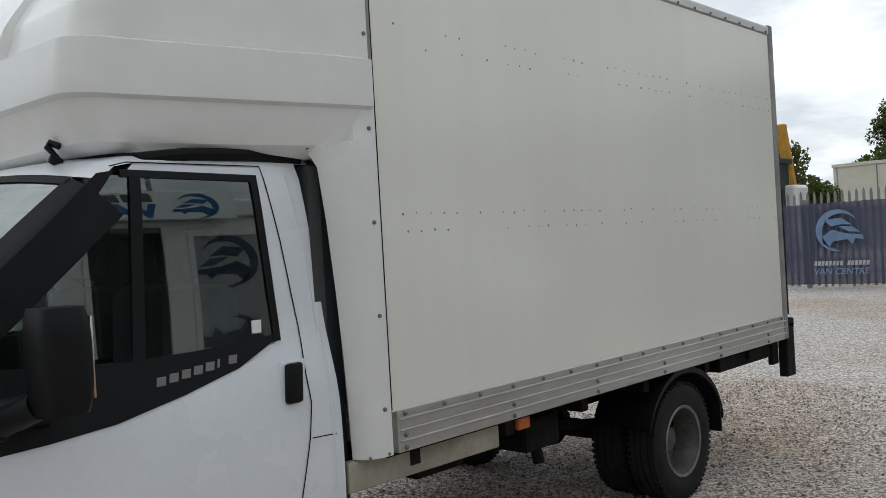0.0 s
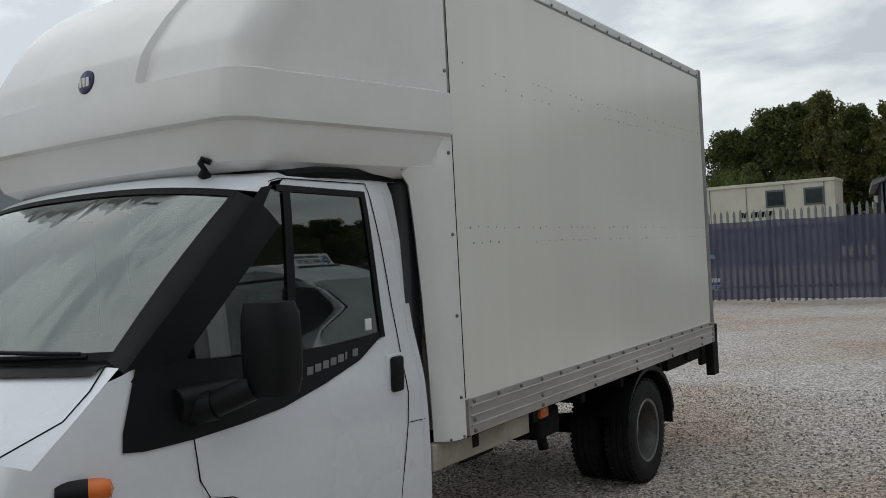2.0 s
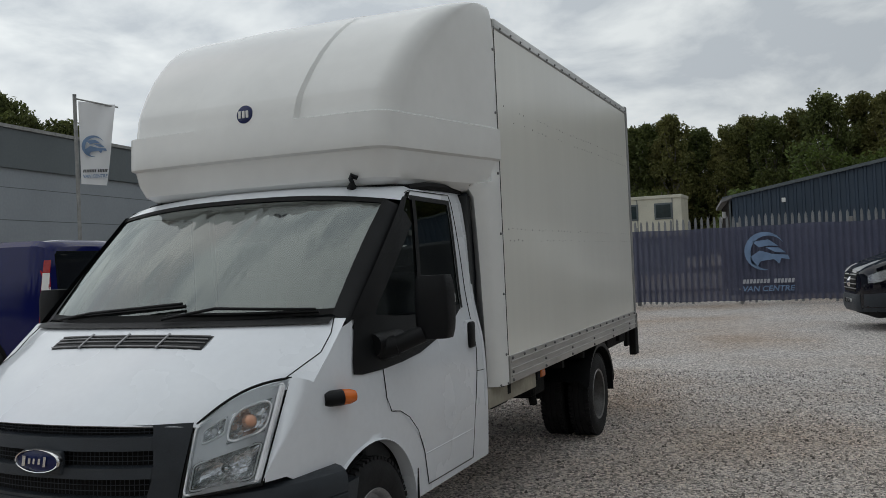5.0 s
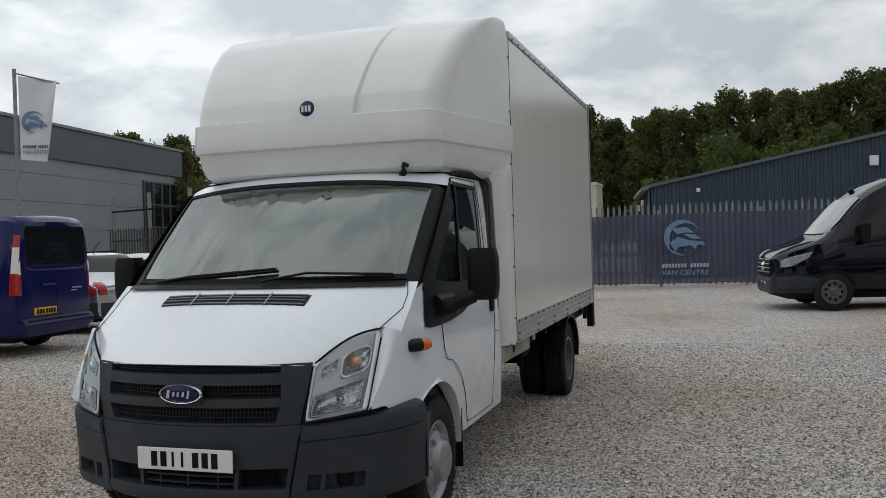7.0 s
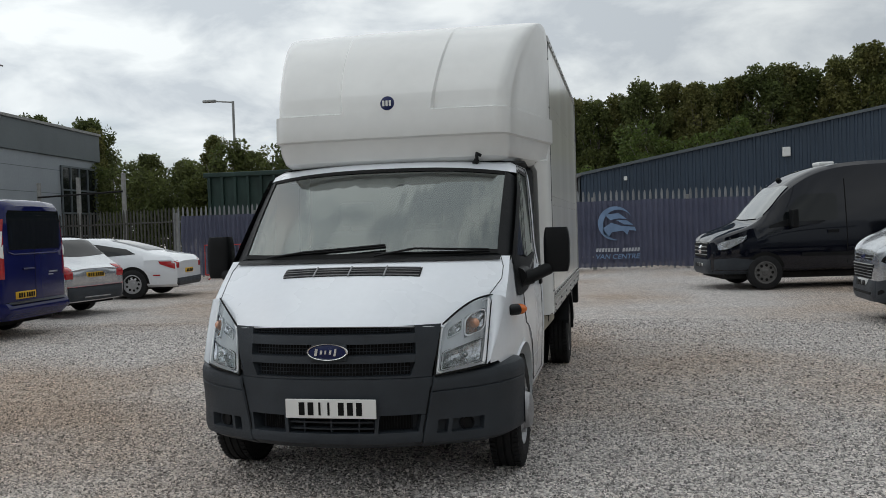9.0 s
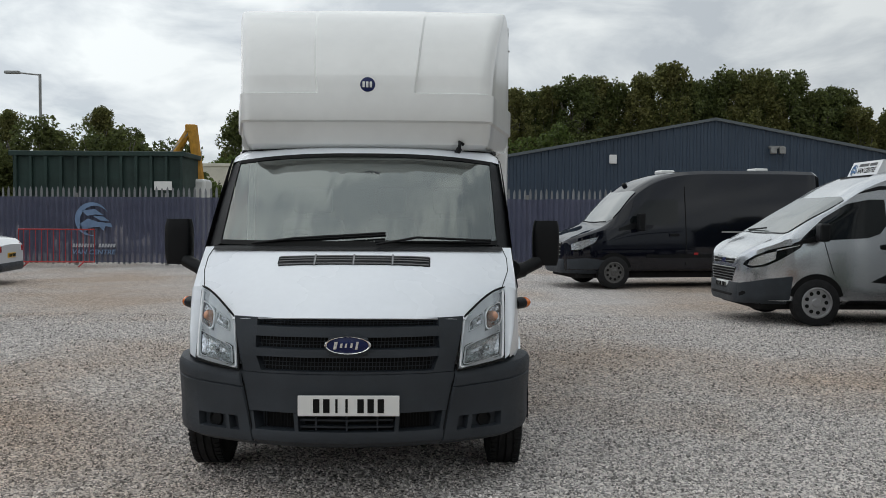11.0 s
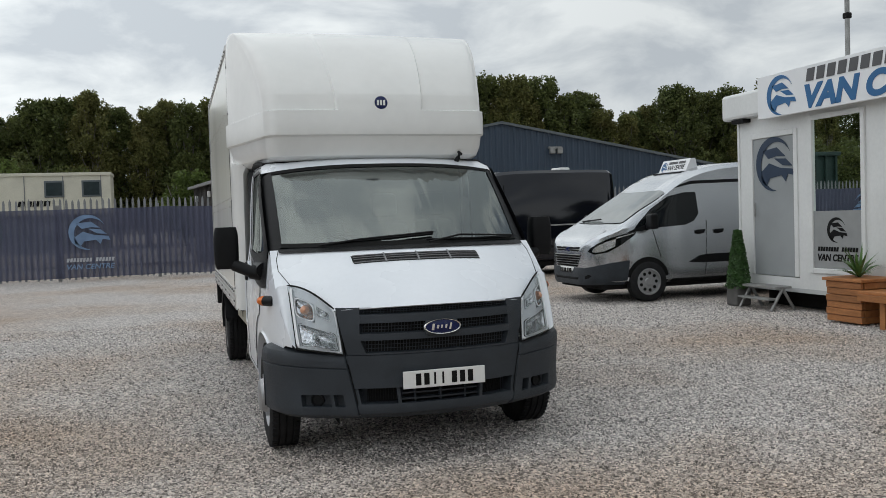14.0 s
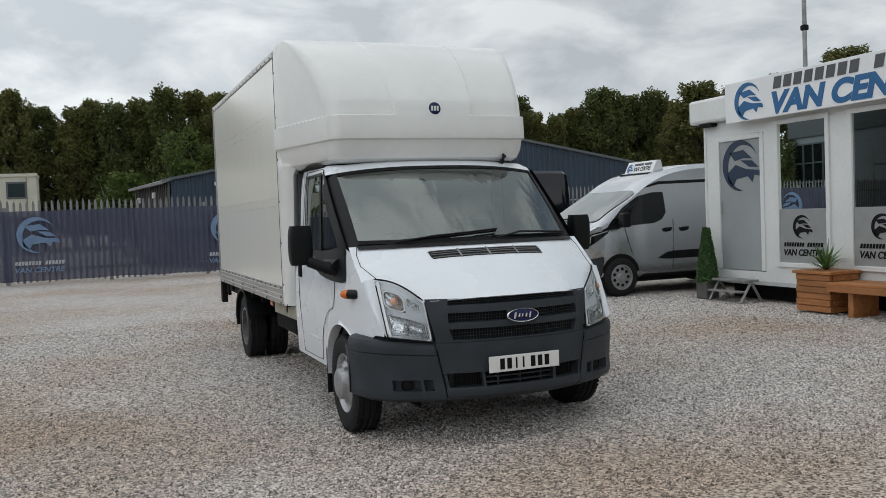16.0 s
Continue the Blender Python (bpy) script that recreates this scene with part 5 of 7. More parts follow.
def to_size(ob):
    if ob.type != "MESH":
        ob.location = (ob.location.x * 0.985, float(np.interp(ob.location.y, *zip(*Y_FIT))), ob.location.z)
        return
    me = ob.data
    co = np.empty(len(me.vertices) * 3)
    me.vertices.foreach_get("co", co)
    co = co.reshape(-1, 3)
    co[:, 0] *= np.where(co[:, 1] < 2.5, 0.985, 0.997)
    if not ob.name.startswith(("windscreen", "screen_seal", "cab_roof", "wiper", "dashboard", "mirror", "steering")):
        # door windows and pillars sit slightly further back
        up = np.clip((co[:, 2] - 1.15) / 0.2, 0, 1) * np.clip((2.0 - co[:, 2]) / 0.03, 0, 1)
        co[:, 1] += 0.022 * up * np.clip((co[:, 1] - 0.9) / 0.4, 0, 1) * np.clip((2.36 - co[:, 1]) / 0.16, 0, 1)
    co[:, 1] = np.interp(co[:, 1], *zip(*Y_FIT))
    co[:, 2] = np.interp(co[:, 2], *zip(*Z_FIT))
    me.vertices.foreach_set("co", co.ravel())
    me.update()


def size_children(ob):
    for c in ob.children:
        to_size(c)
        if c.type == "MESH":
            size_children(c)


size_children(truck)
truck.location.x = 0.012

# ---- fence, banners ----
FY = 22.3
M["pale"] = mat("weathered_steel_pale", (0.26, 0.27, 0.28), 0.65, 0.2, 0.35, 3, 0.1, 40, rand=0.15)
M["banner"] = mat("blue_grey_mesh_banner", (0.072, 0.080, 0.130), 0.7, 0, 0.22, 1.2, 0.12, 40, tint=(0.098, 0.104, 0.158))
nt = M["banner"].node_tree   # open weave: a little of what lies behind shows through
thru, weave = nt.nodes.new("ShaderNodeBsdfTransparent"), nt.nodes.new("ShaderNodeMixShader")
weave.inputs[0].default_value = 0.13
nt.links.new(nt.nodes["Principled BSDF"].outputs[0], weave.inputs[1])
nt.links.new(thru.outputs[0], weave.inputs[2])
nt.links.new(weave.outputs[0], nt.nodes["Material Output"].inputs["Surface"])
M["bannerlogo"] = mat("faded_blue_print", (0.19, 0.29, 0.46), 0.75, 0, 0.3, 3)
M["bannertext"] = mat("faded_white_print", (0.45, 0.47, 0.52), 0.75, 0, 0.2, 3)
M["signblue"] = mat("sign_blue", (0.010, 0.115, 0.29), 0.4, 0, 0.1, 4)
M["signgrey"] = mat("sign_grey", (0.075, 0.075, 0.08), 0.4, 0, 0.1, 4)


def logo_bm(size, th=0.006):
    """The dealer's round mark: a crescent with three swept blades, in the x-z plane."""
    bm = bmesh.new()
    outer, inner = [], []
    for k in range(22):
        a = math.radians(25 + 250 * k / 21)
        outer.append((0.5 * math.cos(a), 0.5 * math.sin(a)))
        q = 0.5 - 0.14 * math.sin(math.pi * (k + 0.6) / 22.2)
        inner.append((q * math.cos(a) + 0.02, q * math.sin(a)))
    front = [[(x * size, -th, z * size) for x, z in (o, i)] for o, i in zip(outer, inner)]
    grid(bm, front)
    for poly in ([(-0.30, 0.26), (0.10, 0.30), (0.34, 0.12), (0.10, 0.14), (-0.14, 0.10)], [(0.02, 0.10), (0.34, 0.08), (0.52, -0.06), (0.26, -0.04)],
                 [(-0.36, -0.14), (-0.12, 0.02), (0.18, -0.08), (0.56, -0.12), (0.60, -0.24), (0.40, -0.20), (0.34, -0.34), (0.22, -0.22), (-0.10, -0.26), (-0.20, -0.40), (-0.34, -0.30)]):
        v = [bm.verts.new((x * size, -th, z * size)) for x, z in poly]
        bm.faces.new(v)
    r = bmesh.ops.extrude_face_region(bm, geom=bm.faces[:])
    bmesh.ops.translate(bm, verts=[g for g in r["geom"] if isinstance(g, bmesh.types.BMVert)], vec=(0, th, 0))
    return bm


def lettering(*a):
    return tagged(part(*a), kind="stuff")


def bars_bm(width, height, words, th=0.004):
    """A line of unreadable lettering as plain bars."""
    bm = bmesh.new()
    total = sum(words) + len(words) - 1
    step = width / total
    x = 0.0
    for n in words:
        for k in range(n):
            box(bm, (x, -th, 0), (x + step * 0.74, 0, height), 0, Matrix(((1, 0, 0.2, 0), (0, 1, 0, 0), (0, 0, 1, 0), (0, 0, 0, 1))))
            x += step
        x += step
    return bm


fence = thing("palisade_fence", "grey steel palisade fence with pointed pales behind printed banners", "fence")
pale = bmesh.new()
rows = []
for z, w in ((0.05, 0.035), (2.24, 0.035), (2.31, 0.03), (2.38, 0.004)):
    rows.append([(-w, -0.006, z), (-w * 0.35, -0.018, z), (w * 0.35, -0.018, z), (w, -0.006, z), (w * 0.35, -0.012, z), (-w * 0.35, -0.012, z)])
grid(pale, rows, closed=True)
first = part("pale", pale, M["pale"], fence)
first.location = (-13.07, FY, 0)
PX = [-13.07 + k * 0.165 for k in range(1, 260)]
for x in PX:
    if x > 22:
        break
    p = new("pale", first.data)
    p.parent = fence
    p.location = (x, FY, random.uniform(-0.03, 0.03))
for z in (0.40, 1.90):
    part("rail", boxes(((-13.1, FY + 0.0, z - 0.025), (22.2, FY + 0.05, z + 0.025))), M["galv"], fence)
for k in range(13):
    x = -13 + k * 2.75
    part("post", boxes(((x - 0.05, FY + 0.02, 0), (x + 0.05, FY + 0.12, 2.2)), bevel=0.004), M["galv"], fence)


def banner(x0, x1, logo_x, seed):
    b = thing("fence_banner", "blue-grey mesh banner hung on the palisade fence", "banner", "banners along the fence")
    b.location = (x0, FY - 0.03, 0)
    rng = random.Random(seed)
    bm = bmesh.new()
    n = int((x1 - x0) / 0.0275)
    rows = []
    for j in range(15):
        v = j / 14
        z = 0.09 + 1.99 * v
        row = []
        for i in range(n + 1):
            x = (x1 - x0) * i / n
            sag = 0.03 * noise.noise((x * 0.9 + seed, 0.0, 1.0)) if j in (0, 14) else 0
            pleat = 0.036 * math.cos(2 * math.pi * (x + x0 + 13.07) / 0.165)
            fold = 0.035 * noise.noise((x * 0.7 + seed * 3, z * 1.1, 2.0)) + 0.02 * noise.noise((x * 2.2 + z * 2 + seed, z * 2.5, 5.0))
            row.append((x, -pleat - max(-0.02, fold) - 0.02, z + sag))
        rows.append(row)
    grid(bm, rows)
    part("cloth", bm, M["banner"], b, smooth=True, angle=180)
    lx = logo_x - x0
    part("printed_logo", logo_bm(1.02), M["bannerlogo"], b, "faded pale blue round emblem").location = (lx - 0.05, -0.10, 1.40)
    lettering("name_lettering", bars_bm(1.30, 0.11, (8, 6)), M["bannertext"], b, "small pale line of lettering").location = (lx - 0.64, -0.10, 0.55)
    text_part("printed_lettering", "VAN CENTRE", 0.2, M["bannerlogo"], b, pose(lx - 0.64, -0.10, 0.34, 90, 0, 0), 0.2, 0.004, "faded blue words", 1.30)
    return b


for k, (a, b_, c) in enumerate(((-12.83, -6.78, -9.65), (-6.80, -1.33, -3.9), (-1.35, 4.25, 1.44), (4.23, 9.8, 7.1))):
    banner(a, b_, c, k)

# ---- sheds, cabin, skip, digger behind the fence ----
M["navy"] = mat("navy_profiled_steel", (0.044, 0.067, 0.100), 0.5, 0.1, 0.2, 0.6, 0.05, 20)
M["cladlight"] = mat("pale_grey_cladding", (0.30, 0.33, 0.36), 0.5, 0.1, 0.1, 0.5, 0.04, 10)
M["claddark"] = mat("slate_grey_cladding", (0.12, 0.14, 0.15), 0.5, 0.1, 0.15, 0.5, 0.04, 10)
M["cabin"] = mat("cream_cabin_paint", (0.62, 0.60, 0.50), 0.6, 0, 0.15, 1.2, 0.05, 12)
M["skip"] = mat("dark_green_container", (0.022, 0.05, 0.042), 0.6, 0.1, 0.4, 1.5, 0.1, 20)
M["yellow"] = mat("digger_yellow", (0.55, 0.27, 0.02), 0.5, 0, 0.35, 4, 0.1, 20)
M["roofgrey"] = mat("grey_fibre_roof", (0.22, 0.22, 0.22), 0.8, 0, 0.2, 2)

shed = thing("steel_shed", "navy profiled steel shed with low gable", "shed")
GY, GL, GA, GR = 27.0, 0.15, 10.8, 21.4


def gable_z(x):
    return 3.1 + 1.95 * (x - GL) / (GA - GL) if x < GA else 5.05 - 1.95 * (x - GA) / (GR - GA)


bm = bmesh.new()
x = GL
prof = []
while x < GR:
    prof += [(x, 0.0), (x + 0.13, 0.0), (x + 0.155, -0.035), (x + 0.215, -0.035), (x + 0.24, 0.0)]
    x += 0.25
rows = [[(px, GY + py, 0.0) for px, py in prof], [(px, GY + py, gable_z(px)) for px, py in prof]]
grid(bm, rows)
part("gable_wall", bm, M["navy"], shed)
part("side_wall", boxes(((GL - 0.05, GY, 0), (GL + 0.05, GY + 14, 3.05))), M["claddark"], shed)
bm = bmesh.new()
for a, b in ((GL - 0.25, GA), (GA, GR + 0.25)):
    za, zb = (gable_z(GL) - 0.04, 5.05) if a < GA else (5.05, gable_z(GR) - 0.04)
    bm2 = [(a, GY - 0.12, za), (b, GY - 0.12, zb), (b, GY + 14, zb), (a, GY + 14, za)]
    extrude_poly(bm, bm2, (0, 0, 0.10))
part("roof", bm, M["claddark"], shed)
for x, z in ((7.1, 3.63), (1.75, 2.95)):
    part("floodlight", boxes(((x - 0.13, GY - 0.16, z - 0.16), (x + 0.13, GY - 0.04, z + 0.16)), bevel=0.02) if x > 5 else boxes(((x - 0.06, GY - 0.12, z - 0.07), (x + 0.06, GY - 0.04, z + 0.07)), bevel=0.02), M["plate"], shed, "small white wall light")
bm = bmesh.new()
for dx in (-0.16, 0.16):
    box(bm, (13.03 + dx - 0.11, GY - 0.25, 3.86), (13.03 + dx + 0.11, GY - 0.10, 4.10), 0.02)
box(bm, (12.75, GY - 0.12, 4.06), (13.3, GY - 0.02, 4.15))
part("twin_floodlight", bm, M["galv"], shed, "twin wall floodlight")

M["boards"] = mat("weathered_dark_boards", (0.075, 0.070, 0.066), 0.8, 0, 0.35, 1.5, 0.15, 25, 0.2, 40, rand=0.15)
lean = thing("small_outbuilding", "low dark boarded lean-to with a grey sloping roof", "shed")
part("wall", extrude_poly(bmesh.new(), [(0.09, 27.05, 0), (-0.72, 33.0, 0), (0.09, 33.0, 0)], (0, 0, 3.06)), M["boards"], lean)
for k in range(19):   # upright cover boards along the wall
    y = 27.2 + k * 0.30
    x = 0.09 - 0.81 * (y - 27.05) / 5.95
    part("board", boxes(((x - 0.035, y, 0), (x + 0.01, y + 0.16, 3.04))), M["boards"], lean)
bm = extrude_poly(bmesh.new(), [(-0.12, 26.86, 2.99), (0.20, 26.86, 3.10), (0.20, 33.15, 3.10), (-0.96, 33.15, 2.99)], (0, 0, 0.10))
part("roof", bm, M["roofgrey"], lean)
for y, z in ((29.0, 2.55), (31.8, 2.45)):
    x = 0.09 - 0.81 * (y - 27.05) / 5.95
    part("wall_light", boxes(((x - 0.14, y - 0.12, z), (x - 0.02, y + 0.12, z + 0.22)), bevel=0.02), M["plate"], lean, "small white wall light")

cab = thing("site_cabin", "cream portable site cabin with two small windows", "cabin")
part("shell", boxes(((-15.2, 55.0, 2.3), (-5.4, 58.0, 5.0)), bevel=0.03), M["cabin"], cab)
part("roof_edge", boxes(((-15.25, 54.92, 4.9), (-5.35, 58.05, 5.1)), bevel=0.02), M["cabin"], cab)
for k in range(5):
    part("panel_joint", boxes(((-15.0 + k * 2.25, 54.97, 2.35), (-14.95 + k * 2.25, 55.0, 4.9))), M["pale"], cab)
for x in (-8.75, -6.55):
    w = part("window", boxes(((x - 0.58, 54.94, 3.55), (x + 0.58, 55.0, 4.6)), bevel=0.02), M["claddark"], cab)
    part("pane", boxes(((x - 0.47, 54.92, 3.66), (x + 0.47, 54.95, 4.49))), mat("dark_pane", (0.03, 0.045, 0.05), 0.1, 0, 0.3, 4), w)
lettering("name_lettering", bars_bm(1.9, 0.34, (2, 6)), M["ink"], cab).location = (-10.9, 54.96, 3.0)
part("cabin_base", boxes(((-15, 55.2, 0), (-5.6, 57.8, 2.3))), M["cladlight"], cab, "lower cabin storey")

skip = thing("roll_off_container", "dark green ribbed steel roll-off container", "container")
bm = boxes(((-16.2, 31.0, 1.2), (-9.4, 33.6, 4.05)), bevel=0.03)
part("body", bm, M["skip"], skip)
for k in range(12):
    part("rib", boxes(((-16.1 + k * 0.60, 30.86, 1.2), (-15.98 + k * 0.60, 31.0, 3.9)), bevel=0.02), M["skip"], skip)
part("top_edge", boxes(((-16.3, 30.84, 3.9), (-9.3, 33.7, 4.1)), bevel=0.03), M["skip"], skip)
for x in (-16.0, -9.8):
    part("leg", boxes(((x, 31.2, 0), (x + 0.3, 33.4, 1.2))), M["dark"], skip)
part("sign_plate", boxes(((-10.5, 30.82, 2.55), (-9.8, 30.85, 2.9))), M["plate"], skip, "pale unreadable notice plate")

dig = thing("loader_crane", "yellow folded lorry crane arm behind the fence", "crane")
bm = bmesh.new()
for a, b, r in (((-11.0, 33.5, 3.3), (-9.75, 33.5, 5.3), 0.20), ((-9.7, 33.5, 5.4), (-9.35, 33.5, 2.9), 0.24), ((-11.0, 33.5, 3.4), (-10.8, 33.5, 1.2), 0.25)):
    cyl(bm, a, b, r, r * 0.8, seg=8)
box(bm, (-9.95, 33.3, 5.1), (-9.5, 33.7, 5.45), 0.05)
part("arm", bm, M["yellow"], dig)
part("ram", rods([(-10.7, 33.4, 4.1), (-9.8, 33.4, 5.1)], 0.06), M["galv"], dig)
part("lorry_cab", boxes(((-10.0, 32.9, 0.6), (-9.0, 34.2, 3.1)), bevel=0.12), M["pod"], dig, "white lorry cab")
part("column", boxes(((-11.2, 33.2, 0), (-10.5, 33.9, 1.6))), M["dark"], dig)

grey = thing("grey_warehouse", "grey clad warehouse with dark glazed entrance", "warehouse")
# its long wall runs back along y
grey.matrix_world = pose(-28.4, 41.6, 0, 0, 0, 8.5) @ Matrix.Diagonal((1, 1, 1.125, 1))
WX0, WY0, WY1 = 0.0, -40.0, 0.0
part("wall", boxes(((-22, WY0, 0), (0, WY1, 5.2))), M["cladlight"], grey)
part("parapet", boxes(((-22.2, WY0 - 0.2, 5.15), (0.12, WY1 + 0.12, 6.5)), bevel=0.02), M["claddark"], grey, "slate grey parapet band")
part("coping", boxes(((-22.3, WY0 - 0.3, 6.5), (0.2, WY1 + 0.2, 6.62))), M["galv"], grey)
for z in (1.2, 2.3, 3.4, 4.5):
    part("panel_joint", boxes(((0, WY0, z - 0.012), (0.006, WY1, z + 0.012))), M["claddark"], grey)
win = part("glazed_entrance", boxes(((-0.05, -4.5, 0.2), (0.04, -0.4, 4.75))), mat("dark_glazing", (0.012, 0.015, 0.017), 0.12, 0, 0.3, 2), grey, "dark glazed entrance")
for k in range(5):
    part("glazing_bar", boxes(((0.03, -4.5 + k * 1.0, 0.2), (0.1, -4.4 + k * 1.0, 4.75))), M["claddark"], win)
    part("glazing_bar", boxes(((0.03, -4.5, 0.2 + k * 1.12), (0.09, -0.4, 0.28 + k * 1.12))), M["claddark"], win)

# ---- office cabin with the sign, side on to the truck ----
M["upvc"] = mat("white_upvc", (0.74, 0.75, 0.74), 0.4, 0, 0.08, 2, 0.03, 20)
M["signwhite"] = mat("white_sign_panel", (0.80, 0.81, 0.82), 0.35, 0, 0.04, 2)
OX, OY1, OY0 = 7.0, 6.76, -2.8
office = thing("sales_office", "white portable sales office with a long name sign", "office")


def wall_strip(y0, y1, z0, z1, x0=OX, x1=OX + 0.08):
    return ((x0, y0, z0), (x1, y1, z1))


WINS = ((4.10, 5.14), (2.70, 3.78), (1.3, 2.38), (-0.1, 0.98), (-1.6, -0.5))
for lo_, hi_ in (wall_strip(6.46, OY1, 0.31, 2.85), wall_strip(5.14, 5.38, 0.31, 2.85), wall_strip(3.78, 4.10, 0.31, 2.85), wall_strip(2.38, 2.70, 0.31, 2.85), wall_strip(0.98, 1.3, 0.31, 2.85), wall_strip(-0.5, -0.1, 0.31, 2.85), wall_strip(OY0, -1.6, 0.31, 2.85),
           wall_strip(5.38, 6.46, 2.60, 2.85), wall_strip(5.38, 6.46, 0.31, 0.46), *[wall_strip(a, b, z0, z1) for a, b in WINS for z0, z1 in ((0.31, 0.55), (2.74, 2.85))]):
    part("wall_panel", boxes((lo_, hi_)), M["upvc"], office)
part("side_wall", boxes(((OX + 0.08, OY1 - 0.08, 0.31), (OX + 3.0, OY1, 2.85)), ((OX + 0.08, OY0, 0.31), (OX + 3.0, OY0 + 0.08, 2.85)), *[((OX + 2.92, a, c), (OX + 3.0, b, d)) for a, b, c, d in ((OY0, OY1, 0.31, 1.05), (OY0, OY1, 2.2, 2.85), (OY0, -0.6, 1.05, 2.2), (0.6, 2.2, 1.05, 2.2), (3.2, 4.5, 1.05, 2.2), (5.6, OY1, 1.05, 2.2))]), M["upvc"], office)
part("office_floor", boxes(((OX, OY0, 0.25), (OX + 3, OY1, 0.31))), M["palefilm"], office)
part("office_roof", boxes(((OX - 0.15, OY0 - 0.2, 2.85), (OX + 3.1, OY1 + 0.20, 3.25)), bevel=0.05), M["upvc"], office, "white overhanging roof fascia")
part("plinth", boxes(((OX + 0.3, OY0 + 0.3, 0), (OX + 2.8, OY1 - 0.3, 0.25))), M["dark"], office)
part("corner_trim", boxes(((OX - 0.012, OY1 - 0.06, 0.34), (OX - 0.002, OY1 - 0.01, 2.8))), M["upvc"], office)
sign = part("sign_board", boxes(((OX - 0.21, OY0 - 0.1, 2.775), (OX - 0.16, 5.97, 3.39)), bevel=0.006), M["signwhite"], office, "white sign board with blue and grey lettering")
part("sign_logo", logo_bm(0.56), M["signblue"], sign).matrix_basis = pose(OX - 0.213, 5.47, 3.07, 0, 0, -90)
lettering("name_lettering", bars_bm(2.95, 0.17, (8, 6)), M["signgrey"], sign, "dark grey line of lettering").matrix_basis = pose(OX - 0.213, 4.93, 3.175, 0, 0, -90)
text_part("sign_lettering", "VAN CENTRE", 0.42, M["signblue"], sign, pose(OX - 0.213, 4.96, 2.83, 90, 0, -90), 0.22, 0.020, "blue slanted words", 2.95)


def window_unit(y0, y1, z0, z1):
    w = new("window")
    w.parent = office
    part("frame", boxes(((OX - 0.03, y0, z0), (OX + 0.05, y0 + 0.07, z1)), ((OX - 0.03, y1 - 0.07, z0), (OX + 0.05, y1, z1)), ((OX - 0.03, y0 + 0.07, z0), (OX + 0.05, y1 - 0.07, z0 + 0.07)), ((OX - 0.03, y0 + 0.07, z1 - 0.07), (OX + 0.05, y1 - 0.07, z1)), bevel=0.008), M["upvc"], w, "white plastic frame")
    bm = bmesh.new()
    grid(bm, [[(OX + 0.002, y, z) for y in (y0 + 0.065, y1 - 0.065)] for z in (z0 + 0.065, z1 - 0.065)])
    ob = part("pane", bm, M["pane"], w)
    ob.visible_shadow = False
    part("frosted_film", boxes(((OX - 0.006, y0 + 0.07, z0 + 0.07), (OX - 0.003, y1 - 0.07, z0 + 0.86))), M["frost"], w, "grey frosted film")
    yc = (y0 + y1) / 2
    part("film_logo", logo_bm(0.34, 0.003), M["ink"], w).matrix_basis = pose(OX - 0.008, yc + 0.02, z0 + 0.60, 0, 0, -90)
    lettering("film_line", bars_bm(0.75, 0.06, (8, 6), 0.003), M["ink"], w).matrix_basis = pose(OX - 0.008, yc + 0.375, z0 + 0.31, 0, 0, -90)
    text_part("film_lettering", "VAN CENTRE", 0.13, M["ink"], w, pose(OX - 0.008, yc + 0.375, z0 + 0.18, 90, 0, -90), 0.2, 0.003, "", 0.75)
    return w


for y0, y1 in WINS:
    window_unit(y0, y1, 0.55, 2.74)
part("door_frame", boxes(((OX - 0.02, 5.38, 0.47), (OX + 0.05, 5.46, 2.60)), ((OX - 0.02, 6.38, 0.47), (OX + 0.05, 6.46, 2.60)), ((OX - 0.02, 5.46, 2.52), (OX + 0.05, 6.38, 2.60)), bevel=0.008), M["upvc"], office)
# opaque pale colour stands in for the lit partition behind clear glass
M["doorglass"] = mat("door_glass_interior_tone", (0.36, 0.38, 0.385), 0.08, 0, 0.12, 1.5, rvary=0.02)
dr = part("glass_door", boxes(((OX + 0.005, 5.46, 0.47), (OX + 0.02, 6.38, 2.52))), M["doorglass"], office, "glazed office door coloured like the lit room behind it")
part("door_logo", logo_bm(0.80, 0.003), mat("navy_print", (0.012, 0.032, 0.07), 0.4), office, "dark blue round emblem on the door").matrix_basis = pose(OX - 0.002, 5.91, 2.12, 0, 0, -90)
part("door_handle", rods([(OX - 0.03, 6.32, 1.35), (OX - 0.03, 6.32, 1.55)], 0.012), M["galv"], office)
part("inner_partition", boxes(((OX + 0.55, 5.3, 0.31), (OX + 0.60, OY1 - 0.1, 2.85))), M["upvc"], office)
part("flood_lamp", boxes(((OX - 0.14, 6.42, 2.79), (OX + 0.0, 6.72, 2.85)), bevel=0.01), M["ink"], office, "black floodlight under the eave")
part("mast", rods([(OX + 1.2, 5.72, 3.2), (OX + 1.2, 5.72, 7.0)], 0.035), M["galv"], office, "thin grey roof mast")
part("mast_camera", boxes(((OX + 1.15, 5.67, 4.25), (OX + 1.25, 5.77, 4.34)), bevel=0.02), M["ink"], office)

step = thing("folding_step", "small grey folding metal step", "step stool")
for y in (5.48, 6.20):
    for x in (OX - 0.42, OX - 0.02):
        part("leg", cyl(bmesh.new(), (x, y, 0.0), (OX - 0.22, y, 0.31), 0.022), M["galv"], step)
part("tread", boxes(((OX - 0.36, 5.46, 0.31), (OX - 0.08, 6.22, 0.345)), bevel=0.006), M["galv"], step)
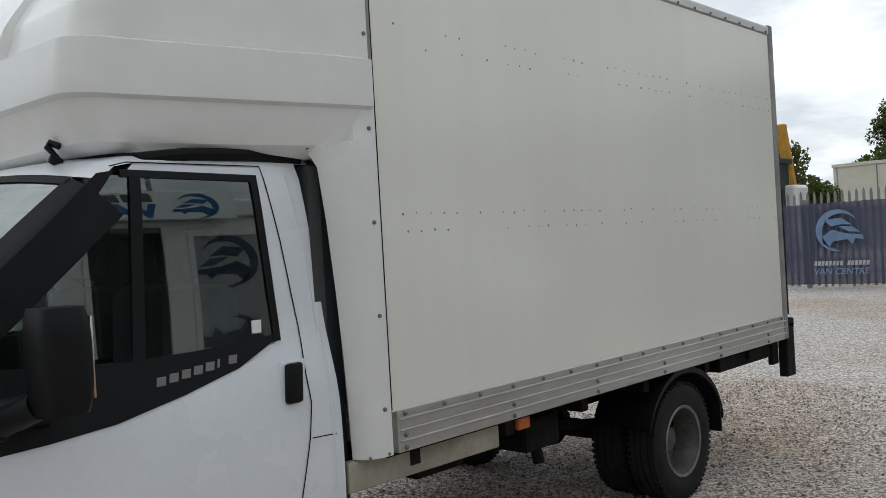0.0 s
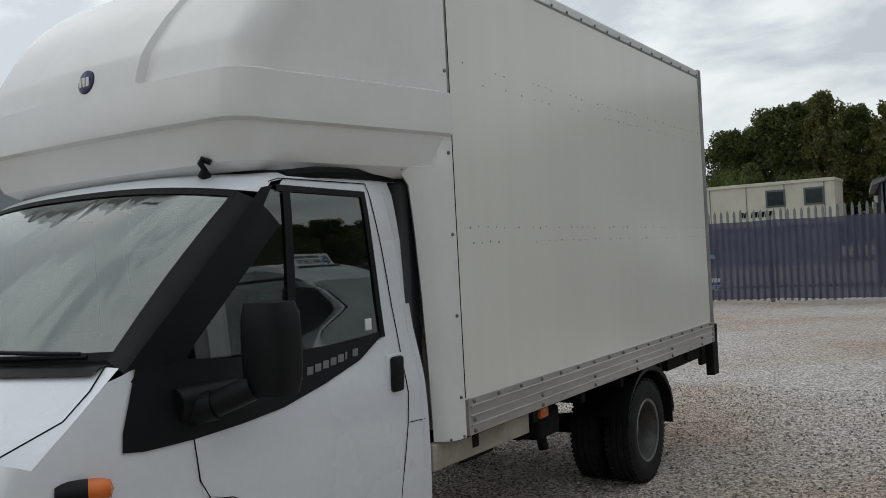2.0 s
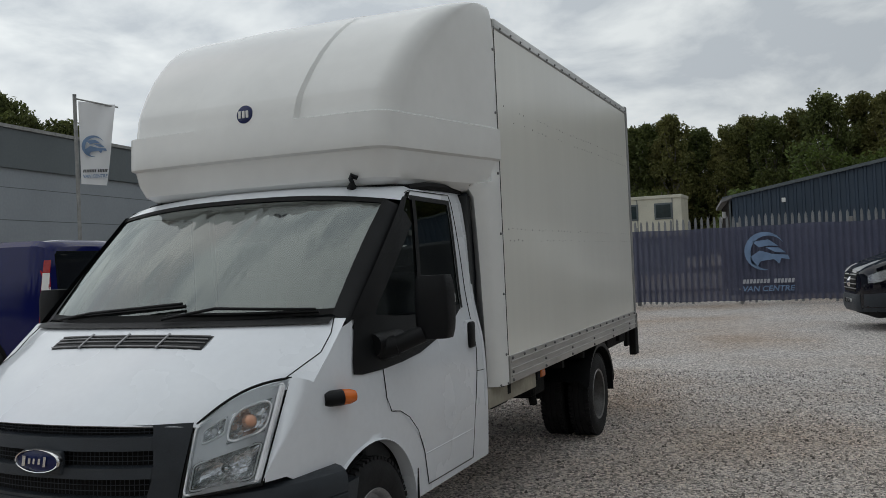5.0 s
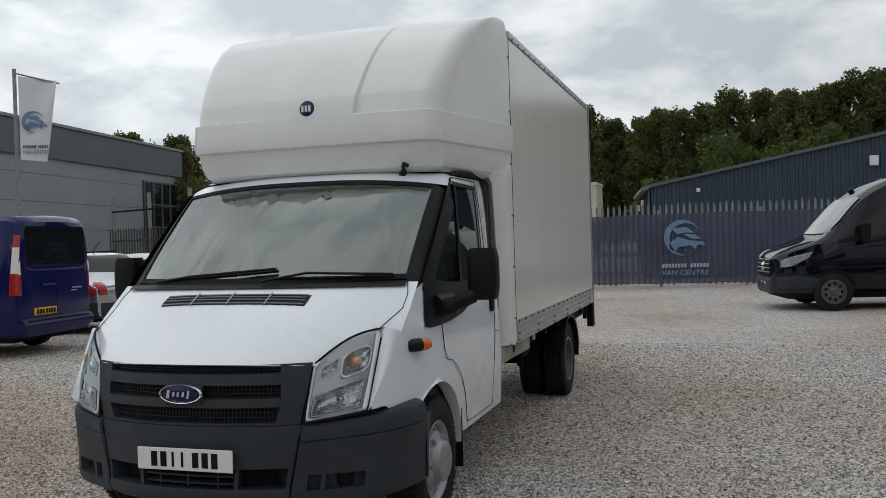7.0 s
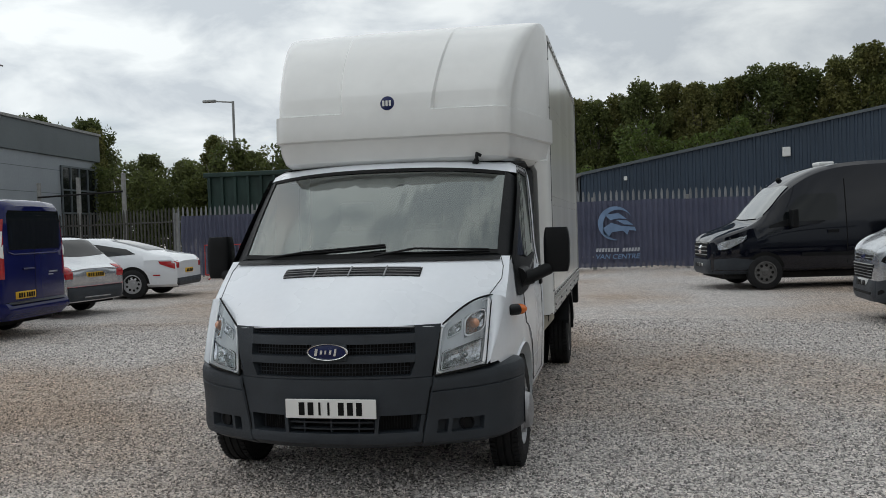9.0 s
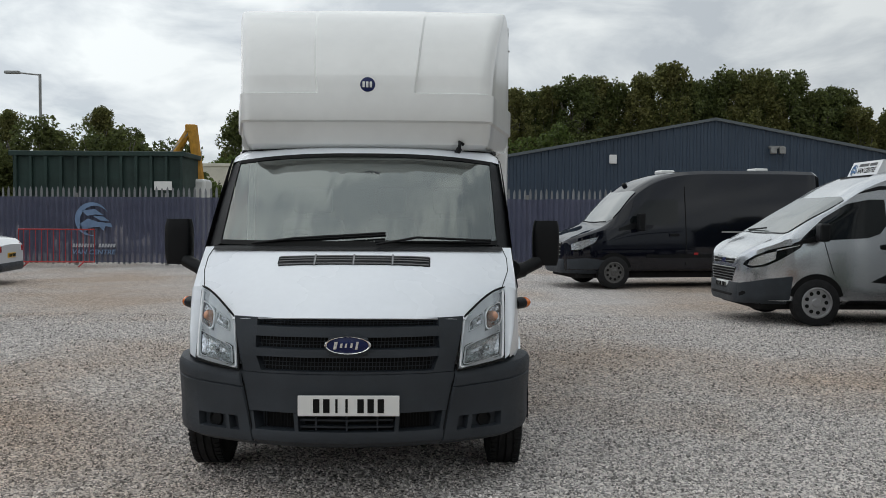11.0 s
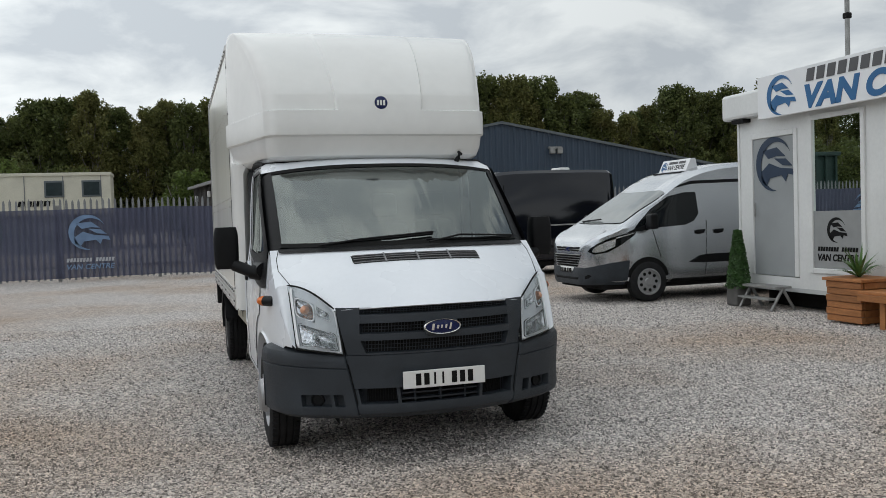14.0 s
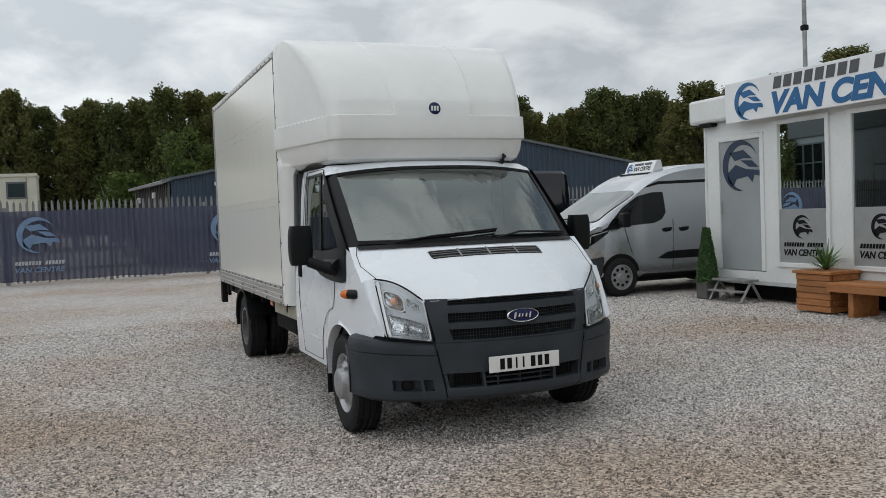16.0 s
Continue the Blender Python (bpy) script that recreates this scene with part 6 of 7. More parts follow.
part("tread", boxes(((OX - 0.46, 5.48, 0.15), (OX - 0.30, 6.20, 0.175)), bevel=0.006), M["galv"], step)

M["cedar"] = mat("orange_stained_timber", (0.42, 0.17, 0.055), 0.55, 0, 0.35, 2.5, 0.2, 30, 0.15, 40, stretch=(6, 0.6, 6), rand=0.12)
planter = thing("timber_planter", "orange stained timber planter box beside a bench", "planter")
for k in range(6):
    z = 0.02 + k * 0.085
    o = 0.012 if k % 2 else 0.0
    part("plank", boxes(((6.42 - o, 4.02, z), (6.46 - o, 4.62, z + 0.08)), bevel=0.006), M["cedar"], planter)
    part("plank", boxes(((6.46, 4.58, z), (6.92, 4.62, z + 0.08)), bevel=0.006), M["cedar"], planter)
    part("plank", boxes(((6.46, 4.02 - o, z), (6.92, 4.06 - o, z + 0.08)), bevel=0.006), M["cedar"], planter)
part("rim", boxes(((6.38, 3.98, 0.53), (6.95, 4.66, 0.57)), bevel=0.006), M["cedar"], planter)
M["leafblade"] = mat("spiky_leaf", (0.10, 0.20, 0.05), 0.5, 0, 0.4, 5)
spiky = thing("spiky_plant", "green spiky yucca in the timber planter", "plant")
spiky.location = (6.70, 3.92, 0.57)
planter.location = (0.04, -0.40, 0)
rng = random.Random(8)
bm = bmesh.new()
for k in range(46):
    a, el, L = rng.uniform(0, 6.283), rng.uniform(0.25, 1.45), rng.uniform(0.32, 0.5)
    d = Vector((math.cos(a) * math.cos(el), math.sin(a) * math.cos(el), math.sin(el)))
    sd = Vector((-math.sin(a), math.cos(a), 0)) * 0.018
    p1, p2 = d * L * 0.5 + Vector((0, 0, 0.02)), d * L - Vector((0, 0, 0.06 * math.cos(el)))
    v = [bm.verts.new(p) for p in (-sd * 0.6, sd * 0.6, p1 + sd, p2, p1 - sd)]
    bm.faces.new(v)
tagged(part("leaf", bm, M["leafblade"], spiky), kind="stuff")
bench = thing("timber_bench", "orange stained timber bench by the office", "bench")
for k in range(4):
    part("seat_plank", boxes(((6.38 + k * 0.14, 0.9, 0.40), (6.505 + k * 0.14, 3.60, 0.44)), bevel=0.006), M["cedar"], bench)
part("leg", boxes(((6.40, 1.0, 0), (6.85, 1.08, 0.40)), bevel=0.005), M["cedar"], bench)
part("leg", boxes(((6.40, 3.2, 0), (6.85, 3.28, 0.40)), bevel=0.005), M["cedar"], bench)
part("front_rail", boxes(((6.35, 0.95, 0.32), (6.39, 3.58, 0.40)), bevel=0.005), M["cedar"], bench)

topi = thing("artificial_topiary", "slim green leafy topiary cone in a grey pot", "plant")
topi.location = (6.72, 6.42, 0)
part("pot", boxes(((-0.13, -0.13, 0), (0.13, 0.13, 0.30)), bevel=0.02), mat("grey_pot", (0.12, 0.115, 0.11), 0.8, 0, 0.2, 8), topi, "square grey pot")
M["leaf"] = mat("box_leaf", (0.055, 0.13, 0.03), 0.55, 0, 0.5, 10, 0.3, 60)
rng = random.Random(9)
bm = bmesh.new()
for k in range(2600):
    z = rng.random()
    r = 0.19 * (1 - z * 0.72) * rng.uniform(0.8, 1.05)
    a = rng.uniform(0, 6.283)
    c = Vector((r * math.cos(a), r * math.sin(a), 0.27 + 0.88 * z))
    u = Vector((rng.uniform(-1, 1), rng.uniform(-1, 1), rng.uniform(-1, 1))).normalized() * 0.022
    w = u.cross(Vector((rng.uniform(-1, 1), rng.uniform(-1, 1), rng.uniform(-1, 1)))).normalized() * 0.014
    bm.faces.new([bm.verts.new(p) for p in (c - u, c + w, c + u, c - w)])
cyl(bm, (0, 0, 0.25), (0, 0, 1.12), 0.14, 0.04, 10)
part("foliage", bm, M["leaf"], topi)

# ---- parked vehicles ----
M["silver"] = mat("silver_metallic_paint", (0.53, 0.55, 0.575), 0.24, 0.85, 0.06, 2, 0.03, 300, coat=0.8)
M["blackpaint"] = mat("black_gloss_paint", (0.004, 0.005, 0.010), 0.05, 0, 0.2, 2, rvary=0.02, ior=1.5, spec=0.5)
M["bluepaint"] = mat("deep_blue_metallic_paint", (0.008, 0.011, 0.085), 0.10, 0, 0.2, 2, rvary=0.03, ior=1.4)
M["whitepaint"] = mat("white_car_paint", (0.72, 0.74, 0.77), 0.25, 0, 0.05, 2, coat=0.8)
M["carglass"] = mat("dark_car_glass", (0.008, 0.010, 0.011), 0.04, 0, 0.2, 3, rvary=0.01, ior=1.42)
# part of the sky's sheen is put into this pale base colour
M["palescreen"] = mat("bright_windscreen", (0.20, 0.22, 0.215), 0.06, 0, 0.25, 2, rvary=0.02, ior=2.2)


class Vehicle:
    """A lofted road vehicle; front at y = 0, forward -y, ground at z = 0."""

    def __init__(self, name, label, category, body, half, length, ztab, belt, sill, place, tail=0.35):
        self.ob = thing(name, label, category)
        self.ob.matrix_world = place
        self.half, self.length, self.ztab, self.belt, self.sill, self.tail = half, length, ztab, belt, sill, tail
        bm = bmesh.new()
        n = 72
        rows = [self.section(length * (0.4 * k / n + 0.6 * (0.5 - 0.5 * math.cos(math.pi * k / n)))) for k in range(n + 1)]
        full = [[(-x, y, z) for x, y, z in r] + r[-2::-1] for r in rows]
        vs = grid(bm, full)
        bm.faces.new(vs[0])
        bm.faces.new(vs[-1])
        self.body = part("body", bm, body, self.ob, smooth=True, angle=32)

    def plan(self, y):
        u, v = max(0.0, y / 0.75), max(0.0, (self.length - y) / self.tail)
        k = 1.0
        if u < 1:
            k *= 0.45 + 0.55 * (1 - (1 - u) ** 2.6) ** 0.5
        if v < 1:
            k *= 0.86 + 0.14 * (1 - (1 - v) ** 2.4) ** 0.5
        return self.half * k

    def end_y(self, x, z, rear):
        """Where the skin of the nose or tail lies behind a point (x, z)."""
        for k in range(160):
            d = 0.0075 * k
            y = self.length - d if rear else d
            if abs(x) <= self.side(y, z) + 0.002:
                return y
        return self.length - 1.2 if rear else 1.2

    def section(self, y):
        zt, wt = smooth_table(self.ztab, y)
        w = self.plan(y)
        bl = min(self.belt, zt - 0.07)
        sh = min(zt - 0.03, bl + 0.55 * (zt - bl))
        return [(w * 0.86, y, self.sill), (w * 0.97, y, self.sill + 0.06), (w, y, self.sill + 0.3 * (bl - self.sill)), (w * 1.0, y, self.sill + 0.62 * (bl - self.sill)), (w * 0.985, y, bl), (w * (0.985 + (wt - 0.985) * 0.55), y, sh),
                (w * wt, y, max(sh + 0.01, zt - 0.10 * min(1, (zt - bl) / 0.5))), (w * (wt - 0.10), y, zt - 0.025), (w * 0.45, y, zt - 0.004), (0.0, y, zt)]

    def side(self, y, z):
        s = self.section(y)
        return float(np.interp(z, [p[2] for p in s], [p[0] for p in s]))

    def top(self, x, y):
        s = self.section(y)[::-1]
        return float(np.interp(abs(x), [p[0] for p in s], [p[2] for p in s]))

    def side_part(self, name, lower, upper, material, off=0.008, sides=(1, -1), label="", n=10, m=5):
        out = []
        for s in sides:
            bm = bmesh.new()
            rows = []
            for j in range(m + 1):
                row = []
                for i in range(n + 1):
                    u = i / n
                    a = [np.interp(u, np.linspace(0, 1, len(lower)), [p[c] for p in lower]) for c in (0, 1)]
                    b = [np.interp(u, np.linspace(0, 1, len(upper)), [p[c] for p in upper]) for c in (0, 1)]
                    y, z = a[0] + (b[0] - a[0]) * j / m, a[1] + (b[1] - a[1]) * j / m
                    row.append((s * (self.side(y, z) + off), y, z))
                rows.append(row)
            grid(bm, rows)
            out.append(part(name, bm, material, self.ob, label, smooth=True, angle=180))
        return out

    def top_part(self, name, y0, y1, w0, w1, material, off=0.008, label="", n=12, m=8):
        bm = bmesh.new()
        rows = []
        for j in range(m + 1):
            y = y0 + (y1 - y0) * j / m
            w = w0 + (w1 - w0) * j / m
            bend = 0.06 if y1 < self.length / 2 else -0.05
            rows.append([((x := w * (2 * i / n - 1)), (yy := y + bend * (2 * i / n - 1) ** 2), self.top(x, yy) + off) for i in range(n + 1)])
        grid(bm, rows)
        return part(name, bm, material, self.ob, label, smooth=True, angle=180)

    def end_part(self, name, x0, x1, z0, z1, material, rear=True, off=0.012, depth=0.03, label="", bevel=0.008, taper=0.0):
        """A block let into the nose or tail that follows its curve; taper draws in the lower corners."""
        s = 1 if rear else -1
        n, m = max(2, int(abs(x1 - x0) / 0.06)), max(2, int(abs(z1 - z0) / 0.06))
        outer, inner = [], []
        for j in range(m + 1):
            v = j / m
            z = z0 + (z1 - z0) * v
            a, b = x0 - (x0 - (x0 + x1) / 2) * taper * (1 - v), x1 - (x1 - (x0 + x1) / 2) * taper * (1 - v)
            ro, ri = [], []
            for i in range(n + 1):
                x = a + (b - a) * i / n
                y = self.end_y(x, z, rear)
                lip = 0.35 if i in (0, n) or j in (0, m) else 1.0
                ro.append((x, y + s * off * lip, z))
                ri.append((x, y - s * depth, z))
            outer.append(ro)
            inner.append(ri)
        bm = bmesh.new()
        grid(bm, outer)
        border = lambda g: g[0] + [r[-1] for r in g[1:]] + g[-1][::-1][1:] + [r[0] for r in g[::-1]][1:]
        grid(bm, [border(outer), border(inner)])
        bmesh.ops.remove_doubles(bm, verts=bm.verts[:], dist=1e-5)
        return part(name, bm, material, self.ob, label, smooth=True, angle=40)

    def wheels(self, ys, r, cap, metal=None):
        for y in ys:
            for s in (1, -1):
                w = self.plan(y)
                e = new("wheel")
                e.parent = self.ob
                e.location = (s * (w - 0.075), y, r)
                e.rotation_euler = (0, 0, 0 if s > 0 else math.pi)
                bm = bmesh.new()
                lathe(bm, [(-0.1, r * 0.6), (-0.11, r * 0.8), (-0.08, r * 0.98), (0.08, r * 0.98), (0.11, r * 0.82), (0.105, r * 0.66), (0.09, r * 0.63)], seg=36)
                part("tyre", bm, M["rubber"], e, smooth=True)
                bm = bmesh.new()
                lathe(bm, [(0.10, r * 0.66), (0.105, r * 0.60), (0.07, r * 0.56), (0.075, r * 0.2), (0.09, r * 0.16), (0.095, 0)], seg=36)
                rim = part("rim", bm, metal or M["steel"], e, cap, smooth=True)
                for k in range(9):
                    a = 2 * math.pi * k / 9
                    part("rim_hole", cyl(bmesh.new(), (0.06, r * 0.42 * math.cos(a), r * 0.42 * math.sin(a)), (0.079, r * 0.42 * math.cos(a), r * 0.42 * math.sin(a)), r * 0.085, seg=8), M["ink"], e)
                bm = bmesh.new()   # dark wheel arch
                rows = []
                for k in range(25):
                    a = 2 * math.pi * k / 24
                    row = []
                    for q in (0.0, 0.5, 0.8, 1.0):
                        yy, zz = y - math.cos(a) * q * (r + 0.06), max(self.sill + 0.004, r + 0.01 + math.sin(a) * q * (r + 0.06))
                        row.append((s * (self.side(yy, zz) + 0.005), yy, zz))
                    rows.append(row)
                grid(bm, rows)
                part("wheel_arch", bm, M["ink"], self.ob)

    def underside(self):
        part("underbody", boxes(((-self.half * 0.8, 0.25, 0.22), (self.half * 0.8, self.length - 0.2, self.sill + 0.1))), M["dark"], self.ob)

    def mirrors(self, y, z, big=1.0):
        for s in (1, -1):
            x = self.side(y, z)
            bm = boxes(((s * x, y - 0.03, z - 0.02), (s * (x + 0.10), y + 0.05, z + 0.03)), ((s * (x + 0.08), y - 0.06, z - 0.08 * big), (s * (x + 0.27), y + 0.08, z + 0.17 * big)), bevel=0.03)
            part("door_mirror", bm, M["black"], self.ob)

    def plate(self, z, rear, x=0.0, off=0.02):
        p = self.end_part("number_plate", x - 0.26, x + 0.26, z - 0.055, z + 0.055, M["yplate"] if rear else M["plate"], rear, off, 0.03, "number plate with plain bars", 0.003)
        s = 1 if rear else -1
        yy = self.end_y(x, z, rear) + s * off
        for k in range(7):
            xx = x - 0.19 + k * 0.06 + (0.02 if k > 3 else 0)
            part("plate_bar", boxes(((xx - 0.02, yy, z - 0.035), (xx + 0.02, yy + s * 0.003, z + 0.035))), M["ink"], p)


def place(x, y, deg):
    return pose(x, y, 0, 0, 0, deg)


# silver panel van beside the office
v = Vehicle("panel_van", "silver high-roof panel van with a roof sign", "van", M["silver"], 0.98, 5.1,
            [(0.0, 0.84, 0.9), (0.03, 0.99, 0.9), (0.2, 1.13, 0.9), (0.52, 1.27, 0.90), (0.95, 1.56, 0.87), (1.35, 1.80, 0.85), (1.7, 2.02, 0.83), (2.1, 2.18, 0.82), (2.6, 2.27, 0.82), (3.5, 2.31, 0.82), (4.9, 2.31, 0.82), (5.1, 2.25, 0.82)], 1.22, 0.30, place(4.88, 8.59, -90))
v.wheels((0.98, 4.0), 0.335, "silver wheel trim")
v.underside()
v.top_part("windscreen", 0.55, 1.36, 0.83, 0.805, M["palescreen"], 0.014, label="windscreen with sky sheen partly put into its pale colour", n=28, m=18)
v.side_part("side_window", [(0.74, 1.20), (1.05, 1.205), (1.70, 1.24), (1.87, 1.30), (1.97, 1.42)], [(0.82, 1.28), (1.10, 1.52), (1.45, 1.72), (1.75, 1.78), (1.96, 1.78)], M["carglass"], label="dark side window", n=20, m=8)
v.side_part("roof_strip", [(1.6, 1.86), (1.9, 1.92), (5.0, 1.98)], [(1.7, 1.91), (1.9, 1.97), (5.0, 2.03)], M["black"], 0.012)
v.side_part("rubbing_strip", [(1.75, 0.62), (2.0, 0.60), (4.9, 0.62)], [(1.95, 0.72), (2.1, 0.74), (4.9, 0.75)], M["black"], 0.02)
v.side_part("door_gap", [(1.22, 0.72), (1.16, 0.9), (1.08, 1.18)], [(1.229, 0.72), (1.169, 0.9), (1.089, 1.18)], M["ink"], 0.004)
v.side_part("door_gap", [(2.06, 0.40), (2.10, 1.3)], [(2.067, 0.40), (2.107, 1.3)], M["ink"], 0.009)
for y in (1.88, 2.24):
    v.side_part("handle_recess", [(y - 0.01, 1.085), (y + 0.07, 1.075), (y + 0.17, 1.095)], [(y - 0.01, 1.125), (y + 0.07, 1.14), (y + 0.17, 1.145)], M["ink"], 0.006, n=6, m=2)
    v.side_part("door_handle", [(y, 1.108), (y + 0.165, 1.115)], [(y, 1.150), (y + 0.165, 1.155)], M["black"], 0.035, n=4, m=1)
v.side_part("headlamp", [(0.050, 0.85), (0.12, 0.805), (0.28, 0.835), (0.48, 0.94), (0.74, 1.10)], [(0.075, 0.905), (0.16, 0.985), (0.32, 1.065), (0.54, 1.125), (0.78, 1.155)], M["carglass"], 0.012, label="swept headlamp with a dark housing", n=18, m=6)
v.side_part("lamp_reflector", [(0.09, 0.850), (0.14, 0.835), (0.26, 0.865), (0.40, 0.935)], [(0.11, 0.905), (0.17, 0.955), (0.29, 1.015), (0.42, 1.05)], M["facet"], 0.019, label="chrome lamp reflector", n=10)
v.side_part("lamp_strip", [(0.42, 1.055), (0.72, 1.128)], [(0.42, 1.075), (0.74, 1.142)], M["facet"], 0.019, n=6, m=1)
v.side_part("mirror_sail", [(0.62, 1.14), (1.05, 1.19)], [(0.66, 1.17), (1.02, 1.29)], M["black"], 0.012)
v.side_part("bumper_side", [(0.0, 0.30), (0.06, 0.30), (0.3, 0.30), (0.60, 0.30)], [(0.0, 0.57), (0.06, 0.60), (0.3, 0.66), (0.64, 0.70)], M["bumper"], 0.016, label="dark bumper", n=20)
v.end_part("bumper", -0.56, 0.56, 0.30, 0.585, M["bumper"], False, 0.022, label="dark grey front bumper")
v.end_part("lower_intake", -0.50, 0.50, 0.36, 0.45, M["ink"], False, 0.030, taper=0.12)
v.end_part("grille", -0.50, 0.50, 0.60, 0.80, M["ink"], False, 0.016, label="black grille", taper=0.22)
for z, w in ((0.635, 0.41), (0.675, 0.43), (0.715, 0.45), (0.755, 0.47), (0.795, 0.49)):
    v.end_part("grille_bar", -w, w, z - 0.008, z + 0.008, M["galv"] if z > 0.79 else M["lettergrey"], False, 0.030)
v.end_part("upper_grille", -0.46, 0.46, 0.85, 0.925, M["ink"], False, 0.010, taper=0.12)
v.end_part("grille_bar", -0.44, 0.44, 0.880, 0.890, M["galv"], False, 0.022)
v.end_part("badge", -0.085, 0.085, 0.855, 0.925, M["bluebadge"], False, 0.030, label="dark blue badge")
v.plate(0.535, False, 0.0, 0.034)
for q in (1, -1):
    v.end_part("fog_recess", q * 0.60, q * 0.74, 0.40, 0.49, M["ink"], False, 0.022)
for lo_, hi_ in (([(1.15, 1.00), (2.3, 1.03), (4.9, 1.06)], [(1.15, 1.025), (2.3, 1.055), (4.9, 1.085)]), ([(1.5, 0.84), (3.0, 0.80), (3.6, 0.84)], [(1.5, 0.865), (3.0, 0.825), (3.6, 0.865)])):
    v.side_part("body_crease", lo_, hi_, M["silver"], 0.010, n=16, m=2)
v.side_part("sill", [(1.45, 0.30), (3.5, 0.30)], [(1.45, 0.36), (3.5, 0.36)], M["black"], 0.012, n=8, m=1)
v.mirrors(0.98, 1.27)
part("wiper", rods([(-0.6, 0.60, 1.335), (0.1, 0.60, 1.37)], 0.012), M["black"], v.ob)
rs = thing("roof_sign", "white roof sign with blue and black lettering on the van", "sign")
rs.matrix_world = place(4.88, 8.59, -90) @ Matrix.Translation((0.0, 2.05, 2.13)) @ Matrix.Diagonal((0.85, 0.85, 0.9, 1))
part("board", extrude_poly(bmesh.new(), [(-0.52, 0, 0), (-0.52, 0.30, 0.03), (-0.48, 0.22, 0.27), (-0.48, 0.12, 0.27)], (1.04, 0, 0)), M["signwhite"], rs)
bm = extrude_poly(bmesh.new(), [(-0.52, -0.12, 0), (0.52, -0.12, 0), (0.52, 0.34, 0.03), (-0.52, 0.34, 0.03)], (0, 0, 0.02))
part("base_plate", bm, M["black"], rs)
text_part("sign_lettering", "VAN CENTRE", 0.13, M["ink"], rs, pose(-0.20, 0.035, 0.075, 66, 0, 0), 0.2, 0.003, "", 0.62)
lettering("name_lettering", bars_bm(0.62, 0.05, (8, 6)), M["signgrey"], rs).matrix_basis = pose(-0.20, 0.078, 0.185, -24, 0, 0)
part("sign_logo", logo_bm(0.2), M["signblue"], rs).matrix_basis = pose(-0.34, 0.055, 0.135, -24, 0, 0)

# black long high-roof van
v = Vehicle("long_van", "glossy black long high-roof van", "van", M["blackpaint"], 0.99, 6.0,
            [(0.0, 0.88, 0.9), (0.04, 1.02, 0.9), (0.3, 1.16, 0.9), (0.87, 1.38, 0.88), (1.15, 1.68, 0.85), (1.47, 2.02, 0.83), (1.9, 2.32, 0.82), (2.4, 2.50, 0.82), (3.0, 2.57, 0.83), (4.0, 2.59, 0.84), (5.8, 2.59, 0.84), (6.0, 2.52, 0.84)], 1.25, 0.34, place(3.23, 14.84, -80))
v.wheels((1.02, 4.7), 0.35, "dark wheel with a silver hub ring", M["rimdark"])
v.underside()
v.top_part("windscreen", 0.90, 1.52, 0.86, 0.76, M["palescreen"], 0.025, label="windscreen with part of its sky sheen in the base colour")
v.side_part("side_window", [(1.30, 1.36), (1.7, 1.36), (2.42, 1.38), (2.50, 1.42)], [(1.55, 1.66), (1.80, 1.90), (2.42, 1.92), (2.50, 1.88)], M["carglass"], label="dark side window", n=16)
v.side_part("mirror_sail", [(1.12, 1.24), (1.55, 1.28)], [(1.14, 1.30), (1.52, 1.42)], M["black"], 0.012)
v.side_part("headlamp", [(0.12, 0.80), (0.30, 0.82), (0.62, 1.0)], [(0.12, 0.96), (0.30, 1.04), (0.70, 1.12)], M["lens"], 0.022, label="clear headlamp")
v.side_part("lamp_reflector", [(0.13, 0.82), (0.30, 0.84), (0.60, 1.0)], [(0.13, 0.95), (0.30, 1.02), (0.66, 1.11)], M["facet"], 0.016)
v.end_part("grille", -0.50, 0.50, 0.66, 0.98, M["ink"], False, 0.014, taper=0.15)
for z in (0.72, 0.80, 0.88, 0.96):
    v.end_part("grille_bar", -0.46, 0.46, z - 0.012, z + 0.012, M["galv"], False, 0.030)
v.end_part("badge", -0.09, 0.09, 0.74, 0.92, M["chrome"], False, 0.05)
v.end_part("bumper", -0.62, 0.62, 0.32, 0.62, M["bumper"], False, 0.03)
v.side_part("bumper_side", [(0.0, 0.32), (0.4, 0.32), (0.85, 0.32)], [(0.0, 0.62), (0.4, 0.66), (0.90, 0.60)], M["bumper"], 0.012)
v.plate(0.50, False, 0.0, 0.05)
v.mirrors(1.55, 1.36, 1.5)
v.side_part("side_marker", [(2.85, 0.72), (2.95, 0.72)], [(2.85, 0.77), (2.95, 0.77)], M["red"], 0.012, n=2, m=1)
v.side_part("door_handle", [(2.28, 1.12), (2.50, 1.12)], [(2.28, 1.18), (2.50, 1.18)], M["black"], 0.03, n=3, m=1)
v.side_part("rail", [(3.5, 1.20), (5.1, 1.20)], [(3.5, 1.235), (5.1, 1.235)], M["galv"], 0.010, n=4, m=1, label="bright sliding door rail")
v.side_part("panel_gap", [(2.66, 0.5), (2.66, 2.2)], [(2.68, 0.5), (2.68, 2.2)], M["ink"], 0.003)
v.side_part("body_moulding", [(1.75, 0.66), (4.0, 0.66)], [(1.75, 0.73), (4.0, 0.73)], M["black"], 0.012)
for y, z in ((2.45, 2.50), (4.75, 2.575)):
    part("roof_vent", boxes(((-0.2, y, z), (0.2, y + 0.32, z + 0.09)), bevel=0.03), M["plate"], v.ob, "pale roof vent")
bm = bmesh.new()
bmesh.ops.create_uvsphere(bm, u_segments=12, v_segments=6, radius=0.06, matrix=Matrix.Translation((-0.25, 1.75, 2.25)))
part("roof_lamp", bm, M["black"], v.ob, smooth=True)

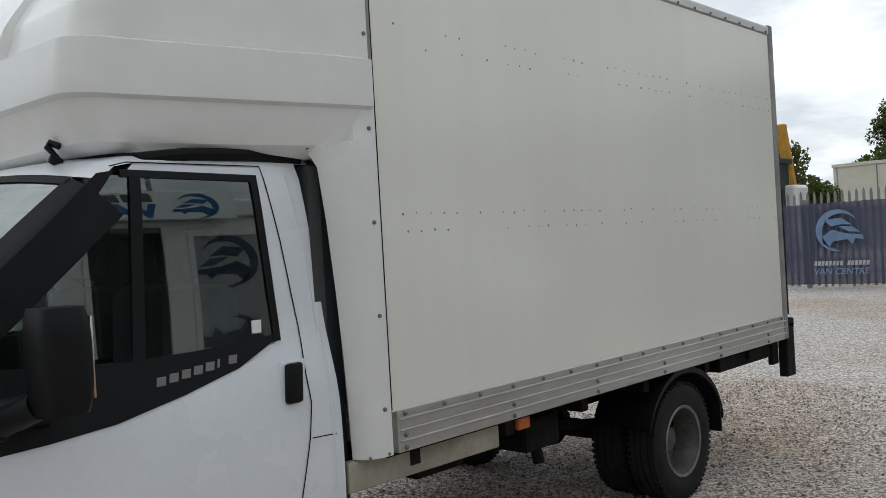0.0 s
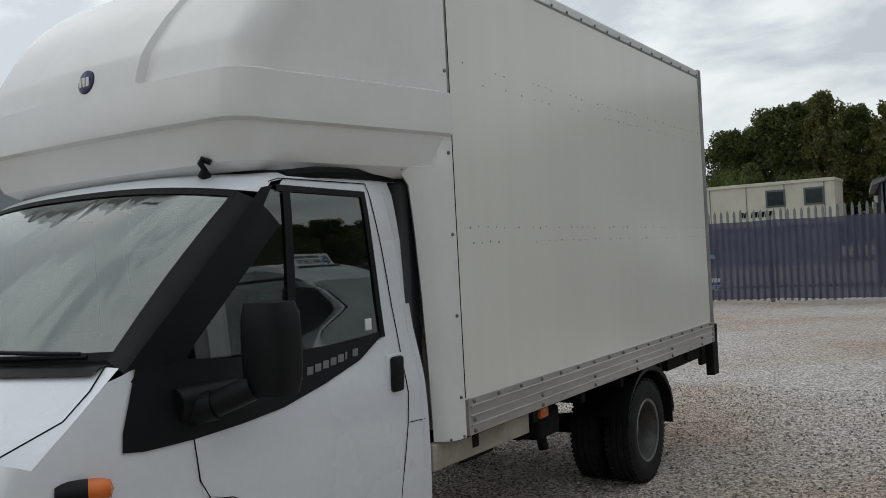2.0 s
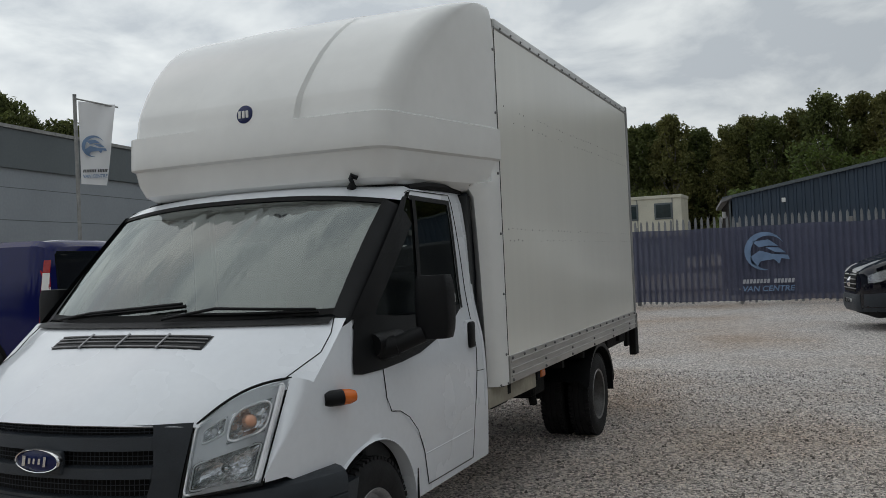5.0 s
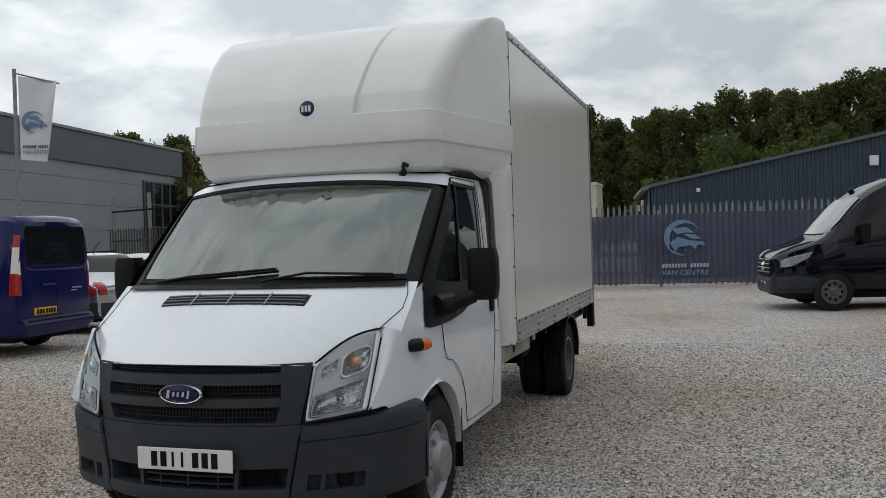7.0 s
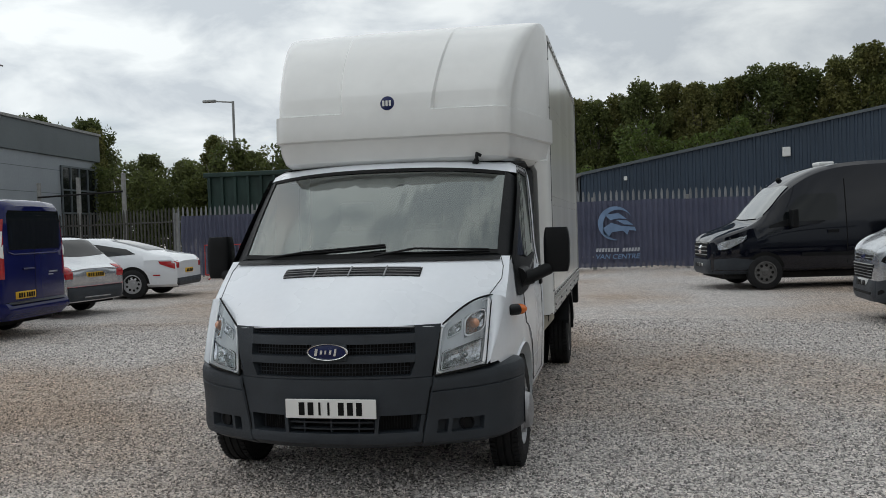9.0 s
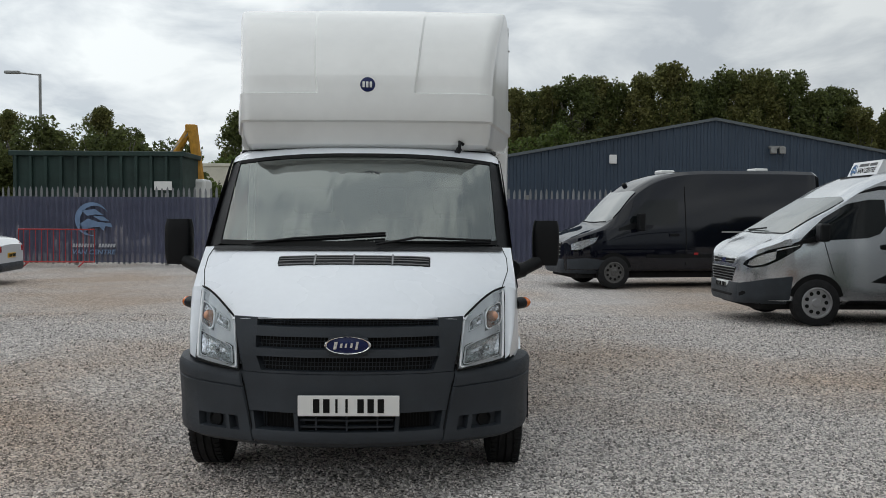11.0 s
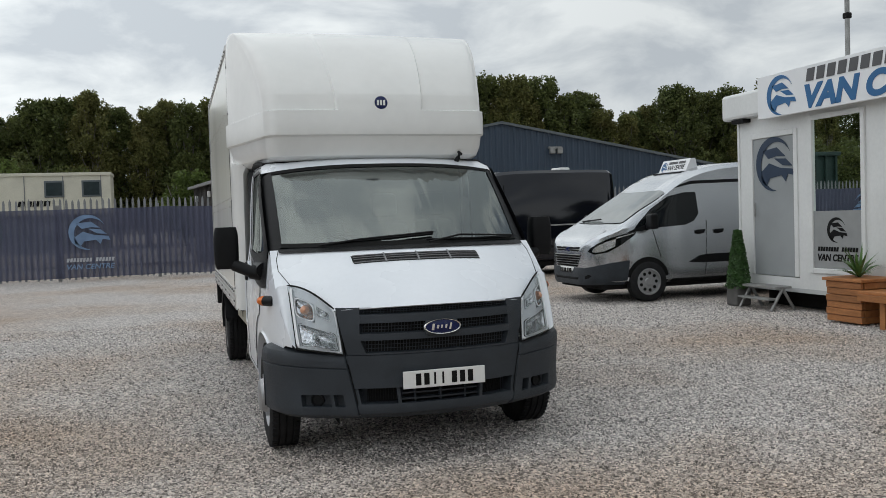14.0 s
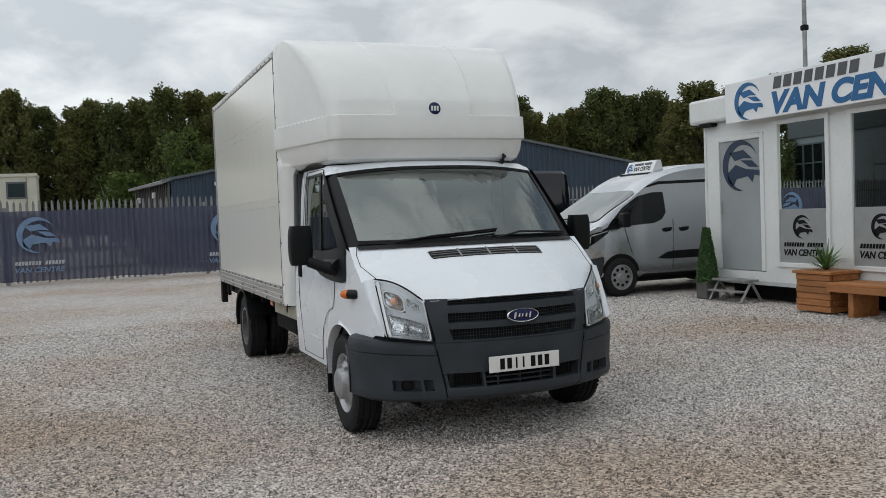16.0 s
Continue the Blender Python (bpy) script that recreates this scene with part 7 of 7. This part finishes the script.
# blue van, seen from behind
v = Vehicle("panel_van", "deep blue panel van with a tinted tailgate window", "van", M["bluepaint"], 0.94, 4.97,
            [(0.0, 0.70, 0.9), (0.05, 0.96, 0.9), (0.25, 1.10, 0.9), (0.98, 1.30, 0.90), (1.45, 1.70, 0.86), (1.9, 2.0, 0.86), (2.5, 2.10, 0.87), (4.7, 2.11, 0.88), (4.88, 2.08, 0.88), (4.97, 2.0, 0.88)], 1.28, 0.30, place(-12.26, 6.95, -84.4))
v.wheels((0.98, 3.9), 0.335, "silver wheel trim")
v.underside()
v.end_part("tailgate_window", -0.74, 0.70, 1.34, 1.93, M["carglass"], True, 0.006, label="dark tailgate window", taper=0.06)
part("tailgate_swage", tube(bmesh.new(), [(x, v.end_y(x, z, True) + 0.004, z) for x, z in dense([(-0.76, 1.40), (-0.70, 1.31), (-0.58, 1.275), (0.55, 1.275), (0.68, 1.31), (0.74, 1.40)], 4)], 0.012, 8), M["bluepaint"], v.ob, smooth=True)
part("tailgate_gap", tube(bmesh.new(), [(0.0, v.end_y(0.0, z, True) + 0.001, z) for z in (0.60, 0.9, 1.2, 1.34)], 0.004, 6), M["ink"], v.ob)
part("tailgate_handle", tube(bmesh.new(), [(x, v.end_y(x, 1.05, True) + 0.012, 1.05) for x in (0.06, 0.2, 0.34)], 0.016, 8), M["bluepaint"], v.ob, smooth=True)
v.end_part("bumper", -0.88, 0.88, 0.34, 0.56, M["bluepaint"], True, 0.08, bevel=0.03)
v.end_part("bumper_step", -0.75, 0.75, 0.52, 0.57, M["bumper"], True, 0.09)
v.plate(0.66, True, 0.28, 0.022)
for s in (1, -1):
    v.end_part("tail_lamp", s * 0.79, s * 0.855, 0.92, 1.66, M["red"], True, 0.010, 0.08, "tall red tail lamp", 0.02)
    v.end_part("reverse_lamp", s * 0.80, s * 0.845, 1.22, 1.42, M["plate"], True, 0.026, 0.05)
    v.end_part("fog_lamp", s * 0.45, s * 0.57, 0.42, 0.46, M["red"], True, 0.085)
v.side_part("side_window", [(1.3, 1.24), (2.5, 1.28)], [(1.85, 1.68), (2.4, 1.70)], M["carglass"])
v.side_part("tail_lamp_side", [(4.86, 0.92), (4.965, 0.92)], [(4.90, 1.80), (4.965, 1.80)], M["red"], 0.012, n=4, m=6)
v.side_part("tail_lamp_clear", [(4.885, 1.24), (4.965, 1.24)], [(4.895, 1.62), (4.965, 1.62)], M["plate"], 0.016, n=3, m=3)
v.end_part("badge_bar", -0.62, -0.38, 0.96, 0.985, M["lettergrey"], True, 0.012)
v.end_part("badge_bar", -0.50, -0.36, 0.92, 0.94, M["lettergrey"], True, 0.012)
v.mirrors(1.5, 1.3)

# silver estate with dark lower bumper
v = Vehicle("estate_car", "silver estate car with black lower bumper", "car", M["silver"], 0.90, 4.6,
            [(0.0, 0.66, 0.9), (0.1, 0.78, 0.9), (1.1, 0.96, 0.88), (1.7, 1.36, 0.78), (2.2, 1.49, 0.76), (3.4, 1.50, 0.76), (3.95, 1.45, 0.76), (4.3, 1.12, 0.82), (4.45, 0.98, 0.88), (4.6, 0.90, 0.9)], 0.92, 0.28, place(-12.9, 11.1, -97), 0.5)
v.wheels((0.9, 3.55), 0.33, "silver alloy wheel")
v.underside()
v.top_part("rear_window", 3.97, 4.30, 0.60, 0.66, M["carglass"], label="dark rear window")
v.top_part("windscreen", 1.15, 1.70, 0.70, 0.62, M["carglass"])
v.side_part("side_window", [(1.6, 0.97), (4.1, 1.0)], [(2.0, 1.36), (3.8, 1.34)], M["carglass"])
v.end_part("tailgate", -0.62, 0.62, 0.62, 0.90, M["silver"], True, 0.01)
v.plate(0.78, True, 0.0, 0.022)
v.end_part("bumper", -0.74, 0.74, 0.30, 0.58, M["bumper"], True, 0.05)
v.side_part("bumper_side", [(4.0, 0.28), (4.59, 0.28)], [(4.0, 0.52), (4.59, 0.58)], M["bumper"], 0.02)
v.end_part("bumper_reflector", -0.75, 0.75, 0.56, 0.58, M["red"], True, 0.056)
v.end_part("bumper_trim", -0.40, 0.40, 0.33, 0.40, M["steel"], True, 0.06)
for s in (1, -1):
    v.end_part("tail_lamp", s * 0.60, s * 0.84, 0.72, 0.96, M["red"], True, 0.018, 0.06, "red tail lamp", 0.02)
    v.side_part("tail_lamp_side", [(4.30, 0.74), (4.56, 0.74)], [(4.34, 0.92), (4.56, 0.92)], M["red"], 0.012, (s,), n=3, m=3)
part("roof_rail", rods([(0.62, 2.0, 1.50), (0.62, 3.6, 1.52)], 0.02), M["ink"], v.ob)
part("roof_rail", rods([(-0.62, 2.0, 1.50), (-0.62, 3.6, 1.52)], 0.02), M["ink"], v.ob)
part("aerial", rods([(0, 3.6, 1.49), (0, 3.85, 1.72)], 0.008), M["ink"], v.ob)

# white saloon
v = Vehicle("saloon_car", "white long saloon car with slim red tail lamps", "car", M["whitepaint"], 0.93, 4.98,
            [(0.0, 0.62, 0.9), (0.1, 0.74, 0.9), (1.3, 0.95, 0.88), (2.0, 1.36, 0.74), (2.5, 1.45, 0.72), (3.2, 1.40, 0.72), (3.9, 1.235, 0.76), (4.35, 1.10, 0.82), (4.80, 1.00, 0.87), (4.98, 0.86, 0.9)], 0.90, 0.26, place(-13.73, 14.43, -82), 0.6)
v.wheels((0.95, 3.95), 0.345, "silver spoked alloy wheel")
v.underside()
v.top_part("rear_window", 3.30, 4.25, 0.48, 0.58, M["carglass"], label="dark rear window")
v.top_part("windscreen", 1.35, 2.02, 0.66, 0.56, M["carglass"])
v.side_part("side_window", [(1.75, 0.97), (3.0, 0.99), (4.0, 1.05)], [(2.2, 1.31), (3.0, 1.30), (3.75, 1.17)], M["carglass"])
v.plate(0.62, True, 0.0, 0.022)
v.end_part("bumper_valance", -0.80, 0.80, 0.28, 0.46, M["bumper"], True, 0.03, bevel=0.02)
for s in (1, -1):
    v.end_part("tail_lamp", s * 0.66, s * 0.86, 0.70, 0.88, M["red"], True, 0.014, 0.06, "slim red tail lamp", 0.02)
    v.side_part("tail_lamp_side", [(4.62, 0.80), (4.95, 0.68)], [(4.58, 0.87), (4.95, 0.86)], M["red"], 0.012, (s,), n=4, m=3)
    v.side_part("side_reflector", [(4.45, 0.53), (4.62, 0.53)], [(4.45, 0.56), (4.62, 0.56)], M["red"], 0.012, (s,), n=2, m=1)

# ---- flag, street lamp, barrier, post ----
fl = thing("flag_pole", "white feather banner on a tall grey pole", "flag")
fl.location = (-13.55, 13.3, 0)
part("pole", rods([(0, 0, 0), (0, 0, 5.95)], 0.045), M["galv"], fl)
part("top_arm", rods([(0, 0, 5.85), (0.83, 0.55, 5.62)], 0.02), M["galv"], fl)
bm = bmesh.new()
rows = []
for k in range(17):
    v_ = k / 16
    z = 5.78 - 2.0 * v_
    w = 0.86 - 0.28 * v_
    row = []
    for i in range(9):
        q, o = 0.08 + w * i / 8, 0.05 * math.sin(i * 0.9 + v_ * 5) * (i / 8)
        row.append((0.833 * q + 0.553 * o, 0.553 * q - 0.833 * o, z - 0.10 * (i / 8) * (1 - v_) - 0.05 * v_ * i / 8))
    rows.append(row)
grid(bm, rows)
part("cloth", bm, M["signwhite"], fl, "white printed flag cloth", smooth=True, angle=180)
part("printed_logo", logo_bm(0.52), M["bannerlogo"], fl).matrix_basis = pose(0.36, 0.17, 4.68, 0, 0, 33.5)
lettering("name_lettering", bars_bm(0.56, 0.07, (8, 6)), M["signgrey"], fl).matrix_basis = pose(0.15, 0.03, 4.05, 0, 0, 33.5)
text_part("printed_lettering", "VAN CENTRE", 0.11, M["bannerlogo"], fl, pose(0.15, 0.03, 3.92, 90, 0, 33.5), 0.2, 0.002, "", 0.56)

lp = thing("street_lamp", "grey street lamp with a long side arm", "street lamp")
lp.location = (-19.0, 40.0, 0)
part("column", rods([(0, 0, 0), (0, 0, 8.6)], 0.07), M["galv"], lp)
part("arm", rods([(0, 0, 8.55), (-1.1, 0, 8.66)], 0.04), M["galv"], lp)
part("lantern", boxes(((-1.75, -0.12, 8.6), (-1.0, 0.12, 8.75)), bevel=0.04), M["galv"], lp)

rb = thing("crowd_barrier", "red tubular crowd barrier in front of the fence", "barrier")
rb.location = (-10.4, 21.3, 0)
M["redpaint"] = mat("red_tube_paint", (0.45, 0.03, 0.03), 0.45, 0, 0.3, 5)
bm = rods([(-1.1, 0, 0.15), (-1.1, 0, 1.1), (1.1, 0, 1.1), (1.1, 0, 0.15), (-1.1, 0, 0.15)], 0.022)
part("frame", bm, M["redpaint"], rb)
for k in range(12):
    part("bar", rods([(-0.95 + k * 0.172, 0, 0.16), (-0.95 + k * 0.172, 0, 1.09)], 0.009, 6), M["redpaint"], rb)
for x in (-0.8, 0.8):
    part("foot", rods([(x, 0, 0.16), (x - 0.05, -0.3, 0.02)], 0.02), M["redpaint"], rb)

gate = thing("dark_palisade_fence", "dark weathered palisade fence and posts", "fence")
M["darkpale"] = mat("dark_weathered_pale", (0.07, 0.068, 0.062), 0.8, 0.1, 0.35, 3, rand=0.2)
for k in range(44):
    p = new("pale", first.data.copy() if k == 0 else gpale)
    if k == 0:
        gpale = p.data
        gpale.materials.clear()
        gpale.materials.append(M["darkpale"])
    p.parent = gate
    p.location = (-20.2 + k * 0.165, FY + 2.6 - k * 0.055, random.uniform(-0.05, 0.02))
for x, y, h in ((-20.3, 25.2, 3.6), (-18.2, 24.6, 3.7), (-15.6, 23.4, 3.7)):
    part("post", boxes(((x - 0.06, y, 0), (x + 0.06, y + 0.12, h)), bevel=0.01), M["galv"], gate)
part("rail", rods([(-20.3, 25.0, 1.9), (-13.0, 22.5, 1.9)], 0.03), M["darkpale"], gate)
part("top_rail", rods([(-20.3, 25.2, 3.05), (-15.6, 23.4, 3.05)], 0.035), M["ink"], gate, "dark upper rail")


# ---- trees ----
def leaf_mat(name, a, b):
    m = mat(name, tuple(c * 1.45 for c in a), 0.6, 0, 0.3, 0.5, 0.25, 3, tint=tuple(c * 1.45 for c in b), spec=0.25)
    nt = m.node_tree
    bs = nt.nodes["Principled BSDF"]
    src = bs.inputs["Base Color"].links[0].from_socket
    ge = nt.nodes.new("ShaderNodeNewGeometry")
    rr = nt.nodes.new("ShaderNodeMapRange")
    rr.inputs["To Min"].default_value, rr.inputs["To Max"].default_value = 0.55, 1.35
    hs = nt.nodes.new("ShaderNodeHueSaturation")
    nt.links.new(ge.outputs["Random Per Island"], rr.inputs["Value"])
    nt.links.new(rr.outputs[0], hs.inputs["Value"])
    nt.links.new(src, hs.inputs["Color"])
    nt.links.new(hs.outputs["Color"], bs.inputs["Base Color"])
    # thin leaves let some light through
    tl = nt.nodes.new("ShaderNodeBsdfTranslucent")
    mx = nt.nodes.new("ShaderNodeMixShader")
    mx.inputs[0].default_value = 0.42
    nt.links.new(hs.outputs["Color"], tl.inputs["Color"])
    nt.links.new(bs.outputs[0], mx.inputs[1])
    nt.links.new(tl.outputs[0], mx.inputs[2])
    nt.links.new(mx.outputs[0], nt.nodes["Material Output"].inputs["Surface"])
    return m


M["birchleaf"] = leaf_mat("birch_leaf", (0.088, 0.098, 0.031), (0.115, 0.108, 0.038))
M["darkleaf"] = leaf_mat("dark_leaf", (0.060, 0.078, 0.025), (0.082, 0.092, 0.030))
M["bushleaf"] = leaf_mat("bush_leaf", (0.072, 0.098, 0.024), (0.058, 0.082, 0.022))
M["bark"] = mat("grey_bark", (0.22, 0.20, 0.175), 0.9, 0, 0.4, 4, 0.2, 30, 0.4, 20)


def leaves_mesh(clumps, per, leaf, seed, name, material, drop=0.0):
    """Small leaf blades scattered through rounded clumps, one joined mesh."""
    rng = np.random.default_rng(seed)
    c = np.repeat(np.array([k[:3] for k in clumps]), per, axis=0)
    r = np.repeat(np.array([k[3] for k in clumps]), per)
    n = len(c)
    d = rng.normal(size=(n, 3))
    d /= np.linalg.norm(d, axis=1)[:, None]
    p = c + d * (r * rng.uniform(0.35, 1.08, n) ** 0.6)[:, None]
    p[:, 2] += d[:, 2] * drop * 0.7 * r - drop * rng.random(n) * r
    u = rng.normal(size=(n, 3))
    u /= np.linalg.norm(u, axis=1)[:, None]
    w = np.cross(u, rng.normal(size=(n, 3)))
    w /= np.linalg.norm(w, axis=1)[:, None]
    s = (leaf * rng.uniform(0.6, 1.4, n))[:, None]
    v = np.stack([p - u * s, p + w * s * 0.55, p + u * s, p - w * s * 0.55], axis=1).reshape(-1, 3)
    me = bpy.data.meshes.new(name)
    me.from_pydata(v.tolist(), [], [(4 * k, 4 * k + 1, 4 * k + 2, 4 * k + 3) for k in range(n)])
    me.materials.append(material)
    return me


def tree(h, spread, seed, material, label, nclump=190, per=112, leaf=0.12):
    rng = random.Random(seed)
    t = thing("tree", label, "tree", "tree belt behind the yard")
    bm = bmesh.new()
    lean = (rng.uniform(-0.4, 0.4), rng.uniform(-0.4, 0.4))
    segs = [(lean[0] * (k / 6) ** 2, lean[1] * (k / 6) ** 2, h * 0.85 * k / 6) for k in range(7)]
    for k in range(6):
        cyl(bm, segs[k], segs[k + 1], 0.20 * (1 - k / 7), 0.20 * (1 - (k + 1) / 7), 8)
    clumps = []
    for k in range(nclump):
        f = rng.uniform(0.16, 1.0)
        z = h * f
        rr = spread * (0.35 + 0.75 * math.sin(math.pi * min(1, 0.18 + f * 0.82)) ** 0.8) * rng.uniform(0.25, 1.0)
        a = rng.uniform(0, 6.283)
        q = (rr * math.cos(a) + lean[0] * f * f, rr * math.sin(a) + lean[1] * f * f, z)
        clumps.append((*q, rng.uniform(0.42, 0.85) * (1.0 - 0.30 * f)))
        if k % 3 == 0:
            base = segs[max(1, min(6, int(f * 6) - 1))]
            cyl(bm, base, (q[0], q[1], q[2] - 0.1), 0.06, 0.015, 5)
    clumps.append((lean[0], lean[1], h * 0.98, 0.5))
    part("trunk", bm, M["bark"], t)
    cr = new("crown", leaves_mesh(clumps, per, leaf, seed, "crown", material, 0.5))
    cr.parent = t
    return t


kinds = [tree(12.5, 2.3, 21, M["birchleaf"], "tall birch with drooping green-brown foliage"), tree(11.5, 2.7, 22, M["darkleaf"], "dark green broadleaf tree"),
         tree(13.0, 2.1, 23, M["birchleaf"], "tall birch with drooping green-brown foliage"), tree(10.5, 2.9, 24, M["darkleaf"], "dark green broadleaf tree")]
KIND_H = (12.9, 11.9, 13.4, 10.9)
TREES = [(-81, 61, 21.5), (-77, 60, 21.9), (-73, 61, 20.4), (-69, 60, 18.0), (-65, 61, 17.0), (-46, 60, 11.6), (-43, 63, 11.5), (-40.6, 60, 10.4), (-37.0, 62, 8.2), (-33.6, 62, 7.6), (-30.0, 60, 9.3), (-27.6, 62, 8.0), (-24.6, 63, 9.8), (-22.2, 62, 8.2)]
rng = random.Random(77)
x = -14.0
while x < 62:
    hgt = float(np.interp(x, [-14, -9, -5, 0, 5, 10, 14, 18, 24, 29, 33, 36.5, 41, 47, 62], [10.0, 11.2, 10.4, 11.4, 11.5, 11.5, 12.2, 12.9, 13.3, 12.9, 11.9, 10.0, 11.8, 12.1, 12.0]))
    TREES.append((x, rng.uniform(63.5, 66.5), hgt * rng.uniform(0.95, 1.07)))
    x += rng.uniform(1.4, 2.2)
x = -15.0
while x < 60:
    TREES.append((x, rng.uniform(69, 74), rng.uniform(9.0, 10.6)))
    x += rng.uniform(3.0, 4.2)
used = set()
for k, (x, y, hgt) in enumerate(TREES):
    i = rng.randrange(4)
    s = hgt / KIND_H[i]
    m = pose(x, y, 0, 0, 0, rng.uniform(0, 360)) @ Matrix.Diagonal((s * rng.uniform(0.9, 1.15), s * rng.uniform(0.9, 1.15), s, 1))
    if i not in used:
        used.add(i)
        kinds[i].matrix_world = m
    else:
        t = copy_thing(kinds[i], Matrix())
        t.matrix_world = m


def bush(x, y, w, h, seed, material, label, z0=0.0):
    rng = random.Random(seed)
    b = thing("bush", label, "bush", "bushes behind the fence")
    b.location = (x, y, 0)
    cl = []
    for k in range(int(16 + 9 * w)):
        f = rng.random()
        cl.append((rng.uniform(-w, w) * (1 - 0.45 * f), rng.uniform(-1, 1), h * (0.12 + 0.80 * f) * rng.uniform(0.8, 1.05), rng.uniform(0.4, 0.8)))
    cr = new("foliage", leaves_mesh(cl, 190, 0.11, seed, "foliage", material))
    cr.parent = b
    bm = bmesh.new()
    for k in range(5):
        cyl(bm, (rng.uniform(-0.5, 0.5), 0, 0), (rng.uniform(-w, w) * 0.7, rng.uniform(-0.5, 0.5), h * 0.8), 0.06, 0.02, 6)
    part("stem", bm, M["bark"], b)
    return b


for k, (x, y, w, h) in enumerate(((5.2, 46, 5.6, 7.0), (-0.5, 44, 2.0, 4.6), (-18.5, 38, 3.0, 6.4), (-22.5, 39, 3.0, 5.6), (-15.5, 40, 2.6, 6.6), (-27, 42, 3, 6.0), (-13, 58, 3.0, 6.4), (-11.4, 41, 1.8, 4.2), (-9.5, 60, 4, 7.0), (-32, 46, 3, 5.6), (-12.2, 38, 2.0, 5.2))):
    bush(x, y, w, h, 40 + k, M["bushleaf"] if k in (0, 1, 6, 7) else M["darkleaf"], "bright leafy green bush by the shed" if k in (0, 1, 6, 7) else "dark green overgrown bush behind the fence")


# trees and a plain building that close the place behind and beside the camera
x = -60.0
while x < 70:
    t = copy_thing(kinds[rng.randrange(4)], Matrix())
    t.matrix_world = pose(x, rng.uniform(-44, -38), 0, 0, 0, rng.uniform(0, 360)) @ Matrix.Diagonal((1.3, 1.3, rng.uniform(0.7, 0.95), 1))
    x += rng.uniform(3.2, 4.6)
y = -36.0
while y < 60:
    t = copy_thing(kinds[rng.randrange(4)], Matrix())
    t.matrix_world = pose(rng.uniform(44, 50), y, 0, 0, 0, rng.uniform(0, 360)) @ Matrix.Diagonal((1.3, 1.3, rng.uniform(0.75, 0.95), 1))
    y += rng.uniform(3.4, 4.8)
